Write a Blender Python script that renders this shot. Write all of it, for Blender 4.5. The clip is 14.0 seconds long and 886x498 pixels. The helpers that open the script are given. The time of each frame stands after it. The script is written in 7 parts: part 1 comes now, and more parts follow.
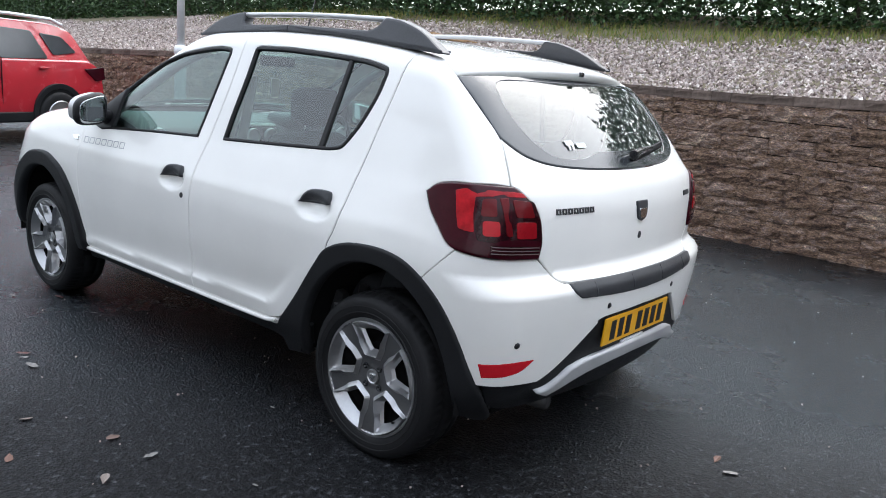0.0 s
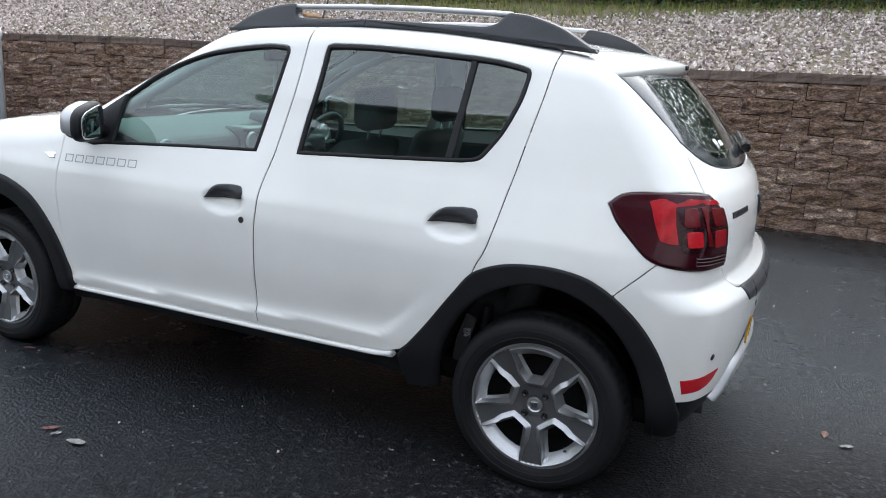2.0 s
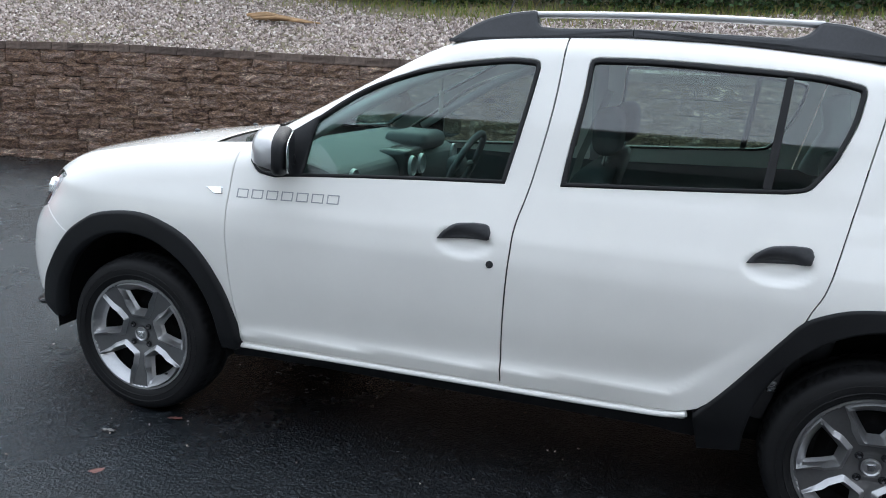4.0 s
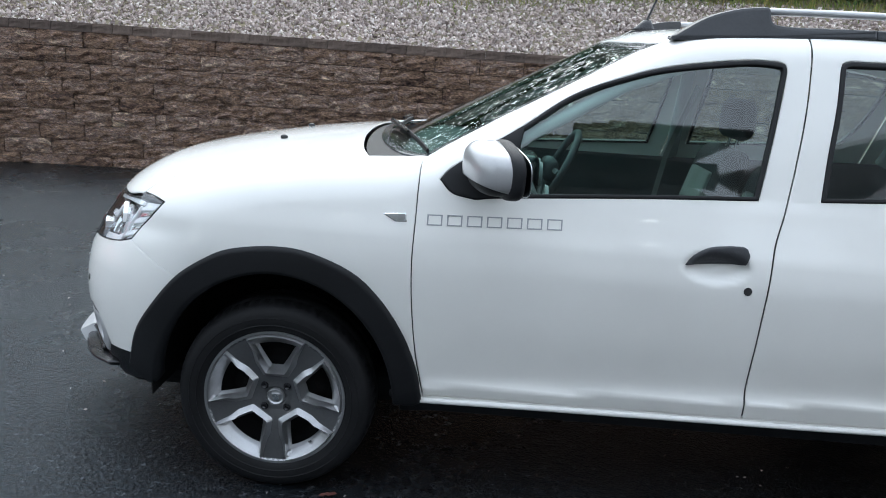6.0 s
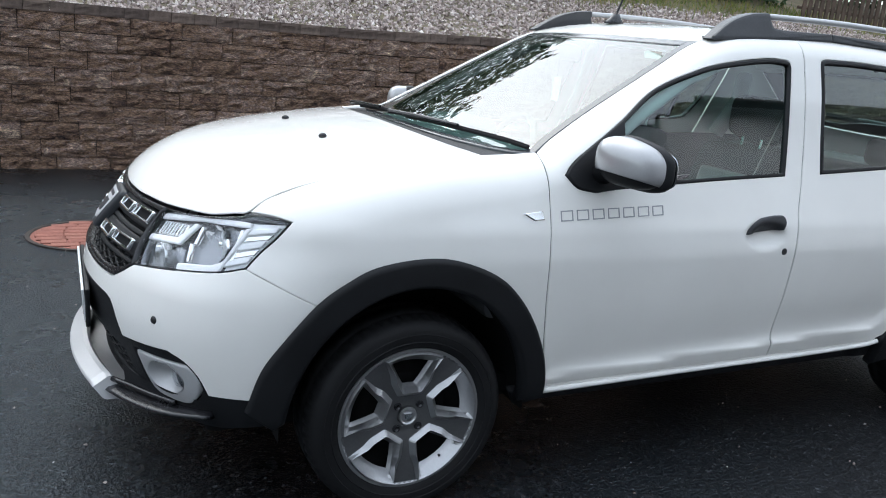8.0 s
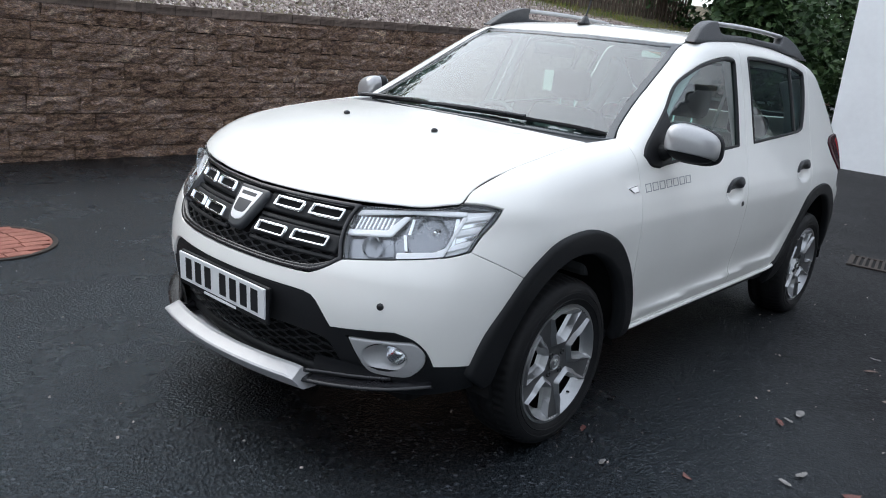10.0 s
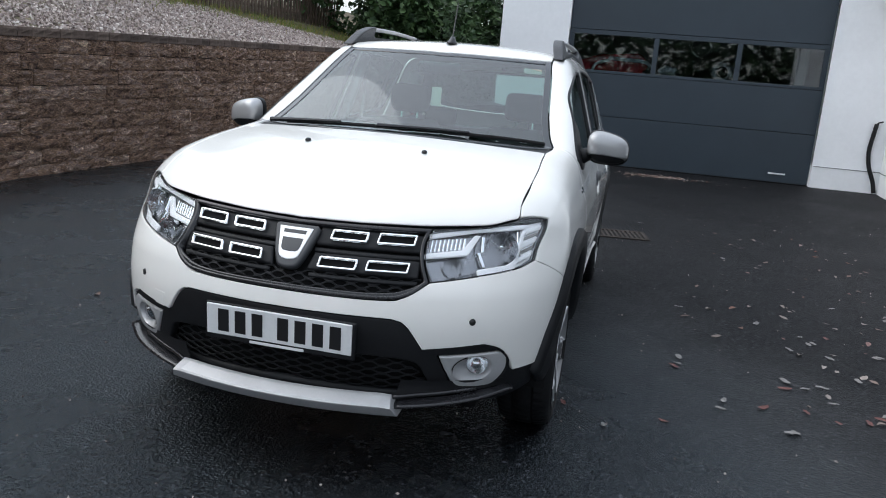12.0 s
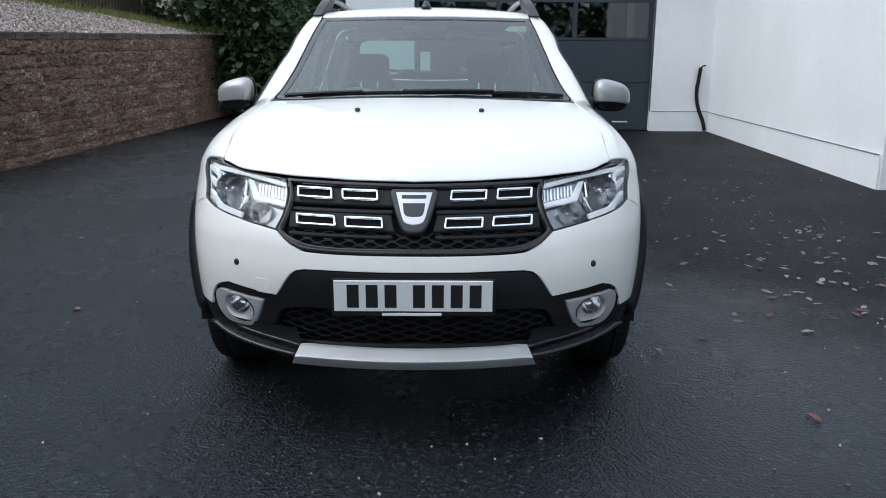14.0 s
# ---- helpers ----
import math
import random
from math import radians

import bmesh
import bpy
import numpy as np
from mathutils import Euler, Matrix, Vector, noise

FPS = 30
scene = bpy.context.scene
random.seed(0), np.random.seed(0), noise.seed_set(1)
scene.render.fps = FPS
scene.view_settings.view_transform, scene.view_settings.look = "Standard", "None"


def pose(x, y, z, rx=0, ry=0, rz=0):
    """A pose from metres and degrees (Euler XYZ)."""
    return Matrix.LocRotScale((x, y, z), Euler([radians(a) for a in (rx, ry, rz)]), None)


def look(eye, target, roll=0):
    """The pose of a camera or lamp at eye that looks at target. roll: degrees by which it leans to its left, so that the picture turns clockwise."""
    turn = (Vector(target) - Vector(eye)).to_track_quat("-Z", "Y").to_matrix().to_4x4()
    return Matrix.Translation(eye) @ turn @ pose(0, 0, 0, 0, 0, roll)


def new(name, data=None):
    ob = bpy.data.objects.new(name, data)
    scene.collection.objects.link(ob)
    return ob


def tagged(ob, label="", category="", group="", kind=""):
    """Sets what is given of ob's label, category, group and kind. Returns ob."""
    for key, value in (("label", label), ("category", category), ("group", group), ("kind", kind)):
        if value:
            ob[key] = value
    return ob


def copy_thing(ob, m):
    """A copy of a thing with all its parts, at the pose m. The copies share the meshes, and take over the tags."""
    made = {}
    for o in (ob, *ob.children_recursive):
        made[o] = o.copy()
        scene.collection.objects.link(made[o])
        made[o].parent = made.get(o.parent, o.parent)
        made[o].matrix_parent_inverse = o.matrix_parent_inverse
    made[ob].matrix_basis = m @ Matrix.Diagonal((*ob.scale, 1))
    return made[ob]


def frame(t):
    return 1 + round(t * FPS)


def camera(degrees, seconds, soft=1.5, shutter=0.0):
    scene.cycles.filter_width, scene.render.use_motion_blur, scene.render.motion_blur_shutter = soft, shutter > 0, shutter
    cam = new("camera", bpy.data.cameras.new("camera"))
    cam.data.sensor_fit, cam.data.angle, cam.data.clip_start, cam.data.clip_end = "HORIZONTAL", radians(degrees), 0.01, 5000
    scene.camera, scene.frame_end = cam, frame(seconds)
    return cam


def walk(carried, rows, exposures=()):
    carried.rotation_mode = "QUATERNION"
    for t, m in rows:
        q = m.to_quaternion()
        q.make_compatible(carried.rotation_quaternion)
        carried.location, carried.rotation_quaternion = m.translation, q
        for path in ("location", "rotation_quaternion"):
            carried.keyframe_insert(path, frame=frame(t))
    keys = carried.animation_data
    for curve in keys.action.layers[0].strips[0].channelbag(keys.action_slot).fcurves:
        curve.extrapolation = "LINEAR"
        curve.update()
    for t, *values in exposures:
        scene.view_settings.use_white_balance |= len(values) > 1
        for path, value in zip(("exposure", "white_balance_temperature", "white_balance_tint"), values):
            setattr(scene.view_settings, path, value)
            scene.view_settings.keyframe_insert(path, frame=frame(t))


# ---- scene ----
cam = camera(58.7, 14.0, soft=1.0)
METRES, EYE, TILT, LEAN, TURN = 10.067, 1.5, 0.0, 0.0, 0.0
PATH = [
    (0, (3.178, -2.776, 1.409), (1.943, -1.265, 0.968), 4.8),
    (0.5, (2.908, -2.951, 1.409), (1.901, -1.282, 0.961), 4.8),
    (1, (2.602, -3.047, 1.414), (1.708, -1.317, 0.955), 3.7),
    (1.5, (2.285, -3.147, 1.418), (1.458, -1.386, 0.955), 3.9),
    (2, (1.979, -3.222, 1.428), (1.196, -1.444, 0.952), 3.5),
    (2.5, (1.641, -3.222, 1.43), (0.856, -1.449, 0.941), 3.2),
    (3, (1.247, -3.329, 1.418), (0.559, -1.512, 0.944), 4.0),
    (3.5, (0.96, -3.319, 1.382), (0.364, -1.465, 0.929), 4.0),
    (4, (0.676, -3.265, 1.398), (0.103, -1.404, 0.943), 3.2),
    (6.5, (-1.097, -3.03, 1.394), (-0.926, -1.097, 0.907), 4.4),
    (7, (-1.454, -2.951, 1.384), (-1.03, -1.061, 0.885), 4.5),
    (7.5, (-1.839, -2.871, 1.385), (-1.149, -1.063, 0.879), 4.5),
    (8, (-2.2, -2.754, 1.389), (-1.333, -1.025, 0.881), 5.2),
    (8.5, (-2.615, -2.702, 1.4), (-1.56, -1.087, 0.871), 5.8),
    (11, (-4.07, -1.641, 1.362), (-2.344, -0.748, 0.89), 5.6),
    (11.5, (-4.269, -1.351, 1.352), (-2.429, -0.711, 0.901), 5.5),
    (12, (-4.379, -1.046, 1.349), (-2.477, -0.598, 0.921), 4.8),
    (12.5, (-4.532, -0.719, 1.353), (-2.593, -0.479, 0.926), 3.6),
    (13, (-4.54, -0.456, 1.326), (-2.588, -0.391, 0.898), 1.5),
    (13.5, (-4.52, -0.244, 1.307), (-2.571, -0.224, 0.859), 1.0),
    (14, (-4.552, -0.09, 1.241), (-2.606, -0.093, 0.778), 0.3),
]
walk(cam, [(t, look(eye, target, roll)) for t, eye, target, roll in PATH], [(0, 0.44, 6300, 9), (1.5, 0.42, 6350, 8), (3.5, 0.34, 6300, 7), (6.5, 0.2, 6100, 5), (8.5, 0.04, 6200, 7), (11, -0.24, 6300, 8), (14, -0.42, 6050, 6)])

# ---- world, sun, exposure ----
world = bpy.data.worlds.new("overcast_sky")
scene.world = world
world.use_nodes = True
wt = world.node_tree
sky = wt.nodes.new("ShaderNodeTexSky")
sky.sky_type, sky.sun_disc, sky.sun_elevation, sky.sun_rotation = "NISHITA", False, radians(46), radians(350)
sky.air_density, sky.dust_density, sky.ozone_density = 1.0, 2.0, 1.0
grey = wt.nodes.new("ShaderNodeHueSaturation")
grey.inputs["Saturation"].default_value = 0.5
wt.links.new(sky.outputs[0], grey.inputs["Color"])
even = wt.nodes.new("ShaderNodeGamma")
even.inputs["Gamma"].default_value = 0.6
wt.links.new(grey.outputs[0], even.inputs["Color"])
# a cloud cover that is brightest overhead, falling off to the horizon
where = wt.nodes.new("ShaderNodeTexCoord")
height = wt.nodes.new("ShaderNodeSeparateXYZ")
wt.links.new(where.outputs["Generated"], height.inputs[0])
cover = wt.nodes.new("ShaderNodeMapRange")
cover.inputs[1].default_value, cover.inputs[2].default_value, cover.inputs[3].default_value, cover.inputs[4].default_value = 0.0, 1.0, 1.0, 2.1
wt.links.new(height.outputs["Z"], cover.inputs[0])
dim = wt.nodes.new("ShaderNodeVectorMath")
dim.operation = "SCALE"
wt.links.new(even.outputs[0], dim.inputs[0])
wt.links.new(cover.outputs[0], dim.inputs["Scale"])
wt.links.new(dim.outputs[0], wt.nodes["Background"].inputs[0])
wt.nodes["Background"].inputs[1].default_value = 0.5
sun_data = bpy.data.lights.new("sun", "SUN")
sun_data.energy, sun_data.angle, sun_data.color = 1.25, radians(84), (0.97, 0.985, 1.0)
sun = new("sun", sun_data)
sun.matrix_world = look((0, 0, 20), (1.0, -6.0, 13.6))

# ---- materials ----
def node_mat(name):
    m = bpy.data.materials.new(name)
    m.use_nodes = True
    t = m.node_tree
    return m, t, t.nodes["Principled BSDF"]


def add(t, kind, **values):
    n = t.nodes.new(kind)
    for k, v in values.items():
        n.inputs[k].default_value = v
    return n


def ramp(t, source, stops):
    r = t.nodes.new("ShaderNodeValToRGB")
    while len(r.color_ramp.elements) < len(stops):
        r.color_ramp.elements.new(0.5)
    for e, (p, c) in zip(r.color_ramp.elements, stops):
        e.position, e.color = p, (*c, 1)
    t.links.new(source, r.inputs[0])
    return r


def surface(name, base, rough=0.5, metal=0.0, vary=0.12, scale=6.0, fine=120.0, bump=0.0, bump_scale=200.0, coat=0.0, wear=0.08, specular=0.5):
    """A plain surface with two scales of variation in colour and gloss, and fine relief."""
    m, t, b = node_mat(name)
    at = t.nodes.new("ShaderNodeTexCoord").outputs["Object"]
    big, small = add(t, "ShaderNodeTexNoise", Scale=scale, Detail=4.0), add(t, "ShaderNodeTexNoise", Scale=fine, Detail=2.0)
    for n in (big, small):
        t.links.new(at, n.inputs["Vector"])
    both = t.nodes.new("ShaderNodeMath")
    both.operation = "MULTIPLY_ADD"
    both.inputs[1].default_value, both.inputs[2].default_value = 0.4, 0.0
    t.links.new(small.outputs[0], both.inputs[0])
    t.links.new(big.outputs[0], both.inputs[2])
    low, high = [max(0, c * (1 - vary)) for c in base], [min(1, c * (1 + vary)) for c in base]
    r = ramp(t, both.outputs[0], [(0.45, low), (0.95, high)])
    t.links.new(r.outputs[0], b.inputs["Base Color"])
    g = t.nodes.new("ShaderNodeMapRange")
    g.inputs[3].default_value, g.inputs[4].default_value = max(0.02, rough - wear), min(1, rough + wear)
    t.links.new(both.outputs[0], g.inputs[0])
    t.links.new(g.outputs[0], b.inputs["Roughness"])
    b.inputs["Metallic"].default_value = metal
    b.inputs["Specular IOR Level"].default_value = specular
    b.inputs["Coat Weight"].default_value, b.inputs["Coat Roughness"].default_value = coat, 0.03
    if bump:
        n = add(t, "ShaderNodeTexNoise", Scale=bump_scale, Detail=3.0)
        t.links.new(at, n.inputs["Vector"])
        u = add(t, "ShaderNodeBump", Strength=bump, Distance=0.004)
        t.links.new(n.outputs[0], u.inputs["Height"])
        t.links.new(u.outputs[0], b.inputs["Normal"])
    return m


def paint_white():
    """White car paint, clear coated, with scattered rain drops."""
    m, t, b = node_mat("white_paint")
    at = t.nodes.new("ShaderNodeTexCoord").outputs["Object"]
    n = add(t, "ShaderNodeTexNoise", Scale=3.0, Detail=5.0)
    t.links.new(at, n.inputs["Vector"])
    r = ramp(t, n.outputs[0], [(0.3, (0.80, 0.787, 0.752)), (0.7, (0.845, 0.832, 0.796))])
    t.links.new(r.outputs[0], b.inputs["Base Color"])
    b.inputs["Roughness"].default_value, b.inputs["Specular IOR Level"].default_value = 0.55, 0.12
    b.inputs["Coat Weight"].default_value, b.inputs["Coat Roughness"].default_value = 1.0, 0.03
    v = add(t, "ShaderNodeTexVoronoi", Scale=90.0, Randomness=1.0)
    t.links.new(at, v.inputs["Vector"])
    drop = t.nodes.new("ShaderNodeMapRange")
    drop.interpolation_type = "SMOOTHSTEP"
    drop.inputs[1].default_value, drop.inputs[2].default_value, drop.inputs[3].default_value, drop.inputs[4].default_value = 0.1, 0.3, 1.0, 0.0
    t.links.new(v.outputs["Distance"], drop.inputs[0])
    u = add(t, "ShaderNodeBump", Strength=0.25, Distance=0.0015)
    t.links.new(drop.outputs[0], u.inputs["Height"])
    t.links.new(u.outputs[0], b.inputs["Coat Normal"])
    return m


def glass(name, tint, gloss=0.02, lift=0.03):
    """A thin pane: clear straight through, tinted, with a Fresnel reflection."""
    m, t, b = node_mat(name)
    t.nodes.remove(b)
    out = t.nodes["Material Output"]
    clear, shine = t.nodes.new("ShaderNodeBsdfTransparent"), t.nodes.new("ShaderNodeBsdfGlossy")
    clear.inputs[0].default_value = (*tint, 1)
    shine.inputs["Roughness"].default_value = gloss
    edge = add(t, "ShaderNodeLayerWeight", Blend=0.5)
    steep = t.nodes.new("ShaderNodeMath")
    steep.operation, steep.inputs[1].default_value = "POWER", 4.0
    t.links.new(edge.outputs["Facing"], steep.inputs[0])
    more = t.nodes.new("ShaderNodeMath")
    more.operation, more.inputs[1].default_value, more.inputs[2].default_value = "MULTIPLY_ADD", 0.85 - lift, 0.04 + lift
    t.links.new(steep.outputs[0], more.inputs[0])
    mix = t.nodes.new("ShaderNodeMixShader")
    t.links.new(more.outputs[0], mix.inputs[0])
    t.links.new(clear.outputs[0], mix.inputs[1])
    t.links.new(shine.outputs[0], mix.inputs[2])
    t.links.new(mix.outputs[0], out.inputs[0])
    return m


def asphalt_mat():
    """Damp asphalt: pale and dark chippings, smooth wet patches, coarse relief."""
    m, t, b = node_mat("damp_asphalt")
    at = t.nodes.new("ShaderNodeTexCoord").outputs["Object"]
    chips = add(t, "ShaderNodeTexVoronoi", Scale=85.0)
    wet = add(t, "ShaderNodeTexNoise", Scale=0.6, Detail=10.0, Roughness=0.72)
    grain = add(t, "ShaderNodeTexNoise", Scale=230.0, Detail=2.0)
    clump = add(t, "ShaderNodeTexNoise", Scale=34.0, Detail=4.0, Roughness=0.7)
    for n in (chips, wet, grain, clump):
        t.links.new(at, n.inputs["Vector"])
    c = ramp(t, chips.outputs["Color"], [(0.15, (0.0018, 0.0019, 0.0022)), (0.55, (0.0046, 0.0048, 0.0054)), (0.8, (0.011, 0.0115, 0.0125)), (1.0, (0.045, 0.046, 0.048))])
    d = ramp(t, wet.outputs[0], [(0.33, (0.45, 0.45, 0.48)), (0.65, (1.3, 1.3, 1.3))])
    e = ramp(t, clump.outputs[0], [(0.38, (0.2, 0.2, 0.21)), (0.5, (1.0, 1.0, 1.0)), (0.62, (2.9, 2.95, 3.05))])
    mul = t.nodes.new("ShaderNodeMixRGB")
    more = t.nodes.new("ShaderNodeMixRGB")
    for q in (mul, more):
        q.blend_type = "MULTIPLY"
        q.inputs[0].default_value = 1
    t.links.new(c.outputs[0], mul.inputs[1])
    t.links.new(d.outputs[0], mul.inputs[2])
    t.links.new(mul.outputs[0], more.inputs[1])
    t.links.new(e.outputs[0], more.inputs[2])
    t.links.new(more.outputs[0], b.inputs["Base Color"])
    g = ramp(t, wet.outputs[0], [(0.36, (0.21, 0.21, 0.21)), (0.62, (0.32, 0.32, 0.32))])
    # weaker, rougher and less blue gloss towards the house, with a ragged edge
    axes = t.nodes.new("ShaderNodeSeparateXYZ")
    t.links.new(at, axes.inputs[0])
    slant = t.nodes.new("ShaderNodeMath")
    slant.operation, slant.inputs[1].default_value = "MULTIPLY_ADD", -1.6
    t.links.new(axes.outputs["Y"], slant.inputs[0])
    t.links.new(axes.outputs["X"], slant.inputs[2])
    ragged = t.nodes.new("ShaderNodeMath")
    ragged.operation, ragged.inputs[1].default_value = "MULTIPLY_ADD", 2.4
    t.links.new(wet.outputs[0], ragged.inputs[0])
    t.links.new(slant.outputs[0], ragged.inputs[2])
    matt = t.nodes.new("ShaderNodeMapRange")
    matt.interpolation_type = "SMOOTHSTEP"
    matt.inputs[1].default_value, matt.inputs[2].default_value = 1.6, 4.8
    t.links.new(ragged.outputs[0], matt.inputs[0])
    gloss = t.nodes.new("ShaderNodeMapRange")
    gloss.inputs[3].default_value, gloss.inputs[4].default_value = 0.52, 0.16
    t.links.new(matt.outputs[0], gloss.inputs[0])
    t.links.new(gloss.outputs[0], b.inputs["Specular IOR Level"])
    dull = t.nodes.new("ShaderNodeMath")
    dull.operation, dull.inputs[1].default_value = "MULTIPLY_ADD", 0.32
    t.links.new(matt.outputs[0], dull.inputs[0])
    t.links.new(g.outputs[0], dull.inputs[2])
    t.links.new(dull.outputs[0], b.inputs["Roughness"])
    tint = ramp(t, matt.outputs[0], [(0.0, (0.66, 0.85, 1.0)), (1.0, (0.95, 0.96, 1.0))])
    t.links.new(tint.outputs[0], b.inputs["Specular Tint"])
    h = t.nodes.new("ShaderNodeMath")
    h.operation = "MULTIPLY_ADD"
    h.inputs[1].default_value = 0.9
    t.links.new(grain.outputs[0], h.inputs[0])
    t.links.new(chips.outputs["Distance"], h.inputs[2])
    lump = t.nodes.new("ShaderNodeMath")
    lump.operation = "MULTIPLY_ADD"
    lump.inputs[1].default_value = 1.5
    t.links.new(clump.outputs[0], lump.inputs[0])
    t.links.new(h.outputs[0], lump.inputs[2])
    u = add(t, "ShaderNodeBump", Strength=1.0, Distance=0.0046)
    t.links.new(lump.outputs[0], u.inputs["Height"])
    t.links.new(u.outputs[0], b.inputs["Normal"])
    return m


def pieces(name, tones, rough=0.9, island=False, grain=30.0, vary=0.35, bump=0.5, specular=0.3):
    """Many alike pieces: each takes its own tone, over a grain that runs through it."""
    m, t, b = node_mat(name)
    at = t.nodes.new("ShaderNodeTexCoord").outputs["Object"]
    if island:
        one = t.nodes.new("ShaderNodeNewGeometry").outputs["Random Per Island"]
    else:
        one = t.nodes.new("ShaderNodeObjectInfo").outputs["Random"]
    r = ramp(t, one, tones)
    n, s = add(t, "ShaderNodeTexNoise", Scale=grain, Detail=6.0, Roughness=0.65), add(t, "ShaderNodeTexNoise", Scale=grain / 6, Detail=3.0)
    for k in (n, s):
        t.links.new(at, k.inputs["Vector"])
    mean = t.nodes.new("ShaderNodeMath")
    mean.operation = "ADD"
    t.links.new(n.outputs[0], mean.inputs[0])
    t.links.new(s.outputs[0], mean.inputs[1])
    k = ramp(t, mean.outputs[0], [(0.35, (1 - vary,) * 3), (0.5, (1.0,) * 3), (0.68, (1 + vary,) * 3)])
    half = t.nodes.new("ShaderNodeMath")
    half.operation = "MULTIPLY"
    half.inputs[1].default_value = 0.5
    t.links.new(mean.outputs[0], half.inputs[0])
    t.links.new(half.outputs[0], k.inputs[0])
    mul = t.nodes.new("ShaderNodeMixRGB")
    mul.blend_type = "MULTIPLY"
    mul.inputs[0].default_value = 1
    t.links.new(r.outputs[0], mul.inputs[1])
    t.links.new(k.outputs[0], mul.inputs[2])
    t.links.new(mul.outputs[0], b.inputs["Base Color"])
    b.inputs["Roughness"].default_value, b.inputs["Specular IOR Level"].default_value = rough, specular
    if bump:
        u = add(t, "ShaderNodeBump", Strength=bump, Distance=0.012)
        t.links.new(mean.outputs[0], u.inputs["Height"])
        t.links.new(u.outputs[0], b.inputs["Normal"])
    return m


def split_block(name, island):
    """Split-faced concrete: dark, brown, pinkish and tan patches that run along the course."""
    m, t, b = node_mat(name)
    at = t.nodes.new("ShaderNodeTexCoord").outputs["Object"]
    one = t.nodes.new("ShaderNodeNewGeometry").outputs["Random Per Island"] if island else t.nodes.new("ShaderNodeObjectInfo").outputs["Random"]
    far = t.nodes.new("ShaderNodeVectorMath")
    far.operation = "MULTIPLY_ADD"
    far.inputs[1].default_value = (1.0, 1.0, 2.9)
    t.links.new(at, far.inputs[0])
    shift = t.nodes.new("ShaderNodeMath")
    shift.operation, shift.inputs[1].default_value = "MULTIPLY", 57.0
    t.links.new(one, shift.inputs[0])
    t.links.new(shift.outputs[0], far.inputs[2])
    patch = add(t, "ShaderNodeTexNoise", Scale=7.0, Detail=9.0, Roughness=0.76, Distortion=0.9)
    grain = add(t, "ShaderNodeTexNoise", Scale=38.0, Detail=6.0, Roughness=0.8)
    for n in (patch, grain):
        t.links.new(far.outputs[0], n.inputs["Vector"])
    tone = t.nodes.new("ShaderNodeMath")
    tone.operation, tone.inputs[1].default_value = "MULTIPLY_ADD", 0.1
    t.links.new(one, tone.inputs[0])
    t.links.new(patch.outputs[0], tone.inputs[2])
    r = ramp(t, tone.outputs[0], [(0.36, (0.05, 0.036, 0.036)), (0.46, (0.17, 0.105, 0.079)), (0.54, (0.32, 0.208, 0.136)), (0.61, (0.29, 0.205, 0.187)), (0.71, (0.72, 0.55, 0.39))])
    k = ramp(t, grain.outputs[0], [(0.34, (0.26, 0.26, 0.28)), (0.5, (1.0, 1.0, 1.0)), (0.64, (2.2, 2.1, 1.95))])
    mul = t.nodes.new("ShaderNodeMixRGB")
    mul.blend_type = "MULTIPLY"
    mul.inputs[0].default_value = 1
    t.links.new(r.outputs[0], mul.inputs[1])
    t.links.new(k.outputs[0], mul.inputs[2])
    t.links.new(mul.outputs[0], b.inputs["Base Color"])
    b.inputs["Roughness"].default_value, b.inputs["Specular IOR Level"].default_value = 0.88, 0.3
    rough = t.nodes.new("ShaderNodeMath")
    rough.operation, rough.inputs[1].default_value = "MULTIPLY_ADD", 0.45
    t.links.new(grain.outputs[0], rough.inputs[0])
    t.links.new(patch.outputs[0], rough.inputs[2])
    u = add(t, "ShaderNodeBump", Strength=1.0, Distance=0.075)
    t.links.new(rough.outputs[0], u.inputs["Height"])
    t.links.new(u.outputs[0], b.inputs["Normal"])
    return m


PAINT = paint_white()
CLADDING = surface("black_cladding_plastic", (0.010, 0.0105, 0.012), 0.48, vary=0.3, bump=0.15, bump_scale=900, specular=0.26)
TREAD = surface("grey_black_plastic", (0.038, 0.039, 0.043), 0.36, vary=0.25, bump=0.15, bump_scale=900, specular=0.4)
GLOSS_BLACK = surface("gloss_black_plastic", (0.012, 0.012, 0.014), 0.22, vary=0.2)
MATT_BLACK = surface("matt_black", (0.006, 0.006, 0.0065), 0.85, vary=0.2, specular=0.2)
SEAL = surface("black_rubber_seal", (0.009, 0.009, 0.01), 0.45, vary=0.2, specular=0.3)
RUBBER = surface("tyre_rubber", (0.0105, 0.0105, 0.0115), 0.55, vary=0.35, bump=0.25, bump_scale=300, specular=0.22)
TRIM_SILVER = surface("silver_wheel_trim", (0.42, 0.42, 0.425), 0.3, metal=0.85, vary=0.12, wear=0.08)
# darker copy of the trim silver: shade on the spoke faces as colour
TRIM_SHADED = surface("shaded_wheel_spoke", (0.18, 0.18, 0.185), 0.36, metal=0.8, vary=0.15)
SILVER_PLASTIC = surface("silver_painted_plastic", (0.46, 0.46, 0.465), 0.42, metal=0.35, vary=0.08)
MIRROR_SILVER = surface("silver_mirror_cap", (0.40, 0.40, 0.405), 0.3, metal=0.4, vary=0.06, coat=0.5)
MIRROR_GLASS = surface("mirror_glass", (0.5, 0.52, 0.53), 0.03, metal=1.0, vary=0.02, wear=0.01)
CHROME = surface("chrome", (0.86, 0.87, 0.88), 0.1, metal=1.0, vary=0.03, wear=0.05)
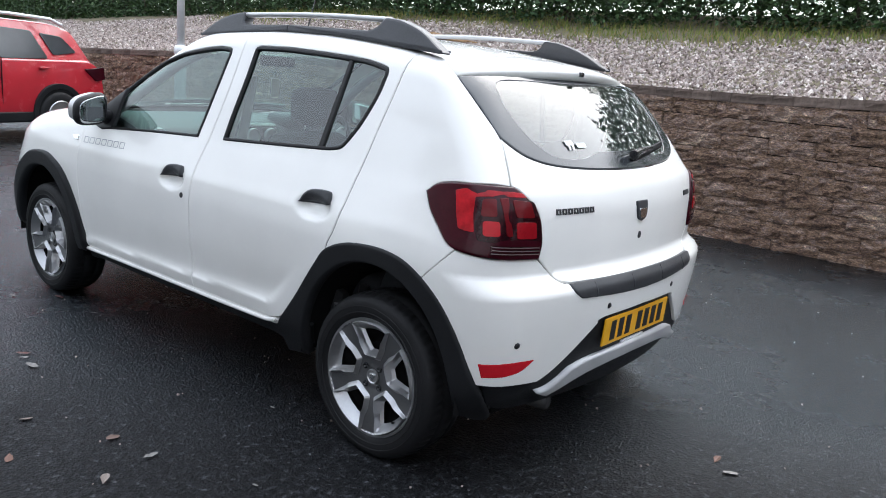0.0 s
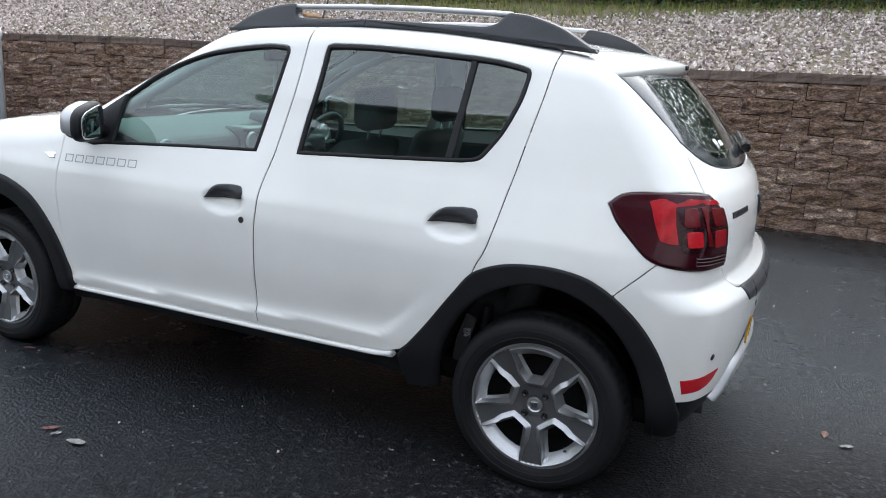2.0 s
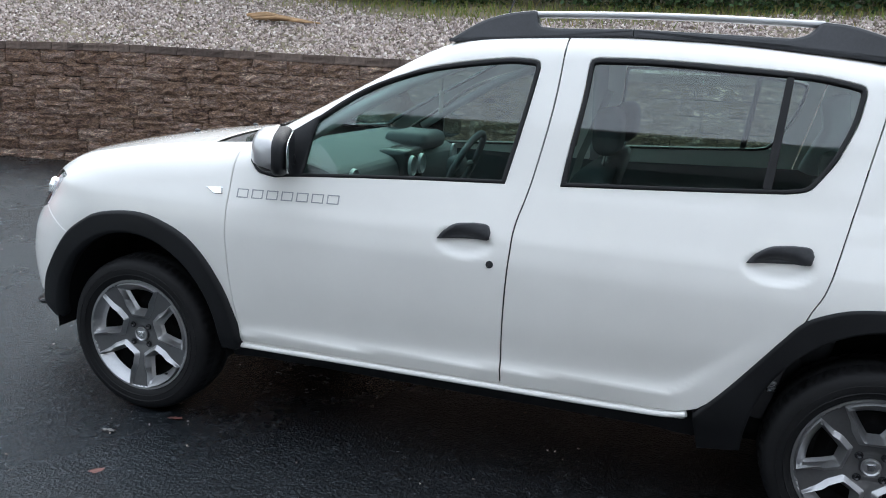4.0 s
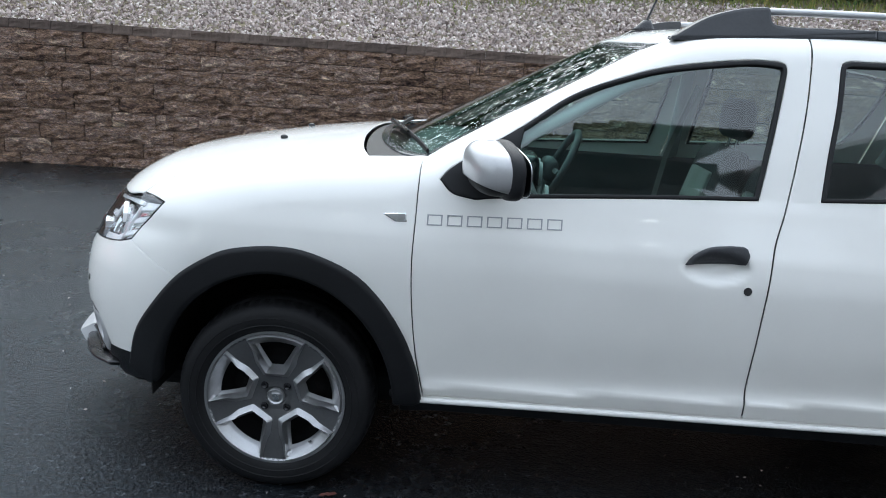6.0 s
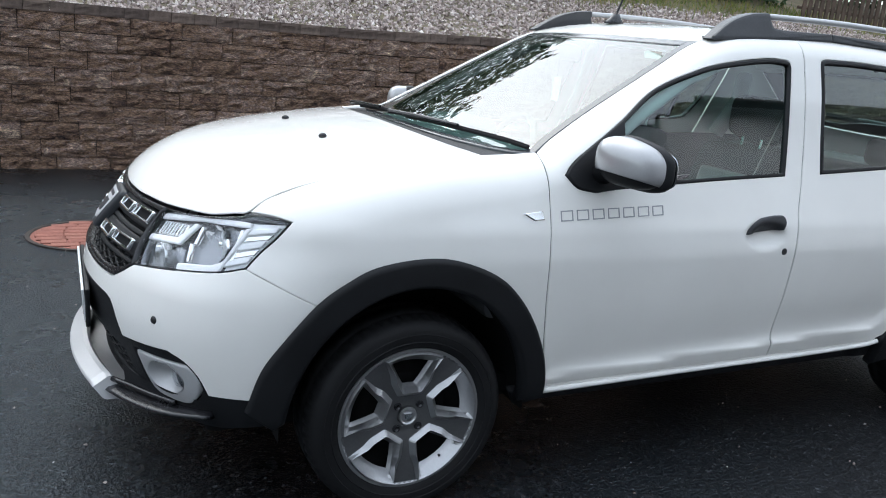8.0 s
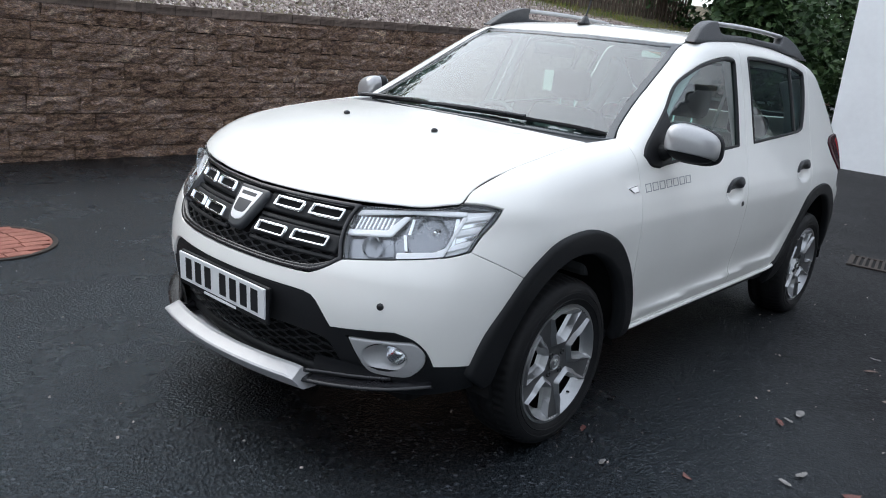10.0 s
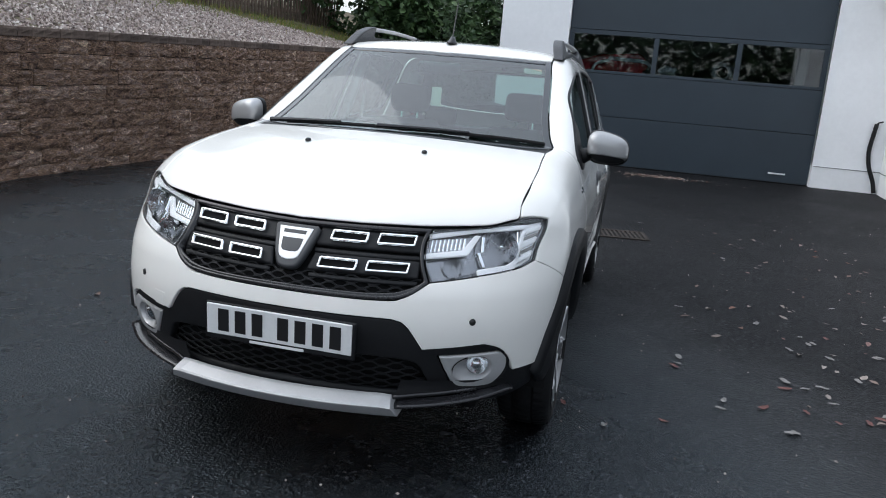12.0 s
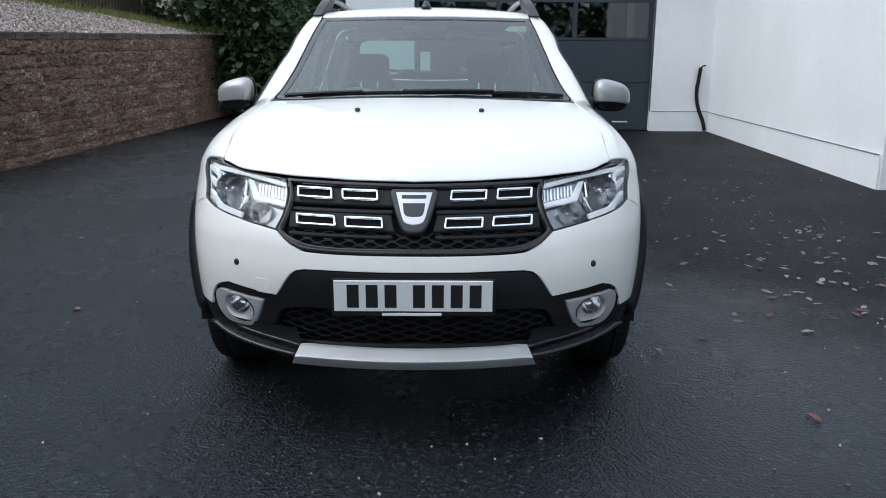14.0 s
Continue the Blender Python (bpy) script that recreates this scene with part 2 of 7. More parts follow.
REFLECTOR = surface("lamp_reflector", (0.72, 0.73, 0.74), 0.13, metal=1.0, vary=0.06)
LAMP_GREY = surface("lamp_housing_grey", (0.3, 0.305, 0.32), 0.22, metal=0.75, vary=0.15)
EMBLEM_GREY = surface("emblem_grey", (0.03, 0.032, 0.036), 0.35, metal=0.0, vary=0.12)
EMBLEM_SILVER = surface("emblem_silver", (0.68, 0.68, 0.69), 0.3, metal=0.4, vary=0.06)
LAMP_WHITE = surface("lamp_white_guide", (0.93, 0.935, 0.94), 0.25, vary=0.04)
DARK_RED = surface("dark_red_lens", (0.035, 0.002, 0.006), 0.12, vary=0.25, specular=0.3)
RED_LENS = surface("red_lens", (0.11, 0.003, 0.006), 0.14, vary=0.2, specular=0.3)
MID_RED = surface("mid_red_lens", (0.24, 0.005, 0.01), 0.14, vary=0.3, specular=0.3)
BRIGHT_RED = surface("bright_red_lens", (0.45, 0.012, 0.02), 0.14, vary=0.12, specular=0.3)
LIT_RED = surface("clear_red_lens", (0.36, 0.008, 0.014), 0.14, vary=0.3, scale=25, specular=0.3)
LAMP_DARK = surface("smoked_red_lens", (0.02, 0.002, 0.004), 0.12, vary=0.2, specular=0.3)
CLEAR_STRIP = surface("clear_lamp_strip", (0.3, 0.2, 0.21), 0.2, metal=0.3, vary=0.2)
PLATE_WHITE = surface("white_plate", (0.72, 0.73, 0.73), 0.35, vary=0.06)
PLATE_YELLOW = surface("yellow_plate", (0.72, 0.36, 0.012), 0.35, vary=0.06)
INK = surface("black_ink", (0.012, 0.012, 0.013), 0.4, vary=0.1)
DECAL = surface("grey_decal", (0.3, 0.31, 0.32), 0.4, vary=0.08)
STEEL = surface("dark_steel", (0.05, 0.05, 0.052), 0.55, metal=0.6, vary=0.3)
FABRIC = surface("dark_seat_fabric", (0.04, 0.044, 0.048), 0.95, vary=0.25, bump=0.3, bump_scale=500)
FABRIC_GREY = surface("grey_seat_fabric", (0.3, 0.3, 0.29), 0.95, vary=0.2, bump=0.3, bump_scale=500)
DASH = surface("dark_dashboard_plastic", (0.075, 0.08, 0.086), 0.62, vary=0.2, bump=0.2, bump_scale=500)
LINING = surface("grey_headlining", (0.42, 0.43, 0.43), 0.95, vary=0.08)
SIDE_GLASS = glass("side_window_glass", (0.62, 0.82, 0.77), lift=0.07)
SCREEN_GLASS = glass("windscreen_glass", (0.58, 0.82, 0.76), lift=0.11)
REAR_GLASS = glass("rear_window_glass", (0.5, 0.62, 0.58), lift=0.09)
LAMP_GLASS = glass("lamp_cover", (0.95, 0.96, 0.97), lift=0.0)
FRIT = surface("black_glass_border", (0.030, 0.034, 0.038), 0.08, vary=0.1, specular=0.7)
CARD = surface("pale_card", (0.62, 0.6, 0.52), 0.6, vary=0.15)
ASPHALT = asphalt_mat()
BLOCK = split_block("split_face_block", False)
BLOCK_FAR = split_block("split_face_block_far", True)
COPING = pieces("coping_block", [(0.0, (0.08, 0.06, 0.051)), (0.5, (0.12, 0.088, 0.072)), (1.0, (0.15, 0.112, 0.092))], grain=30, vary=0.5, bump=0.6)
GRAVEL = pieces("gravel", [(0.0, (0.11, 0.082, 0.074)), (0.3, (0.31, 0.25, 0.225)), (0.6, (0.54, 0.46, 0.42)), (0.85, (0.24, 0.2, 0.19)), (1.0, (0.78, 0.72, 0.67))], island=True, grain=90, vary=0.2, bump=0.2)
SOIL = surface("mossy_soil", (0.12, 0.10, 0.06), 0.95, vary=0.5, scale=3, fine=40, bump=0.6, bump_scale=60)
GRASS = pieces("grass_blade", [(0.0, (0.08, 0.13, 0.025)), (0.45, (0.16, 0.2, 0.045)), (1.0, (0.28, 0.21, 0.08))], island=True, bump=0)
HEDGE = pieces("hedge_leaf", [(0.0, (0.012, 0.03, 0.010)), (0.5, (0.03, 0.065, 0.02)), (1.0, (0.065, 0.11, 0.04))], island=True, bump=0, rough=0.55)
BARK = surface("bark", (0.06, 0.045, 0.035), 0.95, vary=0.4, bump=0.8, bump_scale=60)
DEAD_LEAF = pieces("fallen_leaf", [(0.0, (0.17, 0.085, 0.06)), (0.35, (0.19, 0.15, 0.13)), (0.7, (0.3, 0.265, 0.24)), (1.0, (0.16, 0.055, 0.045))], island=True, bump=0, rough=0.6)
LEAF_PALE = surface("pale_leaf", (0.2, 0.19, 0.18), 0.5, vary=0.3, scale=30)
LEAF_RED = surface("red_brown_leaf", (0.13, 0.045, 0.036), 0.5, vary=0.35, scale=30)
RENDER = surface("white_render", (0.83, 0.84, 0.86), 0.92, vary=0.05, scale=0.8, fine=14, bump=0.25, bump_scale=90)
DOOR_GREY = surface("anthracite_door_panel", (0.022, 0.034, 0.047), 0.42, vary=0.1, scale=1.5, bump=0.08, bump_scale=500)
GARAGE_GLASS = glass("garage_window_glass", (0.62, 0.68, 0.7), lift=0.045)
IRON = surface("rusty_iron", (0.034, 0.026, 0.022), 0.75, metal=0.3, vary=0.4, fine=60, bump=0.5, bump_scale=90)
RED_COVER = pieces("red_cover_brick", [(0.0, (0.25, 0.10, 0.075)), (1.0, (0.29, 0.125, 0.092))], grain=50, vary=0.3)
RED_PAINT = surface("red_car_paint", (0.42, 0.018, 0.03), 0.22, vary=0.08, coat=0.9)
POST_PAINT = surface("pale_grey_painted_steel", (0.72, 0.73, 0.74), 0.5, metal=0.0, vary=0.1)
WOOD_DRY = surface("dry_stick", (0.3, 0.19, 0.1), 0.9, vary=0.35, bump=0.6, bump_scale=60)
WOOD = surface("weathered_fence_wood", (0.085, 0.06, 0.045), 0.9, vary=0.4, bump=0.6, bump_scale=40)
ROOF_SHEET = surface("dark_roof_sheet", (0.07, 0.075, 0.08), 0.5, vary=0.15)
DARK_WALL = surface("grey_shed_wall", (0.24, 0.25, 0.26), 0.8, vary=0.15)


def glowing(name, colour, strength):
    m, t, b = node_mat(name)
    b.inputs["Emission Color"].default_value, b.inputs["Emission Strength"].default_value = (*colour, 1), strength
    return m


TUBE_LIGHT = glowing("lit_tube", (1.0, 0.97, 0.9), 7.0)

# ---- building helpers ----
from mathutils.geometry import delaunay_2d_cdt


def link_mesh(name, verts, faces, material, parent=None, label="", smooth=False, normals_=None):
    me = bpy.data.meshes.new(name)
    me.from_pydata([tuple(map(float, v)) for v in verts], [], [tuple(map(int, f)) for f in faces])
    me.materials.append(material)
    if smooth:
        me.shade_smooth()
    if normals_ is not None:
        me.normals_split_custom_set_from_vertices([tuple(map(float, n)) for n in normals_])
    ob = new(name, me)
    ob.parent = parent
    return tagged(ob, label)


def part(name, bm, material, parent, label="", smooth=False):
    me = bpy.data.meshes.new(name)
    bm.normal_update()
    bm.to_mesh(me)
    bm.free()
    me.materials.append(material)
    if smooth:
        me.shade_smooth()
    ob = new(name, me)
    ob.parent = parent
    return tagged(ob, label)


def thing(name, label, category, group="", at=(0, 0, 0)):
    ob = new(name)
    ob.location = at
    return tagged(ob, label, category, group)


def box_bm(a, b, bevel=0.0, bm=None, segments=2):
    own = bm or bmesh.new()
    made = bmesh.ops.create_cube(own, size=1)["verts"]
    for v in made:
        v.co = [(a[i] + b[i]) / 2 + v.co[i] * (b[i] - a[i]) for i in range(3)]
    if bevel:
        edges = {e for v in made for e in v.link_edges}
        bmesh.ops.bevel(own, geom=list(edges), offset=bevel, segments=segments, profile=0.5, affect="EDGES")
    return own


def tube_bm(points, radius, sides=10, bm=None, flat=1.0):
    """A round bar along points; radius may be one number or one for each point."""
    own = bm or bmesh.new()
    pts = [Vector(p) for p in points]
    rad = radius if isinstance(radius, (list, tuple)) else [radius] * len(pts)
    rings = []
    side = None
    for i, p in enumerate(pts):
        d = (pts[min(i + 1, len(pts) - 1)] - pts[max(i - 1, 0)]).normalized()
        if side is None:
            side = d.orthogonal().normalized() if abs(d.z) > 0.9 else d.cross(Vector((0, 0, 1))).normalized()
        side = (side - d * side.dot(d)).normalized()
        up = d.cross(side)
        rings.append([own.verts.new(p + rad[i] * (math.cos(a) * side + flat * math.sin(a) * up)) for a in [2 * math.pi * k / sides for k in range(sides)]])
    for a, b in zip(rings, rings[1:]):
        for k in range(sides):
            own.faces.new((a[k], a[(k + 1) % sides], b[(k + 1) % sides], b[k]))
    own.faces.new(rings[0][::-1])
    own.faces.new(rings[-1])
    bmesh.ops.recalc_face_normals(own, faces=own.faces)
    return own


def lathe_bm(profile, segments=48, axis="y", at=(0, 0, 0), bm=None):
    """Turns a profile of (radius, distance along the axis)."""
    own = bm or bmesh.new()
    rings = []
    for r, d in profile:
        ring = []
        for k in range(segments):
            a = 2 * math.pi * k / segments
            c, s = r * math.cos(a), r * math.sin(a)
            co = {"y": (c, d, s), "x": (d, c, s), "z": (c, s, d)}[axis]
            ring.append(own.verts.new(Vector(co) + Vector(at)))
        rings.append(ring)
    for a, b in zip(rings, rings[1:]):
        for k in range(segments):
            own.faces.new((a[k], a[(k + 1) % segments], b[(k + 1) % segments], b[k]))
    bmesh.ops.remove_doubles(own, verts=own.verts, dist=1e-5)
    bmesh.ops.recalc_face_normals(own, faces=own.faces)
    return own


def slab_bm(outline, across, low, high, bevel=0.0, bm=None):
    """A flat outline in the plane that leaves out the axis `across`, made thick from low to high along it."""
    own = bm or bmesh.new()
    put = {"x": lambda p, d: (d, p[0], p[1]), "y": lambda p, d: (p[0], d, p[1]), "z": lambda p, d: (p[0], p[1], d)}[across]
    a, b = [own.verts.new(put(p, low)) for p in outline], [own.verts.new(put(p, high)) for p in outline]
    n = len(outline)
    faces = [own.faces.new(a), own.faces.new(b[::-1])] + [own.faces.new((a[i], b[i], b[(i + 1) % n], a[(i + 1) % n])) for i in range(n)]
    bmesh.ops.recalc_face_normals(own, faces=own.faces)
    if bevel:
        rim = [e for f in faces[:2] for e in f.edges]
        bmesh.ops.bevel(own, geom=rim, offset=bevel, segments=2, profile=0.6, affect="EDGES")
    return own


def rounded(points, radius, n=5):
    """An outline with its corners rounded."""
    out, count = [], len(points)
    for i in range(count):
        p, a, b = np.array(points[i], float), np.array(points[i - 1], float), np.array(points[(i + 1) % count], float)
        r = radius[i] if isinstance(radius, (list, tuple)) else radius
        da, db = a - p, b - p
        la, lb = np.linalg.norm(da), np.linalg.norm(db)
        k = min(r, 0.45 * la, 0.45 * lb)
        s, e = p + da / la * k, p + db / lb * k
        out += [tuple((1 - u) ** 2 * s + 2 * u * (1 - u) * p + u**2 * e) for u in np.linspace(0, 1, n)]
    return out


def spline(points, step):
    """A smooth line through points, with places about step apart."""
    p = np.array(points, float)
    if len(p) == 2:
        n = max(2, int(np.ceil(np.linalg.norm(p[1] - p[0]) / step)) + 1)
        return p[0] + np.linspace(0, 1, n)[:, None] * (p[1] - p[0])
    q = np.vstack([2 * p[0] - p[1], p, 2 * p[-1] - p[-2]])
    out = []
    for i in range(1, len(q) - 2):
        n = max(2, int(np.ceil(np.linalg.norm(q[i + 1] - q[i]) / step)) + 1)
        u = np.linspace(0, 1, n)[:-1, None]
        out.append(0.5 * (2 * q[i] + (q[i + 1] - q[i - 1]) * u + (2 * q[i - 1] - 5 * q[i] + 4 * q[i + 1] - q[i + 2]) * u**2 + (3 * q[i] - q[i - 1] - 3 * q[i + 1] + q[i + 2]) * u**3))
    return np.vstack(out + [p[-1:]])


def within(points, loop):
    """Which points lie inside a closed outline."""
    x, y = points[:, :1], points[:, 1:]
    a, b = loop, np.roll(loop, -1, 0)
    with np.errstate(divide="ignore", invalid="ignore"):
        cross = ((a[:, 1] > y) != (b[:, 1] > y)) & (x < (b[:, 0] - a[:, 0]) * (y - a[:, 1]) / (b[:, 1] - a[:, 1]) + a[:, 0])
    return cross.sum(1) % 2 == 1


def inset(loop, d):
    """The outline moved inwards by d."""
    if (np.roll(loop, -1, 0)[:, 0] * loop[:, 1] - loop[:, 0] * np.roll(loop, -1, 0)[:, 1]).sum() > 0:
        d = -d
    e = np.roll(loop, -1, 0) - loop
    e = e / np.maximum(np.linalg.norm(e, axis=1), 1e-9)[:, None]
    n = np.stack([-e[:, 1], e[:, 0]], 1)
    m = n + np.roll(n, 1, 0)
    m = m / np.maximum((m * n).sum(1), 0.6)[:, None]
    return loop + d * m
# ---- body shape ----
def curve(points):
    """A smooth table through control points (x, value), clamped at the ends."""
    p = np.array(points, float)
    x, v = p[:, 0], p[:, 1]
    d = np.diff(v) / np.diff(x)
    m = np.r_[d[0], np.where(d[1:] * d[:-1] > 0, 2 * d[1:] * d[:-1] / (d[1:] + d[:-1] + 1e-12), 0), d[-1]]
    xs = np.linspace(x[0], x[-1], 600)
    i = np.clip(np.searchsorted(x, xs) - 1, 0, len(x) - 2)
    h = x[i + 1] - x[i]
    u = (xs - x[i]) / h
    vs = (2 * u**3 - 3 * u**2 + 1) * v[i] + (u**3 - 2 * u**2 + u) * h * m[i] + (3 * u**2 - 2 * u**3) * v[i + 1] + (u**3 - u**2) * h * m[i + 1]
    return lambda q: np.interp(q, xs, vs)


WIDTH = curve([(0.15, 0.76), (0.27, 0.80), (0.33, 0.823), (0.38, 0.838), (0.45, 0.846), (0.52, 0.850), (0.62, 0.857), (0.76, 0.862), (0.85, 0.852), (0.92, 0.83), (1.0, 0.803), (1.04, 0.788), (1.1, 0.769), (1.25, 0.721), (1.42, 0.664), (1.6, 0.6)])
NOSE = curve([(0.15, -1.9), (0.22, -2.0), (0.3, -2.08), (0.4, -2.125), (0.55, -2.145), (0.65, -2.13), (0.75, -2.08), (0.82, -2.035), (0.88, -2.01), (0.95, -1.95), (1.1, -1.8)])
TAIL = curve([(0.15, 1.75), (0.25, 1.83), (0.36, 1.89), (0.5, 1.915), (0.62, 1.93), (0.7, 1.935), (0.735, 1.915), (0.77, 1.87), (0.85, 1.872), (0.95, 1.868), (1.04, 1.845), (1.1, 1.8), (1.2, 1.72), (1.3, 1.63), (1.4, 1.53), (1.46, 1.47), (1.6, 1.3)])
BONNET = curve([(-2.2, 0.76), (-2.06, 0.86), (-1.98, 0.91), (-1.88, 0.955), (-1.75, 0.99), (-1.6, 1.022), (-1.42, 1.054), (-1.2, 1.082), (-0.95, 1.105), (-0.5, 1.12)])
ROOF = curve([(-0.6, 1.43), (-0.35, 1.485), (-0.15, 1.518), (0.1, 1.54), (0.4, 1.55), (0.7, 1.545), (1.0, 1.525), (1.3, 1.488), (1.6, 1.435), (1.9, 1.37)])


def smax(a, b, r):
    return np.maximum(a, b) + np.maximum(r - np.abs(a - b), 0) ** 2 / (4 * r)


def body(x, y, z):
    """Below zero inside the car's outer skin, above zero outside; roughly metres."""
    a = np.abs(y)
    front, rear = np.maximum(-0.85 - x, 0) / 1.2, np.maximum(x - 0.9, 0)
    side = a - WIDTH(z) * (1 - 0.045 * front**2 - 0.03 * rear**2)
    # the hollow along the doors' foot, and the hollows behind the two handles
    q = z - 0.413 - 0.032 * x
    ends = 1 / (1 + np.exp(-60 * (x + 0.84))) / (1 + np.exp(np.clip(75 * (x - 0.70 - 1.05 * np.clip(q, 0, 0.2)), -60, 60)))
    up = np.clip(q, 0, 1) / 0.045
    side = side + ends * (0.014 * up * np.exp(1 - up) + 0.1 * np.clip(-q, 0, 0.08))
    for hx, hz in ((0.0, 0.838), (0.955, 0.872)):
        side = side + 0.023 * np.exp(-((((x - hx) / 0.085) ** 2 + ((z - hz) / 0.042) ** 2) ** 3))
    nose = (NOSE(z) + 0.39 * y**2 + 0.38 * a**6) - x
    tail = x - (TAIL(z) - 0.17 * y**2 - 0.1 * a**6)
    screen = 1.095 + 0.53 * (x - 0.33 * y**2 + 1.0)
    roof = ROOF(x) - 0.10 * y**2
    bonnet = BONNET(x - 0.16 * y**2) - 0.05 * y**2
    top = np.minimum(z - bonnet, smax(z - screen, z - roof, 0.05))
    round_top = 0.07 + 0.04 / (1 + np.exp(30 * (x + 0.9)))
    return smax(smax(side, smax(nose, tail, 0.02), 0.12), top, round_top)


def solve(point, low, high):
    """Where the skin is crossed on the way from low (inside) to high (outside)."""
    for _ in range(34):
        mid = (low + high) / 2
        out = body(*point(mid)) > 0
        low, high = np.where(out, low, mid), np.where(out, mid, high)
    return np.stack(point((low + high) / 2), -1)


AXIS_F, AXIS_R = -1.25, 1.15


def lay(chart, u, v):
    """Places on the skin. Charts: L (x, z) square on the left side, W (x, angle) round the left side, F and R (angle, z) round nose and tail,
    N and B (y, z) square on nose and back, T (x, y) from above. Angles are scaled to metres."""
    u, v = np.atleast_1d(np.asarray(u, float)), np.atleast_1d(np.asarray(v, float))
    zero = np.zeros_like(u)
    if chart == "L":
        return solve(lambda d: (u, -d, v), zero, zero + 1.2)
    if chart == "W":
        a = v / 0.75
        return solve(lambda d: (u, -0.2 - d * np.cos(a), 0.8 + d * np.sin(a)), zero, zero + 1.3)
    if chart == "F":
        return solve(lambda d: (AXIS_F - d * np.cos(u / 0.85), d * np.sin(u / 0.85), v), zero, zero + 1.3)
    if chart == "R":
        return solve(lambda d: (AXIS_R + d * np.cos(u / 0.7), d * np.sin(u / 0.7), v), zero, zero + 1.3)
    if chart == "N":
        return solve(lambda d: (-1.2 - d, u, v), zero, zero + 1.5)
    if chart == "B":
        return solve(lambda d: (1.1 + d, u, v), zero, zero + 1.5)
    return solve(lambda d: (u, v, d), zero + 0.6, zero + 1.8)


def chart_of(chart, p):
    """Where places lie on a chart."""
    p = np.atleast_2d(p)
    x, y, z = p.T
    if chart == "W":
        return np.stack([x, 0.75 * np.arctan2(z - 0.8, -(y + 0.2))], 1)
    if chart == "F":
        return np.stack([0.85 * np.arctan2(y, AXIS_F - x), z], 1)
    if chart == "R":
        return np.stack([0.7 * np.arctan2(y, x - AXIS_R), z], 1)
    return np.stack([x, y], 1)


def S(x, z):
    return lay("L", x, z)[0]


def T(x, y):
    return lay("T", x, -abs(y))[0]


def N(y, z):
    return lay("N", -abs(y), z)[0]


def B(y, z):
    return lay("B", -abs(y), z)[0]


def normals(p, h=0.002):
    x, y, z = p.T
    g = np.stack([body(x + h, y, z) - body(x - h, y, z), body(x, y + h, z) - body(x, y - h, z), body(x, y, z + h) - body(x, y, z - h)], -1)
    return g / np.maximum(np.linalg.norm(g, axis=1), 1e-9)[:, None]


def flat_loop(chart, segments, step, sym=False):
    """The closed outline, on its chart, of segments that are each a smooth line through places; the segments meet in corners. sym: it is the left half, from middle to middle."""
    out = []
    for seg in segments:
        line = spline(chart_of(chart, np.array(seg)), step)
        out.append(line[:-1] if not (sym and seg is segments[-1]) else line)
    loop = np.vstack(out)
    if sym:
        other = loop[1:-1][::-1].copy()
        if chart in "FR":
            other[:, 0] *= -1
        else:
            other[:, 1] *= -1
        loop = np.vstack([loop, other])
    keep = np.linalg.norm(loop - np.roll(loop, 1, 0), axis=1) > 1e-4
    return loop[keep]


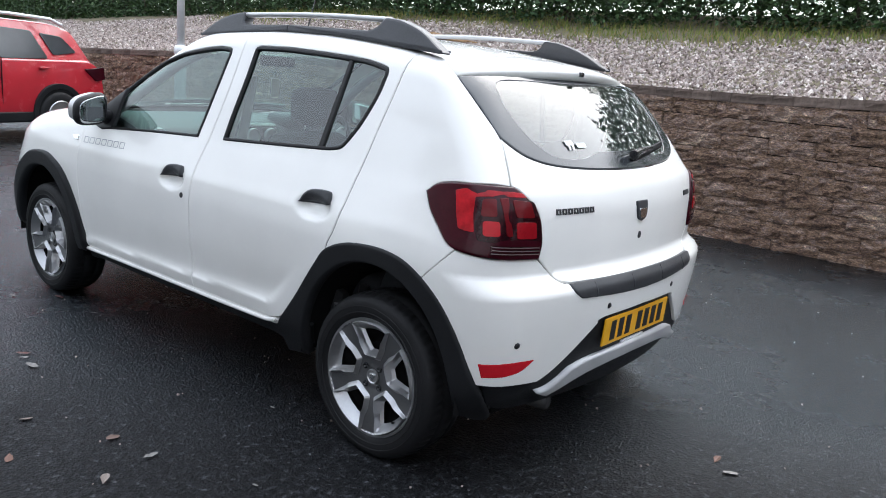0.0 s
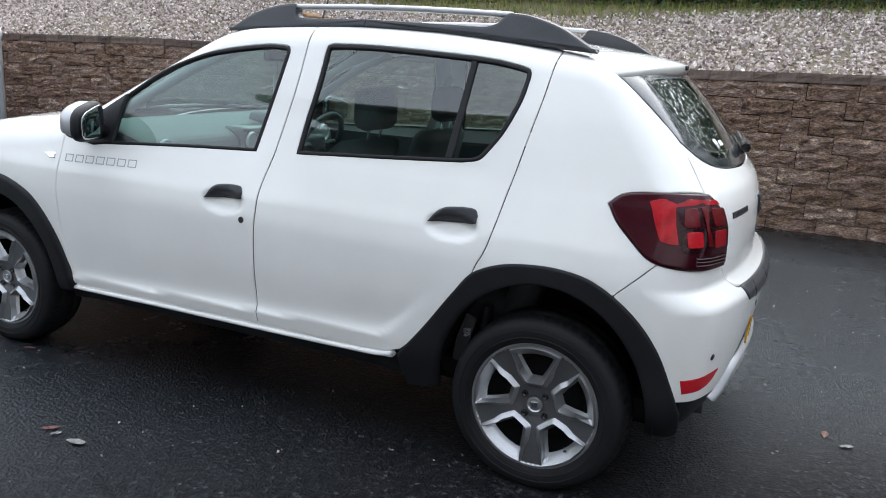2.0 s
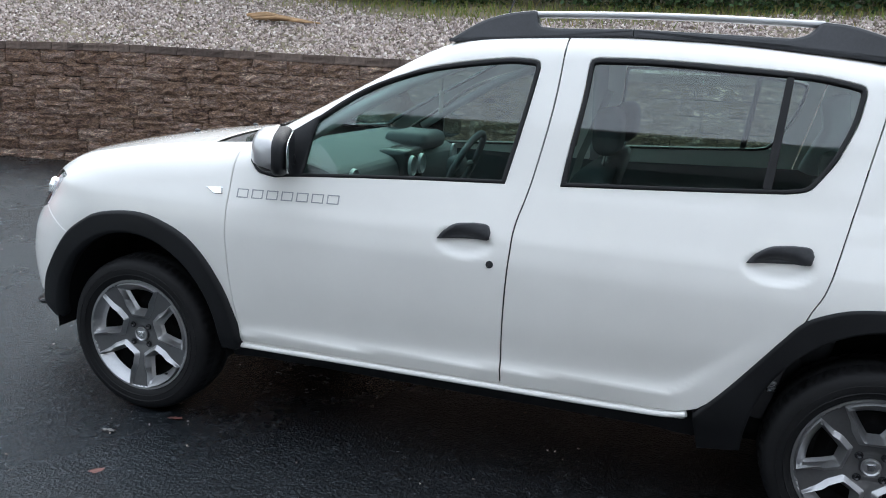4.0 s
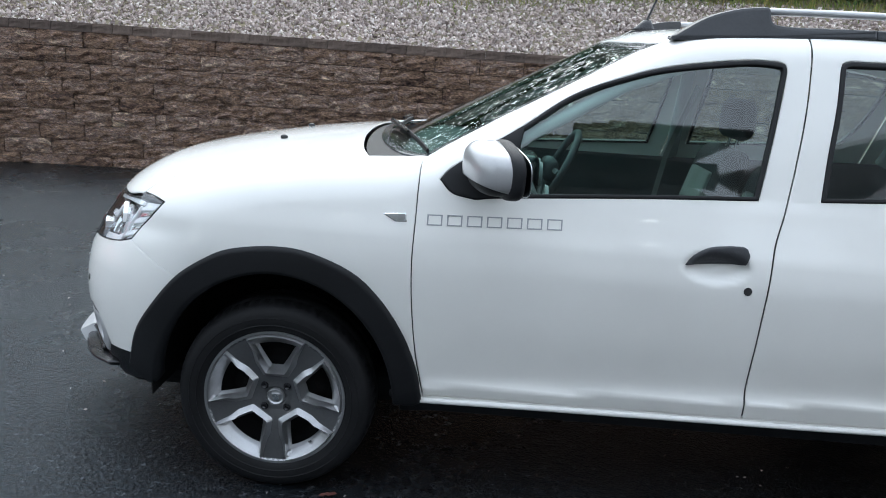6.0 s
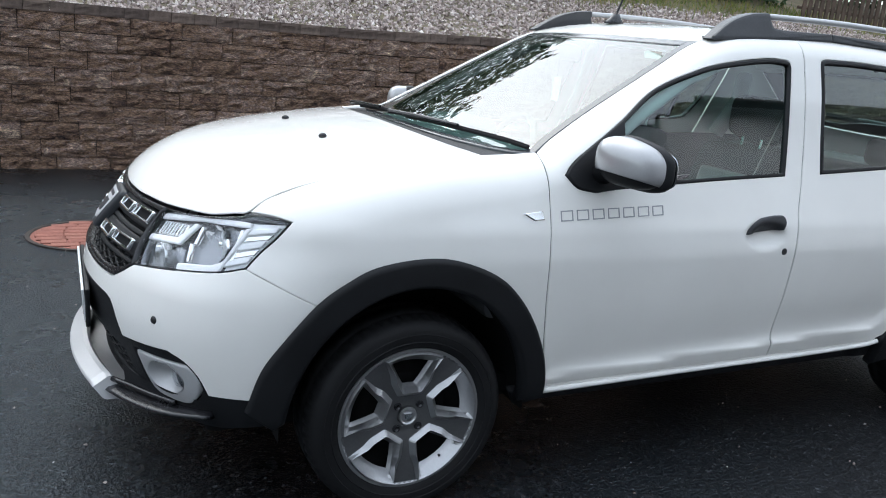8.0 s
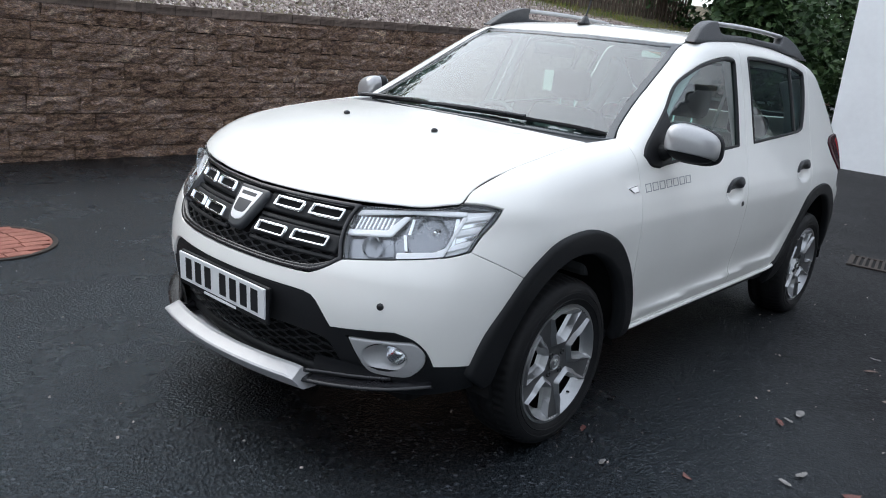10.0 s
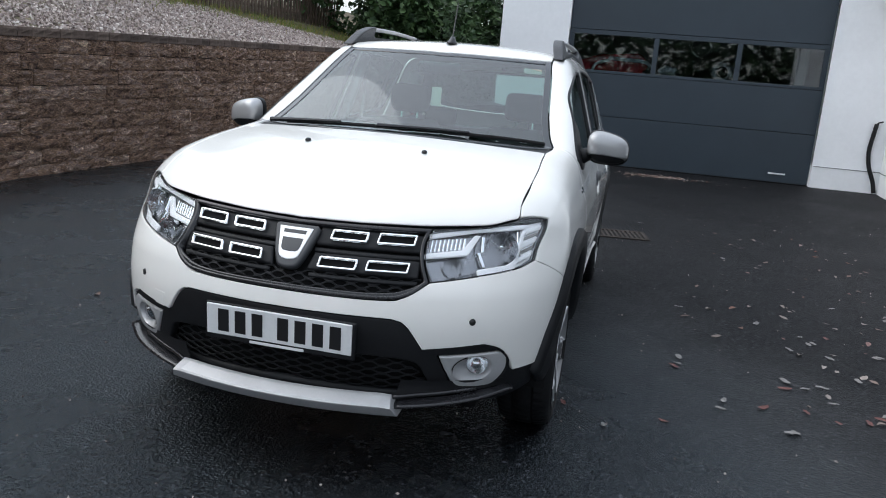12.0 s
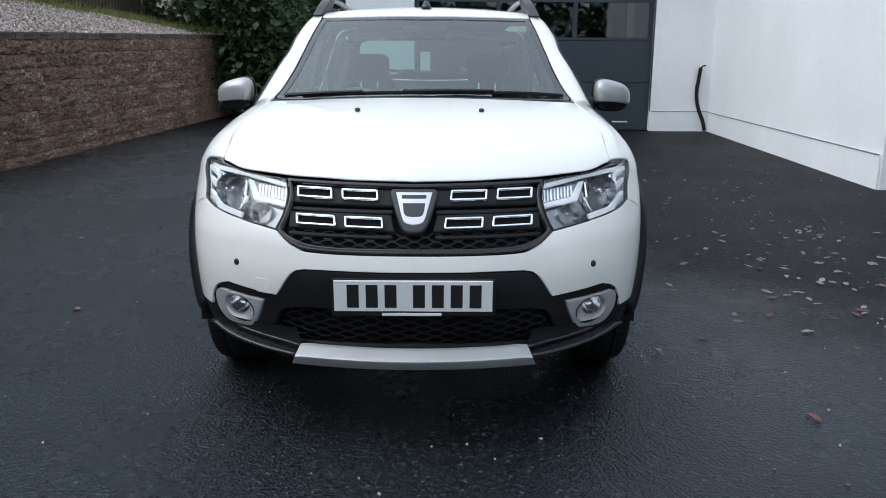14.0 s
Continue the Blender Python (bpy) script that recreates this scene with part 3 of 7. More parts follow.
def panel(name, chart, segments, material, parent, off=0.0, thick=0.012, bevel=0.0025, step=0.02, gap=0.002, holes=(), sym=False, mirror=False, label="", loops=False):
    """A sheet that follows the skin, with rounded rims and thickness, within an outline and round its holes. mirror: it is made for the right side."""
    outer = flat_loop(chart, segments, step, sym) if not loops else np.array(segments)
    rings = [(outer, 1)] + [(flat_loop(chart, h, step), -1) if not isinstance(h, np.ndarray) else (h, -1) for h in holes]
    verts, norms, faces = [], [], []

    def add_verts(p, n):
        start = sum(len(v) for v in verts)
        verts.append(p)
        norms.append(n)
        return start

    flat, edges, borders = [], [], []
    count = 0
    for loop, way in rings:
        a, b = inset(loop, way * gap), inset(loop, way * (gap + bevel))
        borders.append((a, b))
        flat.append(b)
        edges += [(count + i, count + (i + 1) % len(b)) for i in range(len(b))]
        count += len(b)
    edge_pts = np.vstack(flat)
    lo, hi = outer.min(0), outer.max(0)
    gx, gy = np.meshgrid(np.arange(lo[0] + step / 2, hi[0], step), np.arange(lo[1] + step / 2, hi[1], step))
    inner = np.stack([gx.ravel(), gy.ravel()], 1)
    ok = within(inner, borders[0][1])
    for a, b in borders[1:]:
        ok &= ~within(inner, b)
    inner = inner[ok]
    if len(inner):
        near = np.array([((edge_pts - q) ** 2).sum(1).min() for q in inner])
        inner = inner[near > (0.5 * step) ** 2]
    pts = np.vstack([edge_pts, inner])
    got = delaunay_2d_cdt([Vector(p) for p in pts], edges, [], 0, 1e-7)
    uv = np.array([tuple(v) for v in got[0]])
    tri = np.array([tuple(f)[:3] for f in got[2]])
    mid = uv[tri].mean(1)
    ok = within(mid, borders[0][1])
    for a, b in borders[1:]:
        ok &= ~within(mid, b)
    tri = tri[ok]
    p = lay(chart, uv[:, 0], uv[:, 1])
    n = normals(p)
    turn = np.cross(p[tri[:, 1]] - p[tri[:, 0]], p[tri[:, 2]] - p[tri[:, 0]])
    flip = (turn * n[tri[:, 0]]).sum(1) < 0
    tri[flip] = tri[flip][:, ::-1]
    start = add_verts(p + off * n, n)
    faces += (tri + start).tolist()
    for a, b in borders:
        pa, pb = lay(chart, a[:, 0], a[:, 1]), lay(chart, b[:, 0], b[:, 1])
        na, nb = normals(pa), normals(pb)
        out = pa - pb
        out /= np.maximum(np.linalg.norm(out, axis=1), 1e-9)[:, None]
        half = na + out
        half /= np.linalg.norm(half, axis=1)[:, None]
        r0 = add_verts(pb + off * nb, nb)
        r1 = add_verts(pa + (off - bevel) * na, half)
        r2 = add_verts(pa + (off - max(thick, bevel * 1.5)) * na, out)
        m = len(a)
        x = np.cross(pa[1] - pa[0], na[0]) @ out[0] > 0
        for i in range(m):
            j = (i + 1) % m
            for s, e in ((r0, r1), (r1, r2)):
                q = (s + i, s + j, e + j, e + i)
                faces.append(q if not x else q[::-1])
    v, k = np.vstack(verts), np.vstack(norms)
    if mirror:
        v, k, faces = v * (1, -1, 1), k * (1, -1, 1), [tuple(f)[::-1] for f in faces]
    return link_mesh(name, v, faces, material, parent, label, True, k)


def both(name, *args, **kw):
    """A panel on the left side and its mirror image on the right."""
    return panel(name, *args, **kw), panel(name, *args, mirror=True, **kw)


def on_skin(p, out=0.0):
    """Places at a distance from the skin, along its normal."""
    p = np.atleast_2d(p)
    return p + out * normals(p)


# ---- ground, bank, buildings ----
def ground_sheet():
    xs = np.r_[-400, -120, -40, np.arange(-20, 21, 2.0), 40, 120, 400]
    ys = np.r_[-400, -120, -40, np.arange(-16, 17, 2.0), 40, 120, 400]
    verts = [(x, y, 0.0) for y in ys for x in xs]
    n = len(xs)
    faces = [(j * n + i, j * n + i + 1, (j + 1) * n + i + 1, (j + 1) * n + i) for j in range(len(ys) - 1) for i in range(n - 1)]
    return link_mesh("ground", verts, faces, ASPHALT)


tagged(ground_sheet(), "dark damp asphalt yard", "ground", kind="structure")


def wall_y(x):
    return max(4.15, 4.94 - 0.1 * max(0.0, -4.0 - x) ** 1.3)


def wall_rise(x):
    return 1 + 0.021 * max(0.0, x - 0.5) - 0.022 * max(0.0, -6.0 - x)


COURSE, COURSES, CAP, SUNK = 0.1546, 9, 0.088, 0.047
WALL_FROM, WALL_TO = -24.0, 21.0


def bank_z(x, y):
    foot = wall_y(x) + 0.25
    return (COURSE * COURSES - SUNK + CAP) * wall_rise(x) - 0.05 + 0.27 * min(max(y - foot, 0), 4.6) + 0.04 * noise.noise((x * 0.7, y * 0.7, 0))


def gravel_edge(x):
    return 8.0 + 0.35 * math.sin(x * 0.8) - 0.30 * max(0.0, x - 6.5)


# retaining wall core behind the blocks, and the bank above it
xs = np.linspace(WALL_FROM, WALL_TO, 60)
verts, faces = [], []
for x in xs:
    y, h = wall_y(x), (COURSE * COURSES - SUNK) * wall_rise(x)
    verts += [(x, y + 0.045, -0.1), (x, y + 0.045, h), (x, y + 0.32, h), (x, y + 0.32, -0.1)]
for i in range(len(xs) - 1):
    for k in range(4):
        faces.append((4 * i + k, 4 * i + 4 + k, 4 * i + 4 + (k + 1) % 4, 4 * i + (k + 1) % 4))
MORTAR = surface("dark_joint", (0.045, 0.036, 0.031), 0.95, vary=0.3)
wall_retaining = tagged(link_mesh("wall_retaining", verts, faces, MORTAR), "brown split-faced concrete block retaining wall", "retaining wall", kind="structure")
cols, rowsn = np.linspace(-60, 34, 150), 26
verts, faces = [], []
for x in cols:
    for k in range(rowsn):
        y = wall_y(x) + 0.22 + (k / (rowsn - 1)) ** 1.5 * 22
        verts.append((x, y, bank_z(x, y)))
for i in range(len(cols) - 1):
    for k in range(rowsn - 1):
        a = i * rowsn + k
        faces.append((a, a + rowsn, a + rowsn + 1, a + 1))
tagged(link_mesh("bank", verts, faces, SOIL, smooth=True), "mossy earth bank above the wall", "bank", kind="structure")


def scatter(count, place, shape, seed):
    """Many small pieces in one mesh. shape(rng) gives verts and faces; place(rng) a pose or None."""
    rng = random.Random(seed)
    verts, faces = [], []
    for _ in range(count):
        m = place(rng)
        if m is None:
            continue
        v, f = shape(rng)
        s = len(verts)
        verts += [tuple(m @ Vector(p)) for p in v]
        faces += [tuple(s + i for i in g) for g in f]
    return verts, faces


def chip(rng):
    r = rng.uniform(0.013, 0.031)
    a, b, c = r * rng.uniform(0.7, 1.4), r * rng.uniform(0.7, 1.3), r * rng.uniform(0.45, 0.9)
    j = lambda: rng.uniform(-0.3, 0.3) * r
    v = [(a, j(), j()), (j(), b, j()), (-a, j(), j()), (j(), -b, j()), (j(), j(), c), (j(), j(), -c)]
    return v, [(0, 1, 4), (1, 2, 4), (2, 3, 4), (3, 0, 4), (1, 0, 5), (2, 1, 5), (3, 2, 5), (0, 3, 5)]


def chip_place(rng):
    x = rng.uniform(-22, 16)
    foot = wall_y(x) + 0.18
    top = gravel_edge(x)
    if top <= foot:
        return None
    y = foot + (top - foot) * rng.random()
    if y > top - 0.5 and rng.random() < (y - top + 0.5) * 1.6:
        return None
    return pose(x, y, bank_z(x, y) + rng.uniform(-0.006, 0.014), rng.uniform(0, 360), rng.uniform(0, 360), rng.uniform(0, 360))


v, f = scatter(84000, chip_place, chip, 3)
tagged(link_mesh("gravel", v, f, GRAVEL), "pale pinkish-grey stone chippings on the bank", "gravel", kind="stuff")


def blade(rng):
    h, w = rng.uniform(0.05, 0.16), rng.uniform(0.004, 0.01)
    b = rng.uniform(-0.05, 0.05)
    return [(-w, 0, 0), (w, 0, 0), (b, b, h)], [(0, 1, 2)]


def blade_place(rng):
    x = rng.uniform(-13, 22)
    y = max(wall_y(x) + 0.25, gravel_edge(x) + rng.gauss(0.35, 0.45))
    if y > 10:
        return None
    return pose(x, y, bank_z(x, y) - 0.005, rng.uniform(-25, 25), rng.uniform(-25, 25), rng.uniform(0, 360))


v, f = scatter(16000, blade_place, blade, 4)
tagged(link_mesh("grass", v, f, GRASS), "rough yellow-green grass along the bank", "grass", kind="stuff")


def leaf(rng):
    s = rng.uniform(0.04, 0.085)
    return [(0, 0, 0), (s * 0.45, s * 0.5, s * 0.1), (0, s * 1.2, 0), (-s * 0.45, s * 0.5, s * 0.1)], [(0, 1, 2), (0, 2, 3)]


def hedge_place(rng):
    x = rng.uniform(-34, 10)
    y = 9.0 + rng.uniform(-0.7, 0.6)
    lump = noise.noise((x * 0.9, 3.0, 0)) + 0.5 * noise.noise((x * 2.7, 9.0, 0))
    low = bank_z(x, y) + 0.04 + 0.2 * lump + (0.0 if x > -7 else -0.3)
    z = low + abs(rng.gauss(0, 0.75)) * (1 - 0.3 * abs(y - 9.0))
    if z > 5.0:
        return None
    return pose(x, y, z, rng.uniform(-60, 60), rng.uniform(-60, 60), rng.uniform(0, 360))


v, f = scatter(92000, hedge_place, leaf, 5)
tagged(link_mesh("hedge", v, f, HEDGE), "dense dark green hedge on the bank", "hedge", kind="stuff")


def tall_place(rng):
    x = rng.uniform(-34, 9)
    top = 3.9 + 1.2 * noise.noise((x * 0.5, 7.0, 0)) + 0.9 * noise.noise((x * 1.6, 2.0, 0))
    y = 10.6 + rng.gauss(0, 0.5)
    return pose(x, y, bank_z(x, 10.6) + 0.2 + top * rng.random() ** 0.85, rng.uniform(-60, 60), rng.uniform(-60, 60), rng.uniform(0, 360))


def tall_leaf(rng):
    v, f = leaf(rng)
    return [tuple(2.6 * c for c in p) for p in v], f


v, f = scatter(42000, tall_place, tall_leaf, 43)
tagged(link_mesh("tall_trees", v, f, HEDGE), "row of dark green trees behind the hedge", "trees", kind="stuff")
rng = random.Random(6)
for k in range(50):
    x = -26 + 0.71 * k + rng.uniform(-0.2, 0.2)
    y = 9.0 + rng.uniform(-0.15, 0.15)
    z = bank_z(x, y)
    bm = tube_bm([(x, y, z - 0.1), (x + rng.uniform(-0.06, 0.06), y, z + 0.4), (x + rng.uniform(-0.2, 0.2), y, z + 1.5)], [0.05, 0.035, 0.02], 7)
    tagged(part("hedge_stem", bm, BARK, None), "thin brown hedge stem in the bank", "stem", "hedge stems")


def tree_place(rng):
    k = rng.choice(TREES)
    d = Vector((rng.gauss(0, 1), rng.gauss(0, 1), rng.gauss(0, 1))).normalized() * rng.random() ** 0.4
    p = Vector(k[:3]) + Vector((d.x * k[3], d.y * k[3], d.z * k[4]))
    g = noise.noise(p * 0.9)
    if g < -0.3:
        return None
    return pose(p.x, p.y, p.z, rng.uniform(-70, 70), rng.uniform(-70, 70), rng.uniform(0, 360))


def big_leaf(rng):
    v, f = leaf(rng)
    return [tuple(2.1 * c for c in p) for p in v], f


for n, (x, y, r, h) in enumerate(((14.5, 7.2, 1.9, 2.2), (17.0, 5.2, 2.0, 2.4), (13.6, 4.2, 1.3, 1.9), (19.5, 3.6, 2.4, 2.6), (12.2, 9.6, 1.8, 2.2), (22.5, 7.5, 2.6, 2.8))):
    z0 = bank_z(x, y) if y > wall_y(x) + 0.3 else 0.0
    tree = thing("tree", "dark green bushy evergreen tree beyond the wall", "tree", "trees beyond the wall", (x, y, z0))
    part("trunk", tube_bm([(0, 0, -0.1), (0.05, 0.03, h * 0.7), (0, 0.1, h * 1.5)], [0.12, 0.09, 0.04], 9), BARK, tree)
    limbs = random.Random(20 + n)
    for k in range(5):
        a = limbs.uniform(0, 6.28)
        part("limb", tube_bm([(0.03, 0.02, h * 0.5 + 0.15 * k), (0.6 * r * math.cos(a), 0.6 * r * math.sin(a), h * 0.9 + 0.2 * k)], [0.05, 0.02], 6), BARK, tree)
    TREES = [(0, 0, h * 1.0, r, h * 1.05), (0.3 * r, -0.3 * r, h * 0.6, r * 0.8, h * 0.7), (-0.3 * r, 0.2 * r, h * 1.4, r * 0.6, h * 0.7)]
    v, f = scatter(9500, tree_place, big_leaf, 30 + n)
    link_mesh("crown", v, f, HEDGE, tree)


# tall trees behind the parked car, added to darken what the garage panes reflect
def far_leaf_place(rng):
    y = rng.uniform(-30, 14)
    top = 5.2 + 1.6 * noise.noise((y * 0.35, 1.0, 0)) + 0.8 * noise.noise((y * 1.1, 5.0, 0))
    return pose(-30 + rng.gauss(0, 0.7), y, top * rng.random() ** 0.8, rng.uniform(-60, 60), rng.uniform(-60, 60), rng.uniform(0, 360))


def far_leaf(rng):
    v, f = leaf(rng)
    return [tuple(7.0 * c for c in p) for p in v], f


v, f = scatter(9000, far_leaf_place, far_leaf, 41)
tagged(link_mesh("far_trees", v, f, HEDGE), "dark green trees added along the far side of the yard", "trees", kind="stuff")

# picket fence on the bank
fence = thing("picket_fence", "weathered dark wooden picket fence on the bank", "fence", at=(0, 0, 0))
for k in range(46):
    x = 9.6 + 0.125 * k
    y = 7.6 - 0.13 * (x - 9.6)
    z = bank_z(x, y)
    part("picket", slab_bm([(x - 0.04, z - 0.05), (x + 0.04, z - 0.05), (x + 0.04, z + 0.82), (x, z + 0.9), (x - 0.04, z + 0.82)], "y", y - 0.012, y + 0.012), WOOD, fence)
for dz in (0.2, 0.65):
    pts = [(x, 7.6 - 0.13 * (x - 9.6) + 0.03, bank_z(x, 7.6 - 0.13 * (x - 9.6)) + dz) for x in np.linspace(9.5, 15.4, 9)]
    part("fence_rail", tube_bm(pts, 0.03, 6), WOOD, fence)

# white building with the garage
# WALL_H is unseen, raised so that less sky reaches the ground
GX, DOOR_R, DOOR_L, DOOR_H, WALL_H = 10.25, -3.935, 0.43, 3.9, 7.5


def prism(name, plan, low, high, material, label, category="wall"):
    return tagged(part(name, slab_bm(plan, "z", low, high), material, None), label, category, kind="structure")


prism("wall_garage_left", [(GX, DOOR_L), (GX, 1.66), (GX + 0.3, 1.66), (GX + 0.3, DOOR_L)], 0, WALL_H, RENDER, "white rendered wall beside the garage door")
prism("wall_garage_right", [(GX, -5.03), (GX, DOOR_R), (GX + 0.3, DOOR_R), (GX + 0.3, -5.03)], 0, WALL_H, RENDER, "white rendered wall between garage door and corner")
prism("wall_garage_top", [(GX, DOOR_R), (GX, DOOR_L), (GX + 0.3, DOOR_L), (GX + 0.3, DOOR_R)], DOOR_H, WALL_H, RENDER, "white rendered wall over the garage door")
prism("wall_garage_side", [(GX + 0.3, 1.36), (GX + 0.3, 1.66), (18, 1.66), (18, 1.36)], 0, WALL_H, RENDER, "white rendered side wall of the garage")
prism("wall_house", [(3.33, -4.5), (GX + 0.3, -5.03), (GX + 0.3, -5.33), (3.33, -4.8)], 0, 3.7, RENDER, "long white rendered house wall")
prism("wall_house_end", [(3.33, -4.8), (3.63, -4.82), (3.4, -13.0), (3.1, -13.0)], 0, 3.7, RENDER, "white rendered end wall of the house")
prism("skirting_long", [(3.355, -4.478), (GX - 0.02, -5.006), (GX - 0.02, -5.02), (3.355, -4.496)], 0, 0.35, RENDER, "white plinth band along the house wall", "plinth")
prism("skirting_short", [(GX - 0.02, -5.006), (GX - 0.02, DOOR_R + 0.0), (GX, DOOR_R + 0.0), (GX, -5.006)], 0, 0.36, RENDER, "white plinth band beside the garage door", "plinth")
for a, b, z in (((3.36, -4.476), (GX - 0.022, -5.004), 0.353), ((GX - 0.022, -5.0), (GX - 0.022, DOOR_R - 0.02), 0.363)):
    tagged(part("plinth_bead", tube_bm([(*a, z), (*b, z)], 0.008, 6), DARK_WALL, None), "thin grey bead on the plinth", "trim", kind="structure")
prism("trim_door", [(GX - 0.004, DOOR_R - 0.05), (GX - 0.004, DOOR_R), (GX + 0.1, DOOR_R), (GX + 0.1, DOOR_R - 0.05)], 0.365, DOOR_H, RENDER, "white garage door reveal", "trim")

door = tagged(new("door_1"), "dark grey sectional garage door with a row of windows", "garage door", kind="structure")
JOINTS = (0.015, 0.878, 1.628, 2.378, 3.128, 3.878)
for k in range(5):
    z0, z1 = JOINTS[k], JOINTS[k + 1] - 0.008
    if k != 2:
        sec = part("door_panel", box_bm((GX + 0.115, DOOR_R + 0.005, z0), (GX + 0.16, DOOR_L - 0.005, z1), 0.006), DOOR_GREY, door)
        continue
    sec = new("window_panel")
    sec.parent = door
    part("rail", box_bm((GX + 0.115, DOOR_R + 0.005, z0), (GX + 0.16, DOOR_L - 0.005, z0 + 0.05), 0.005), DOOR_GREY, sec)
    part("rail", box_bm((GX + 0.115, DOOR_R + 0.005, z1 - 0.075), (GX + 0.16, DOOR_L - 0.005, z1), 0.005), DOOR_GREY, sec)
    for y in (DOOR_R + 0.05, -2.497, -1.104, DOOR_L - 0.05):
        part("mullion", box_bm((GX + 0.117, y - 0.042, z0 + 0.05), (GX + 0.158, y + 0.042, z1 - 0.075), 0.004), DOOR_GREY, sec)
    for ya, yb in ((DOOR_R + 0.092, -2.539), (-2.455, -1.146), (-1.062, DOOR_L - 0.092)):
        part("pane", box_bm((GX + 0.135, ya, z0 + 0.05), (GX + 0.142, yb, z1 - 0.075)), GARAGE_GLASS, sec).visible_shadow = False
for z in JOINTS[1:5]:
    part("joint_strip", box_bm((GX + 0.150, DOOR_R + 0.005, z - 0.03), (GX + 0.158, DOOR_L - 0.005, z + 0.02)), MATT_BLACK, door)
part("threshold", box_bm((GX + 0.05, DOOR_R, 0.0), (GX + 0.2, DOOR_L, 0.014)), MATT_BLACK, door)
part("door_handle", box_bm((GX + 0.09, -3.55, 0.15), (GX + 0.115, -3.27, 0.175), 0.004), POST_PAINT, door, "pale pull handle")

# the garage behind its door
prism("wall_garage_back", [(GX + 5.0, -5.33), (GX + 5.0, 1.36), (GX + 5.2, 1.36), (GX + 5.2, -5.33)], 0, 4.3, DARK_WALL, "plain grey back wall of the garage")
prism("wall_garage_south", [(GX + 0.3, -5.33), (GX + 0.3, -5.05), (GX + 5.0, -5.05), (GX + 5.0, -5.33)], 0, 4.3, DARK_WALL, "plain grey inner side wall of the garage")
prism("ceiling", [(GX + 0.3, -5.33), (GX + 0.3, 1.36), (GX + 5.2, 1.36), (GX + 5.2, -5.33)], 4.3, 4.5, DARK_WALL, "plain grey garage ceiling", "ceiling")
# rack and shapes added behind the panes, standing in for what the glass shows
rack = thing("storage_rack", "dark wooden rack added inside the garage door to carry the shapes", "rack", at=(11.1, -1.1, 0))
part("shelf", box_bm((-0.32, -1.6, 1.58), (0.4, 1.4, 1.62), 0.006), WOOD, rack)
for x, y in ((-0.28, -1.5), (0.36, -1.5), (-0.28, 1.3), (0.36, 1.3)):
    part("leg", box_bm((x - 0.03, y - 0.03, 0.0), (x + 0.03, y + 0.03, 1.58), 0.004), WOOD, rack)
machine = thing("garden_machine", "red rounded shape with pale curved bars on the rack", "machine", at=(11.1, -0.4, 1.62))
bm = slab_bm(rounded([(0.62, 0.0), (0.68, 0.22), (0.3, 0.36), (-0.42, 0.43), (-0.55, 0.34), (-0.62, 0.18), (-0.4, 0.0)], 0.06), "x", -0.14, 0.22, 0.04)
part("hood", bm, RED_PAINT, machine, "", True)
part("guard", tube_bm(spline([(-0.2, 0.12, 0.30), (-0.2, -0.28, 0.29), (-0.2, -0.55, 0.27), (-0.2, -0.71, 0.15), (-0.2, -0.73, 0.02)], 0.05), 0.03, 8), POST_PAINT, machine, "pale guard", True)
part("guard", tube_bm(spline([(-0.2, 0.4, 0.02), (-0.2, 0.34, 0.18), (-0.2, 0.1, 0.27)], 0.05), 0.025, 8), POST_PAINT, machine, "pale guard", True)
cover = tagged(part("dust_sheet", slab_bm(rounded([(-1.17, 1.62), (-1.19, 1.79), (-1.31, 1.89), (-1.44, 1.83), (-1.53, 1.83), (-1.52, 1.62)], 0.03), "x", 10.92, 11.2, 0.03), LINING, None, "", True), "crumpled pale shape on the rack", "sheet")
ring = tagged(part("spare_wheel", lathe_bm([(0.10, 0.02), (0.13, 0.0), (0.17, 0.0), (0.195, 0.03), (0.195, 0.08), (0.12, 0.09)], 30, "x", at=(10.93, -2.31, 1.82)), DARK_WALL, None, "", True), "small grey wheel leaning on the rack", "wheel")
part("hub", lathe_bm([(0.0, 0.03), (0.05, 0.02), (0.105, 0.03)], 20, "x", at=(10.93, -2.31, 1.82)), RUBBER, ring)
hoop = tagged(part("hanging_hoop", lathe_bm([(0.15, 0.0), (0.165, -0.015), (0.18, 0.0), (0.165, 0.015), (0.15, 0.0)], 30, "x", at=(11.2, -1.9, 2.24)), LINING, None, "", True), "pale hoop hanging over the rack on a cord", "hoop")
part("cord", tube_bm([(11.2, -1.9, 2.41), (11.2, -1.9, 4.31)], 0.006, 6), LINING, hoop)
# post added behind the pane in place of a post's reflection
tagged(part("reflected_post", box_bm((11.0, -3.72, 0.0), (11.14, -3.57, 4.31), 0.01), LINING, None), "pale square post behind the pane, standing in for a reflected post", "post")

# pale ribbed roof over the house
house_roof = tagged(new("house_roof"), "pale ribbed sheet roof of the white house", "roof", kind="structure")
part("roof_sheet", slab_bm([(-4.45, 3.72), (-4.45, 3.78), (-10.5, 6.0), (-10.5, 5.9)], "x", 3.0, GX + 3.0), RENDER, house_roof)
for k in range(30):
    x = 3.1 + 0.33 * k
    part("roof_rib", tube_bm([(x, -4.45, 3.80), (x, -10.5, 6.02)], 0.025, 5), POST_PAINT, house_roof)
part("gutter", tube_bm([(3.0, -4.40, 3.70), (GX, -4.40, 3.70)], 0.06, 8), SEAL, house_roof)

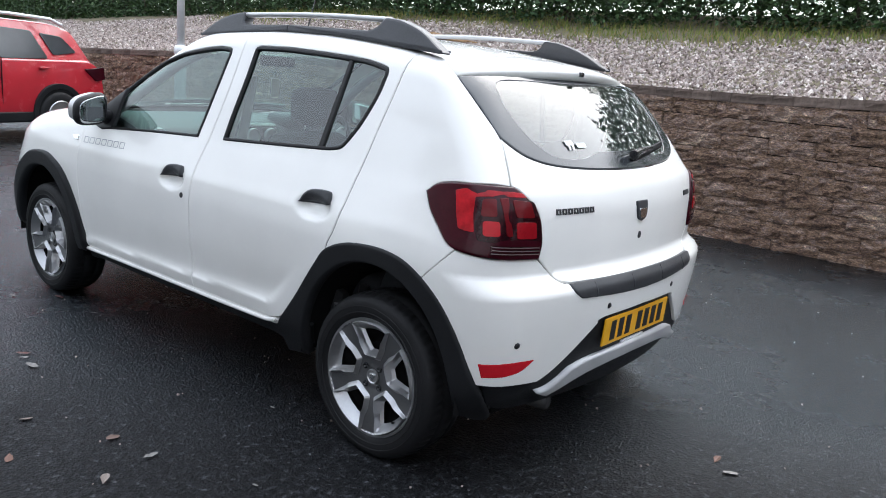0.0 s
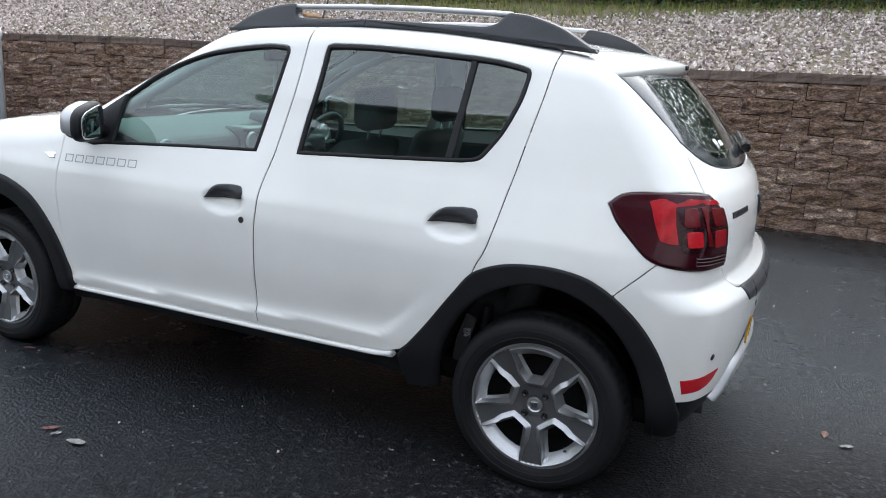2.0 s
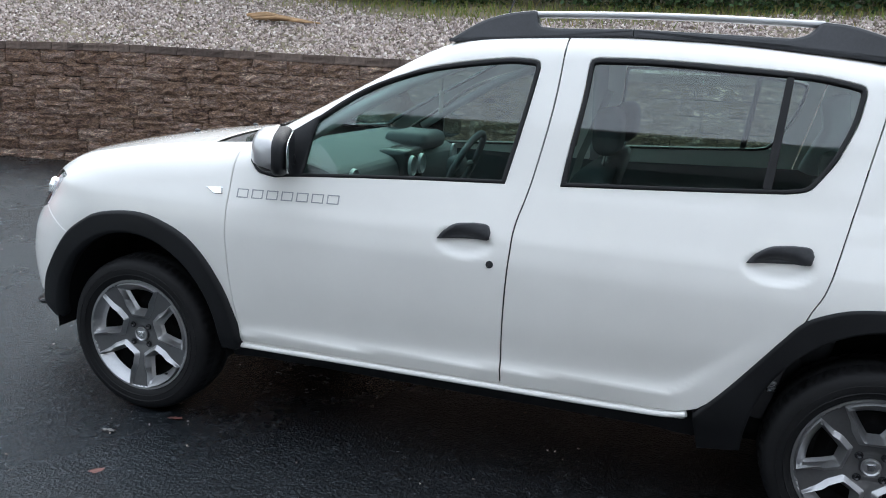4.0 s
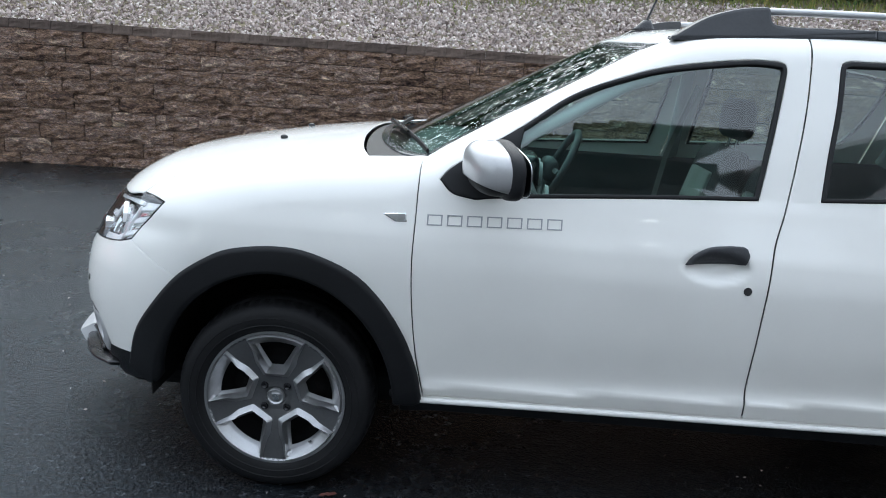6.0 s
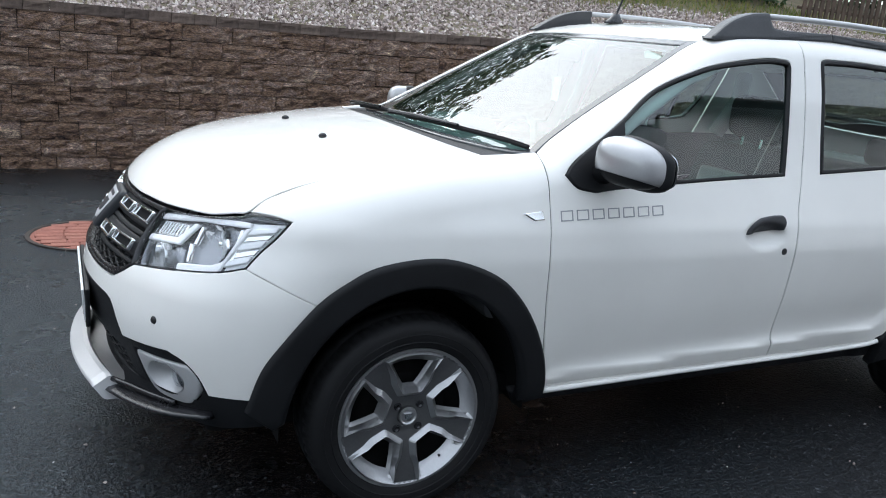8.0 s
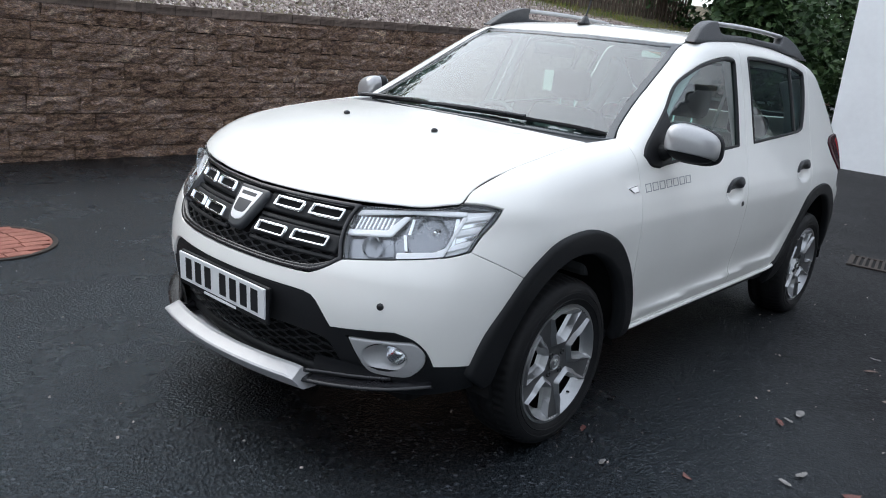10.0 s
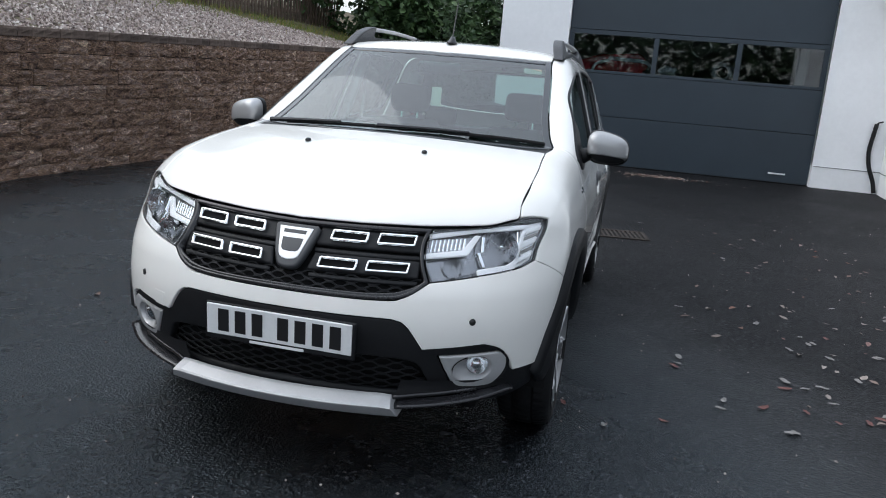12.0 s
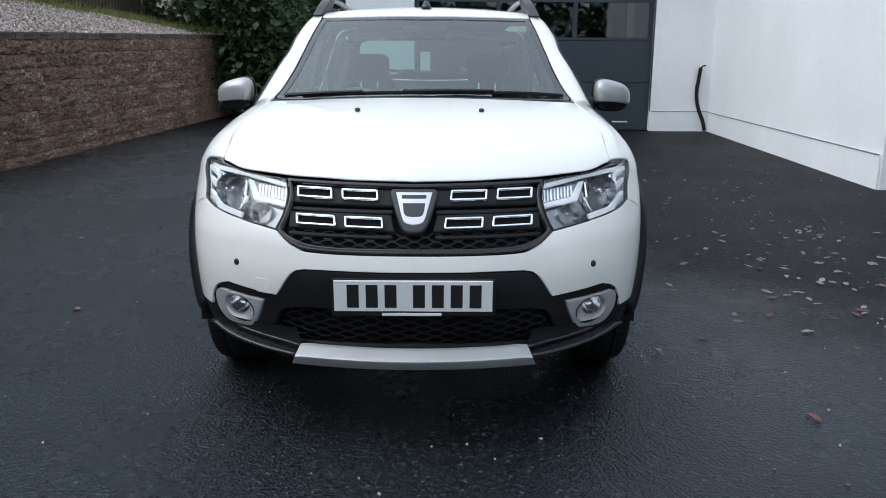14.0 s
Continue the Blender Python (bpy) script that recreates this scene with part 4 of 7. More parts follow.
# grey shed across the yard, seen in the car's windows
prism("shed_wall", [(-6, -9.4), (2.9, -9.4), (2.9, -9.1), (-6, -9.1)], 0, 5.7, DARK_WALL, "plain grey shed wall across the yard")
roofing = tagged(new("shed_roof"), "dark sheet roof of the shed", "roof", kind="structure")
bm = slab_bm([(-8.05, 5.62), (-8.0, 5.75), (-14.5, 8.0), (-14.5, 7.85)], "x", -6.4, 3.0)
part("roof_sheet", bm, ROOF_SHEET, roofing)
part("gutter", tube_bm([(-6.4, -7.95, 5.66), (3.0, -7.95, 5.66)], 0.08, 8), SEAL, roofing)
for k in range(4):
    x = -5.0 + 2.3 * k
    lamp = tagged(part("strip_lamp", box_bm((x - 0.12, -9.1, 5.02), (x + 0.12, -9.0, 5.08), 0.01), POST_PAINT, None), "small lamp on the shed wall under the eave", "lamp", "strip lamps")
    part("lamp_tube", tube_bm([(x - 0.1, -9.03, 5.0), (x + 0.1, -9.03, 5.0)], 0.03, 8), TUBE_LIGHT, lamp)

# ---- the white hatchback ----
car = thing("hatchback_car", "white compact crossover hatchback with black wheel-arch cladding, wet from rain", "car")

# lines shared by neighbouring panels, as places on the left side of the skin
SEAM = [(-0.87, 0.68), (-0.80, 0.652), (-0.66, 0.622), (-0.5, 0.60), (-0.34, 0.578), (-0.22, 0.558), (-0.1, 0.558), (0.05, 0.566), (0.25, 0.573), (0.6, 0.565), (0.95, 0.553), (1.2, 0.535), (1.29, 0.53)]
seam = [T(x, y) for x, y in SEAM]
gap_a = [S(-0.832, 0.354), S(-0.862, 0.496), S(-0.881, 0.644), S(-0.889, 0.783), S(-0.887, 0.91), S(-0.886, 1.0), T(-0.884, 0.74), T(-0.87, 0.68)]
gap_b = [S(0.152, 0.362), S(0.147, 0.492), S(0.15, 0.689), S(0.156, 0.82), S(0.163, 0.911), S(0.188, 1.01), S(0.214, 1.148), S(0.238, 1.324), T(0.25, 0.573)]
gap_c_low = [S(0.785, 0.395), S(0.895, 0.50), S(1.0, 0.65), S(1.043, 0.715)]
gap_c = [S(1.043, 0.715), S(1.06, 0.76), S(1.086, 0.813), S(1.107, 0.893), S(1.14, 1.05), S(1.168, 1.189), S(1.196, 1.328), S(1.212, 1.43), T(1.222, 0.534)]
gap_tail = [T(1.29, 0.53), S(1.36, 1.432), S(1.42, 1.398), S(1.54, 1.30), S(1.636, 1.206), S(1.69, 1.13), S(1.735, 1.062)]
tail_front = [S(1.735, 1.062), S(1.64, 1.062), S(1.56, 1.056), S(1.50, 1.043), S(1.462, 1.012)]
tail_under = [S(1.462, 1.012), S(1.50, 0.957), S(1.548, 0.912), S(1.60, 0.868), S(1.64, 0.849)]
bumper_seam_r = [S(1.64, 0.849), S(1.604, 0.814), S(1.568, 0.778), S(1.532, 0.743), S(1.498, 0.709)]
bumper_seam_f = [S(-1.772, 0.766), S(-1.706, 0.734), S(-1.64, 0.701), S(-1.575, 0.669)]


def between(line, a, b):
    return [p for p in line if a - 1e-6 <= p[0] <= b + 1e-6]


def arc(x0, a, b, from_deg, to_deg, n=14, z0=0.303):
    return [S(x0 - a * math.cos(radians(g)), z0 + b * math.sin(radians(g))) for g in np.linspace(from_deg, to_deg, n)]


# outlines of the side windows, seal included
FRONT_WIN = [[S(-0.822, 1.031), S(-0.774, 1.077), S(-0.60, 1.19), S(-0.447, 1.296), S(-0.268, 1.369), S(-0.108, 1.407), S(0.06, 1.43), S(0.145, 1.43)], [S(0.145, 1.43), S(0.166, 1.424), S(0.172, 1.405)], [S(0.172, 1.405), S(0.108, 1.036)], [S(0.108, 1.036), S(-0.235, 1.018), S(-0.62, 0.992), S(-0.716, 0.981)], [S(-0.716, 0.981), S(-0.784, 0.995), S(-0.822, 1.031)]]
REAR_WIN = [[S(0.291, 1.044), S(0.304, 1.166), S(0.324, 1.311), S(0.331, 1.415)], [S(0.331, 1.415), S(0.336, 1.438), S(0.36, 1.446)], [S(0.36, 1.446), S(0.544, 1.448), S(0.813, 1.438), S(0.993, 1.427), S(1.09, 1.412)], [S(1.09, 1.412), S(1.13, 1.40), S(1.136, 1.375)], [S(1.136, 1.375), S(1.121, 1.296), S(1.08, 1.194), S(1.045, 1.138)], [S(1.045, 1.138), S(1.01, 1.098), S(0.95, 1.084)], [S(0.95, 1.084), S(0.691, 1.067), S(0.291, 1.044)]]


def side_parts(mirror):
    """Doors, wing, quarter panel, sill and claddings of one side."""
    def mine(name, chart, segs, mat_, parent, **kw):
        return panel(name, chart, segs, mat_, parent, mirror=mirror, **kw)

    flip = -1 if mirror else 1
    # front wing
    wing = [bonnet_side, headlight_top_out, headlight_tip_down, bumper_seam_f, arc(-1.2945, 0.44, 0.475, 50.4, 175), [S(-0.8565, 0.345), S(-0.832, 0.354)], gap_a, [T(-0.87, 0.68), T(-0.95, 0.682), T(-1.05, 0.668)]]
    wing_panel = mine("front_wing", "W", wing, PAINT, car, step=0.018, gap=0.0012)
    rep = [[S(*p), S(*q)] for p, q in zip(REPEATER, REPEATER[1:] + REPEATER[:1])]
    mine("side_repeater", "W", rep, CHROME, wing_panel, off=0.005, thick=0.008, bevel=0.003, step=0.01, gap=0, label="clear side repeater lamp")
    # doors
    door_f = [gap_a[::-1][:1] + between(seam, -0.86, 0.24) + [T(0.25, 0.573)], gap_b[::-1], [S(0.152, 0.362), S(-0.34, 0.358), S(-0.832, 0.354)], gap_a]
    front = mine("door", "W", door_f, PAINT, car, step=0.013, gap=0.0025, thick=0.005, holes=[FRONT_WIN], label="white front door with a dark handle")
    door_r = [[T(0.25, 0.573)] + between(seam, 0.26, 1.21) + [T(1.222, 0.534)], gap_c[::-1], gap_c_low[::-1], [S(0.785, 0.395), S(0.745, 0.381), S(0.69, 0.371), S(0.55, 0.367), S(0.152, 0.362)], gap_b]
    rear = mine("door", "W", door_r, PAINT, car, step=0.013, gap=0.0025, thick=0.005, holes=[REAR_WIN], label="white rear door with a dark handle")
    quarter = [[T(1.222, 0.534), T(1.29, 0.53)], gap_tail, tail_front, tail_under, bumper_seam_r, [S(1.498, 0.709), S(1.45, 0.728), S(1.3, 0.745), S(1.15, 0.735), S(1.043, 0.715)], gap_c]
    mine("rear_quarter_panel", "W", quarter, PAINT, car, step=0.018)
    # window seals, panes
    for win, door, hole_in, name in ((FRONT_WIN, front, 0.012, "front"), (REAR_WIN, rear, 0.013, "rear")):
        loop = flat_loop("W", win, 0.018)
        pane = inset(loop, hole_in)
        mine("window_seal", "W", loop, SEAL, door, off=0.004, thick=0.02, bevel=0.004, step=0.018, gap=0.0, holes=[pane], loops=True)
        mine("window_pane", "W", inset(loop, hole_in - 0.004), SIDE_GLASS, door, off=-0.008, thick=0.004, bevel=0.001, step=0.05, gap=0.0, loops=True).visible_shadow = False
    bar = [[S(0.918, 1.43), S(0.939, 1.43)], [S(0.939, 1.43), S(0.911, 1.092)], [S(0.911, 1.092), S(0.885, 1.092)], [S(0.885, 1.092), S(0.918, 1.43)]]
    mine("window_divider", "W", bar, SEAL, rear, off=0.0, thick=0.015, bevel=0.003, gap=0)
    sail = [[S(-0.822, 1.031), S(-0.774, 1.077), S(-0.60, 1.19), S(-0.585, 1.198)], [S(-0.585, 1.198), S(-0.612, 0.995)], [S(-0.612, 0.995), S(-0.716, 0.981)], [S(-0.716, 0.981), S(-0.784, 0.995), S(-0.822, 1.031)]]
    mine("mirror_sail", "W", sail, CLADDING, front, off=0.008, thick=0.02, bevel=0.005, gap=0.001, step=0.02)
    # handles and lock
    for door, hx, hz in ((front, 0.0, 0.868), (rear, 0.957, 0.905)):
        top = [(-0.092, -0.022), (-0.07, 0.006), (-0.03, 0.028), (0.03, 0.034), (0.075, 0.030), (0.088, 0.008), (0.084, -0.016)]
        p = [S(hx + a, hz + b + 0.045 * a) for a, b in top]
        mine("door_handle", "W", [p[:4], p[3:6], p[5:], [p[-1], p[0]]], TREAD, door, off=0.017, thick=0.03, bevel=0.008, step=0.012, gap=0, label="dark grey pull handle")
    ring = [(0.095 + 0.0125 * math.cos(g), 0.778 + 0.0125 * math.sin(g)) for g in np.linspace(0, 2 * math.pi, 13)[:-1]]
    mine("door_lock", "W", chart_of("W", np.array([S(*q) for q in ring])), STEEL, front, off=0.003, thick=0.006, bevel=0.002, gap=0, loops=True)
    # sill, arches
    edge = [[S(-0.845, 0.351), S(-0.34, 0.356), S(0.3, 0.361), S(0.60, 0.366), S(0.70, 0.369), S(0.752, 0.381)], [S(0.752, 0.381), S(0.76, 0.362)], [S(0.76, 0.362), S(0.70, 0.349), S(0.3, 0.341), S(-0.34, 0.336), S(-0.845, 0.331)], [S(-0.845, 0.331), S(-0.845, 0.351)]]
    mine("sill", "W", edge, PAINT, car, off=0.002, thick=0.02, bevel=0.004, gap=0.0005)
    bead = spline([S(-0.84, 0.3425), S(-0.34, 0.348), S(0.3, 0.353), S(0.60, 0.358), S(0.70, 0.364), S(0.752, 0.376)], 0.03)
    part("sill_bead", tube_bm(on_skin(bead, 0.006) * (1, flip, 1), 0.0095, 8), PAINT, car, "", True)
    sill = [[S(-0.94, 0.325), S(-0.34, 0.336), S(0.3, 0.341), S(0.70, 0.349), S(0.80, 0.39)], [S(0.80, 0.39), S(0.93, 0.39)], [S(0.93, 0.39), S(0.90, 0.27)], [S(0.90, 0.27), S(-0.9, 0.262)], [S(-0.9, 0.262), S(-0.94, 0.325)]]
    mine("sill_cladding", "W", sill, CLADDING, car, off=-0.022, thick=0.03, bevel=0.006, gap=0.0)
    front_arch = [[S(-1.768, 0.372), S(-1.735, 0.492), S(-1.68, 0.583), S(-1.596, 0.687), S(-1.516, 0.746), S(-1.436, 0.784), S(-1.31, 0.803), S(-1.198, 0.795), S(-1.067, 0.746), S(-0.981, 0.673), S(-0.907, 0.568), S(-0.856, 0.448), S(-0.834, 0.34)], [S(-0.834, 0.34), S(-0.86, 0.322), S(-0.925, 0.322)], arc(-1.2945, 0.372, 0.418, 178, 4, 18), [S(-1.664, 0.335), S(-1.69, 0.31)], [S(-1.69, 0.31), S(-1.768, 0.372)]]
    mine("wheel_arch_cladding", "W", front_arch, CLADDING, car, off=0.027, thick=0.05, bevel=0.016, gap=0, step=0.02, label="black plastic wheel arch cladding")
    rear_arch = [[S(0.772, 0.375), S(0.879, 0.508), S(0.991, 0.662)], [S(0.991, 0.662), S(1.047, 0.73), S(1.134, 0.772), S(1.231, 0.79), S(1.343, 0.792), S(1.457, 0.768), S(1.576, 0.693), S(1.67, 0.585), S(1.727, 0.456), S(1.757, 0.36)], [S(1.757, 0.36), S(1.745, 0.27), S(1.675, 0.27)], arc(1.2945, 0.368, 0.425, 184, -4, 18), [S(0.927, 0.27), S(0.80, 0.25)], [S(0.80, 0.25), S(0.772, 0.375)]]
    mine("wheel_arch_cladding", "W", rear_arch, CLADDING, car, off=0.014, thick=0.04, bevel=0.011, gap=0, step=0.02, label="black plastic wheel arch cladding")
    for x in (-1.2945, 1.2945):
        bm = bmesh.new()
        rows = []
        for g in np.linspace(-3, 183, 26):
            c, s = math.cos(radians(g)), math.sin(radians(g))
            rows.append([bm.verts.new((x - 0.392 * c, flip * y, 0.303 + 0.43 * s)) for y in (-0.825, -0.62, -0.45)] + [bm.verts.new((x - 0.05 * c, flip * -0.45, 0.303 + 0.05 * s))])
        for a, b in zip(rows, rows[1:]):
            for k in range(3):
                bm.faces.new((a[k], a[k + 1], b[k + 1], b[k]))
        part("wheel_arch_liner", bm, MATT_BLACK, car)
    # lettering on the front door, drawn as outlined blocks
    for k in range(7):
        x = -0.852 + 0.0585 * k
        q = [(x, 0.898 + 0.033 * (x + 0.85)), (x + 0.045, 0.898 + 0.033 * (x + 0.9)), (x + 0.045, 0.929 + 0.033 * (x + 0.9)), (x, 0.929 + 0.033 * (x + 0.85))]
        p = [S(*v) for v in q]
        seg = [[a, b] for a, b in zip(p, p[1:] + p[:1])]
        mine("door_lettering", "W", seg, DECAL, front, off=0.0012, thick=0.001, bevel=0.0004, gap=0, step=0.02, holes=[inset(flat_loop("W", seg, 0.02), 0.0042)], label="grey outlined block lettering")
    # dark sheet behind the panels
    shell = [[S(-1.66, 0.84), S(-1.2, 0.93), S(-0.88, 0.985)], [S(-0.88, 0.985), S(0.2, 0.985), S(1.1, 1.02), S(1.45, 1.02)], [S(1.45, 1.02), S(1.68, 0.84)], [S(1.68, 0.84), S(1.60, 0.70)], [S(1.60, 0.70), S(1.3, 0.75), S(1.0, 0.70), S(0.86, 0.34)], [S(0.86, 0.34), S(0.2, 0.3), S(-0.86, 0.3)], [S(-0.86, 0.3), S(-0.93, 0.60), S(-1.1, 0.735), S(-1.3, 0.77), S(-1.5, 0.73), S(-1.66, 0.6)], [S(-1.66, 0.6), S(-1.66, 0.84)]]
    mine("door_inner_trim", "W", shell, DASH, car, off=-0.035, thick=0.004, bevel=0.001, step=0.06, gap=0)


REPEATER = [(-0.983, 0.922), (-0.915, 0.928), (-0.911, 0.904), (-0.945, 0.902)]

# bonnet and lamp outlines
bonnet_front = [T(-2.004, 0.0), T(-1.997, 0.12), T(-1.978, 0.25), T(-1.93, 0.425), T(-1.85, 0.59), T(-1.765, 0.683)]
bonnet_side = [T(-1.05, 0.668), T(-1.2, 0.675), T(-1.35, 0.684), T(-1.547, 0.687), T(-1.69, 0.683), T(-1.75, 0.688)]
bonnet_rear = [T(-1.125, 0.0), T(-1.118, 0.25), T(-1.09, 0.5), T(-1.05, 0.668)]
headlight_top_out = [T(-1.75, 0.688), S(-1.70, 0.905), S(-1.657, 0.896)]
headlight_tip_down = [S(-1.657, 0.896), S(-1.70, 0.846), S(-1.735, 0.81), S(-1.772, 0.766)]
headlight_under = [S(-1.772, 0.766), N(0.708, 0.744), N(0.60, 0.724), N(0.457, 0.702)]
headlight_inner = [N(0.457, 0.702), N(0.432, 0.755), N(0.42, 0.81), N(0.432, 0.862)]
headlight_top = [N(0.432, 0.862), T(-1.85, 0.59), T(-1.765, 0.683)]

panel("bonnet", "T", [bonnet_front, [T(-1.765, 0.683), T(-1.75, 0.688)], bonnet_side[::-1], bonnet_rear[::-1]], PAINT, car, sym=True, step=0.02, gap=0.003, thick=0.006)
for flip in (False, True):
    side_parts(flip)

# roof, windscreen
roof_front = [T(-0.285, 0.0), T(-0.262, 0.25), T(-0.217, 0.45), T(-0.175, 0.553)]
roof_line = [T(x, y - 0.004) for x, y in SEAM if -0.15 < x < 1.25] + [T(1.262, 0.53)]
panel("roof", "T", [roof_front, [T(-0.175, 0.553)] + roof_line, [T(1.262, 0.53), T(1.285, 0.25), T(1.29, 0.0)]], PAINT, car, sym=True, step=0.03)
screen_line = [T(-0.872, 0.677), T(-0.80, 0.649), T(-0.66, 0.619), T(-0.5, 0.597), T(-0.34, 0.575), T(-0.22, 0.555), T(-0.176, 0.552)]
screen = flat_loop("T", [[T(-1.085, 0.0), T(-1.06, 0.3), T(-1.0, 0.52), T(-0.94, 0.63), T(-0.872, 0.677)], screen_line, roof_front[::-1]], 0.03, True)
windscreen = panel("windscreen", "T", screen, FRIT, car, off=-0.004, thick=0.008, step=0.03, gap=0.001, holes=[inset(screen, 0.032)], loops=True, label="windscreen with a black border")
pane = panel("window_pane", "T", inset(screen, 0.028), SCREEN_GLASS, windscreen, off=-0.008, thick=0.004, step=0.06, gap=0, loops=True)
pane.visible_shadow = False
cowl = flat_loop("T", [[T(-1.12, 0.0), T(-1.112, 0.25), T(-1.085, 0.5), T(-1.045, 0.665)], [T(-1.045, 0.665), T(-0.95, 0.679), T(-0.878, 0.676)], [T(-0.878, 0.676), T(-0.942, 0.625), T(-1.002, 0.51), T(-1.062, 0.25), T(-1.085, 0.0)]], 0.03, True)
panel("cowl_panel", "T", cowl, CLADDING, car, off=-0.012, thick=0.01, loops=True, gap=0.0)
panel("headlining", "T", [[T(-0.24, 0.0), T(-0.15, 0.45), T(-0.05, 0.56)], [T(-0.05, 0.56), T(0.6, 0.55), T(1.2, 0.5)], [T(1.2, 0.5), T(1.22, 0.0)]], LINING, car, off=-0.035, thick=0.006, sym=True, step=0.08)


# wipers and washer jets
def T2(x, y):
    return lay("T", x, y)[0]


for pivot, tip in (((-1.06, 0.08), (-0.885, -0.64)), ((-1.03, 0.60), (-1.03, -0.02))):
    a, b = np.array(pivot), np.array(tip)
    arm = np.array([T2(*a), T2(*(a + (b - a) * 0.25)), T2(*(a + (b - a) * 0.55))])
    w = part("wiper", tube_bm(on_skin(arm, 0.018), [0.010, 0.008, 0.006], 8), GLOSS_BLACK, car)
    blade = np.array([T2(*(a + (b - a) * u)) + (0.015, 0, 0) for u in np.linspace(0.12, 1.0, 9)])
    part("wiper_blade", tube_bm(on_skin(blade, 0.008), 0.005, 6, flat=1.8), RUBBER, w)
for s in (-1, 1):
    q = on_skin(T2(-1.42, 0.243 * s), 0.002)[0]
    bm = bmesh.new()
    bmesh.ops.create_uvsphere(bm, u_segments=12, v_segments=8, radius=0.013)
    for v in bm.verts:
        v.co = (v.co.x * 1.1 + q[0], v.co.y * 0.9 + q[1], v.co.z * 0.75 + q[2] + 0.003)
    part("washer_jet", bm, GLOSS_BLACK, car, "", True)

# roof aerial
bm = lathe_bm([(0.0, 0.035), (0.010, 0.034), (0.017, 0.018), (0.026, 0.004), (0.03, -0.006), (0.0, -0.008)], 20, "z")
for v in bm.verts:
    v.co = (v.co.x * 1.5 - 0.13 + v.co.z * 0.25, v.co.y, v.co.z + T2(-0.13, 0)[2] + 0.006)
aerial = part("aerial", bm, GLOSS_BLACK, car, "short black roof aerial", True)
part("aerial_mast", tube_bm([(-0.125, 0, T2(-0.13, 0)[2] + 0.03), (-0.06, 0, T2(-0.13, 0)[2] + 0.22)], [0.0045, 0.003], 8), GLOSS_BLACK, aerial)

# roof rails: two dark feet, a base strip, a silver bar
def rail(flip):
    y = 0.575 * flip
    foot_a = rounded([(-0.17, 1.478), (-0.06, 1.552), (0.04, 1.583), (0.13, 1.592), (0.137, 1.54), (0.2, 1.536), (0.45, 1.543), (0.45, 1.515), (0.0, 1.49)], [0.01, 0.08, 0.08, 0.012, 0.02, 0.02, 0.004, 0.004, 0.05])
    foot_b = rounded([(0.45, 1.515), (0.45, 1.543), (0.93, 1.534), (0.975, 1.55), (1.0, 1.586), (1.08, 1.58), (1.2, 1.545), (1.335, 1.467), (1.2, 1.48), (0.9, 1.505)], [0.004, 0.004, 0.02, 0.02, 0.015, 0.06, 0.08, 0.01, 0.05, 0.1])
    main = None
    for outline in (foot_a, foot_b):
        bm = slab_bm(outline, "y", y - 0.026, y + 0.026, 0.009)
        for v in bm.verts:
            v.co.y -= flip * 0.35 * (v.co.z - 1.50)
        ob = part("roof_rail", bm, TREAD, car if main is None else main, "dark plastic roof rail with a silver bar" if main is None else "", False)
        main = main or ob
    bm = tube_bm([(x, y - flip * 0.35 * 0.075, 1.578 + 0.008 * math.sin(math.pi * (x - 0.12) / 0.88)) for x in np.linspace(0.11, 1.01, 14)], 0.021, 10, flat=0.55)
    part("rail_bar", bm, SILVER_PLASTIC, main, "silver bar", True)


for s in (-1, 1):
    rail(s)

# ---- nose of the car ----
# bumper skin: from the grille's lip round to the wheel arch, above the dark insert
bumper_f = [[N(0.0, 0.640), N(0.31, 0.640), N(0.385, 0.652), N(0.457, 0.702)], headlight_under[::-1], bumper_seam_f, [S(-1.575, 0.669), S(-1.64, 0.575), S(-1.70, 0.46), S(-1.73, 0.40)], [S(-1.73, 0.40), N(0.728, 0.398)], [N(0.728, 0.398), N(0.715, 0.45), N(0.686, 0.487), N(0.64, 0.505)], [N(0.64, 0.505), N(0.457, 0.487)], [N(0.457, 0.487), N(0.405, 0.565), N(0.37, 0.582), N(0.31, 0.586), N(0.0, 0.588)]]
bumper = panel("front_bumper", "F", bumper_f, PAINT, car, sym=True, step=0.02, gap=0.0008, thick=0.02, bevel=0.0025)
# dark insert under it, with the lower grille opening
insert_f = [[N(0.0, 0.586), N(0.31, 0.584), N(0.37, 0.580), N(0.405, 0.563), N(0.457, 0.485)], [N(0.457, 0.485), N(0.64, 0.503)], [N(0.64, 0.503), N(0.686, 0.485), N(0.714, 0.45), N(0.727, 0.398)], [N(0.727, 0.398), S(-1.755, 0.398)], [S(-1.755, 0.398), S(-1.705, 0.305)], [S(-1.705, 0.305), N(0.66, 0.268), N(0.5, 0.262), N(0.42, 0.25), N(0.0, 0.25)]]
low_mouth = [[N(0.0, 0.445), N(0.27, 0.452), N(0.42, 0.44), N(0.455, 0.415)], [N(0.455, 0.415), N(0.48, 0.345), N(0.46, 0.318), N(0.39, 0.30)], [N(0.39, 0.30), N(0.0, 0.31)]]
fog_hole = [[N(0.505, 0.463), N(0.688, 0.474)], [N(0.688, 0.474), N(0.713, 0.455), N(0.712, 0.40), N(0.67, 0.345), N(0.62, 0.335)], [N(0.62, 0.335), N(0.557, 0.345), N(0.53, 0.40), N(0.505, 0.463)]]
mouth_loop = flat_loop("F", low_mouth, 0.02, True)
fog_loop = flat_loop("F", fog_hole, 0.015)
fog_other = fog_loop * (-1, 1)
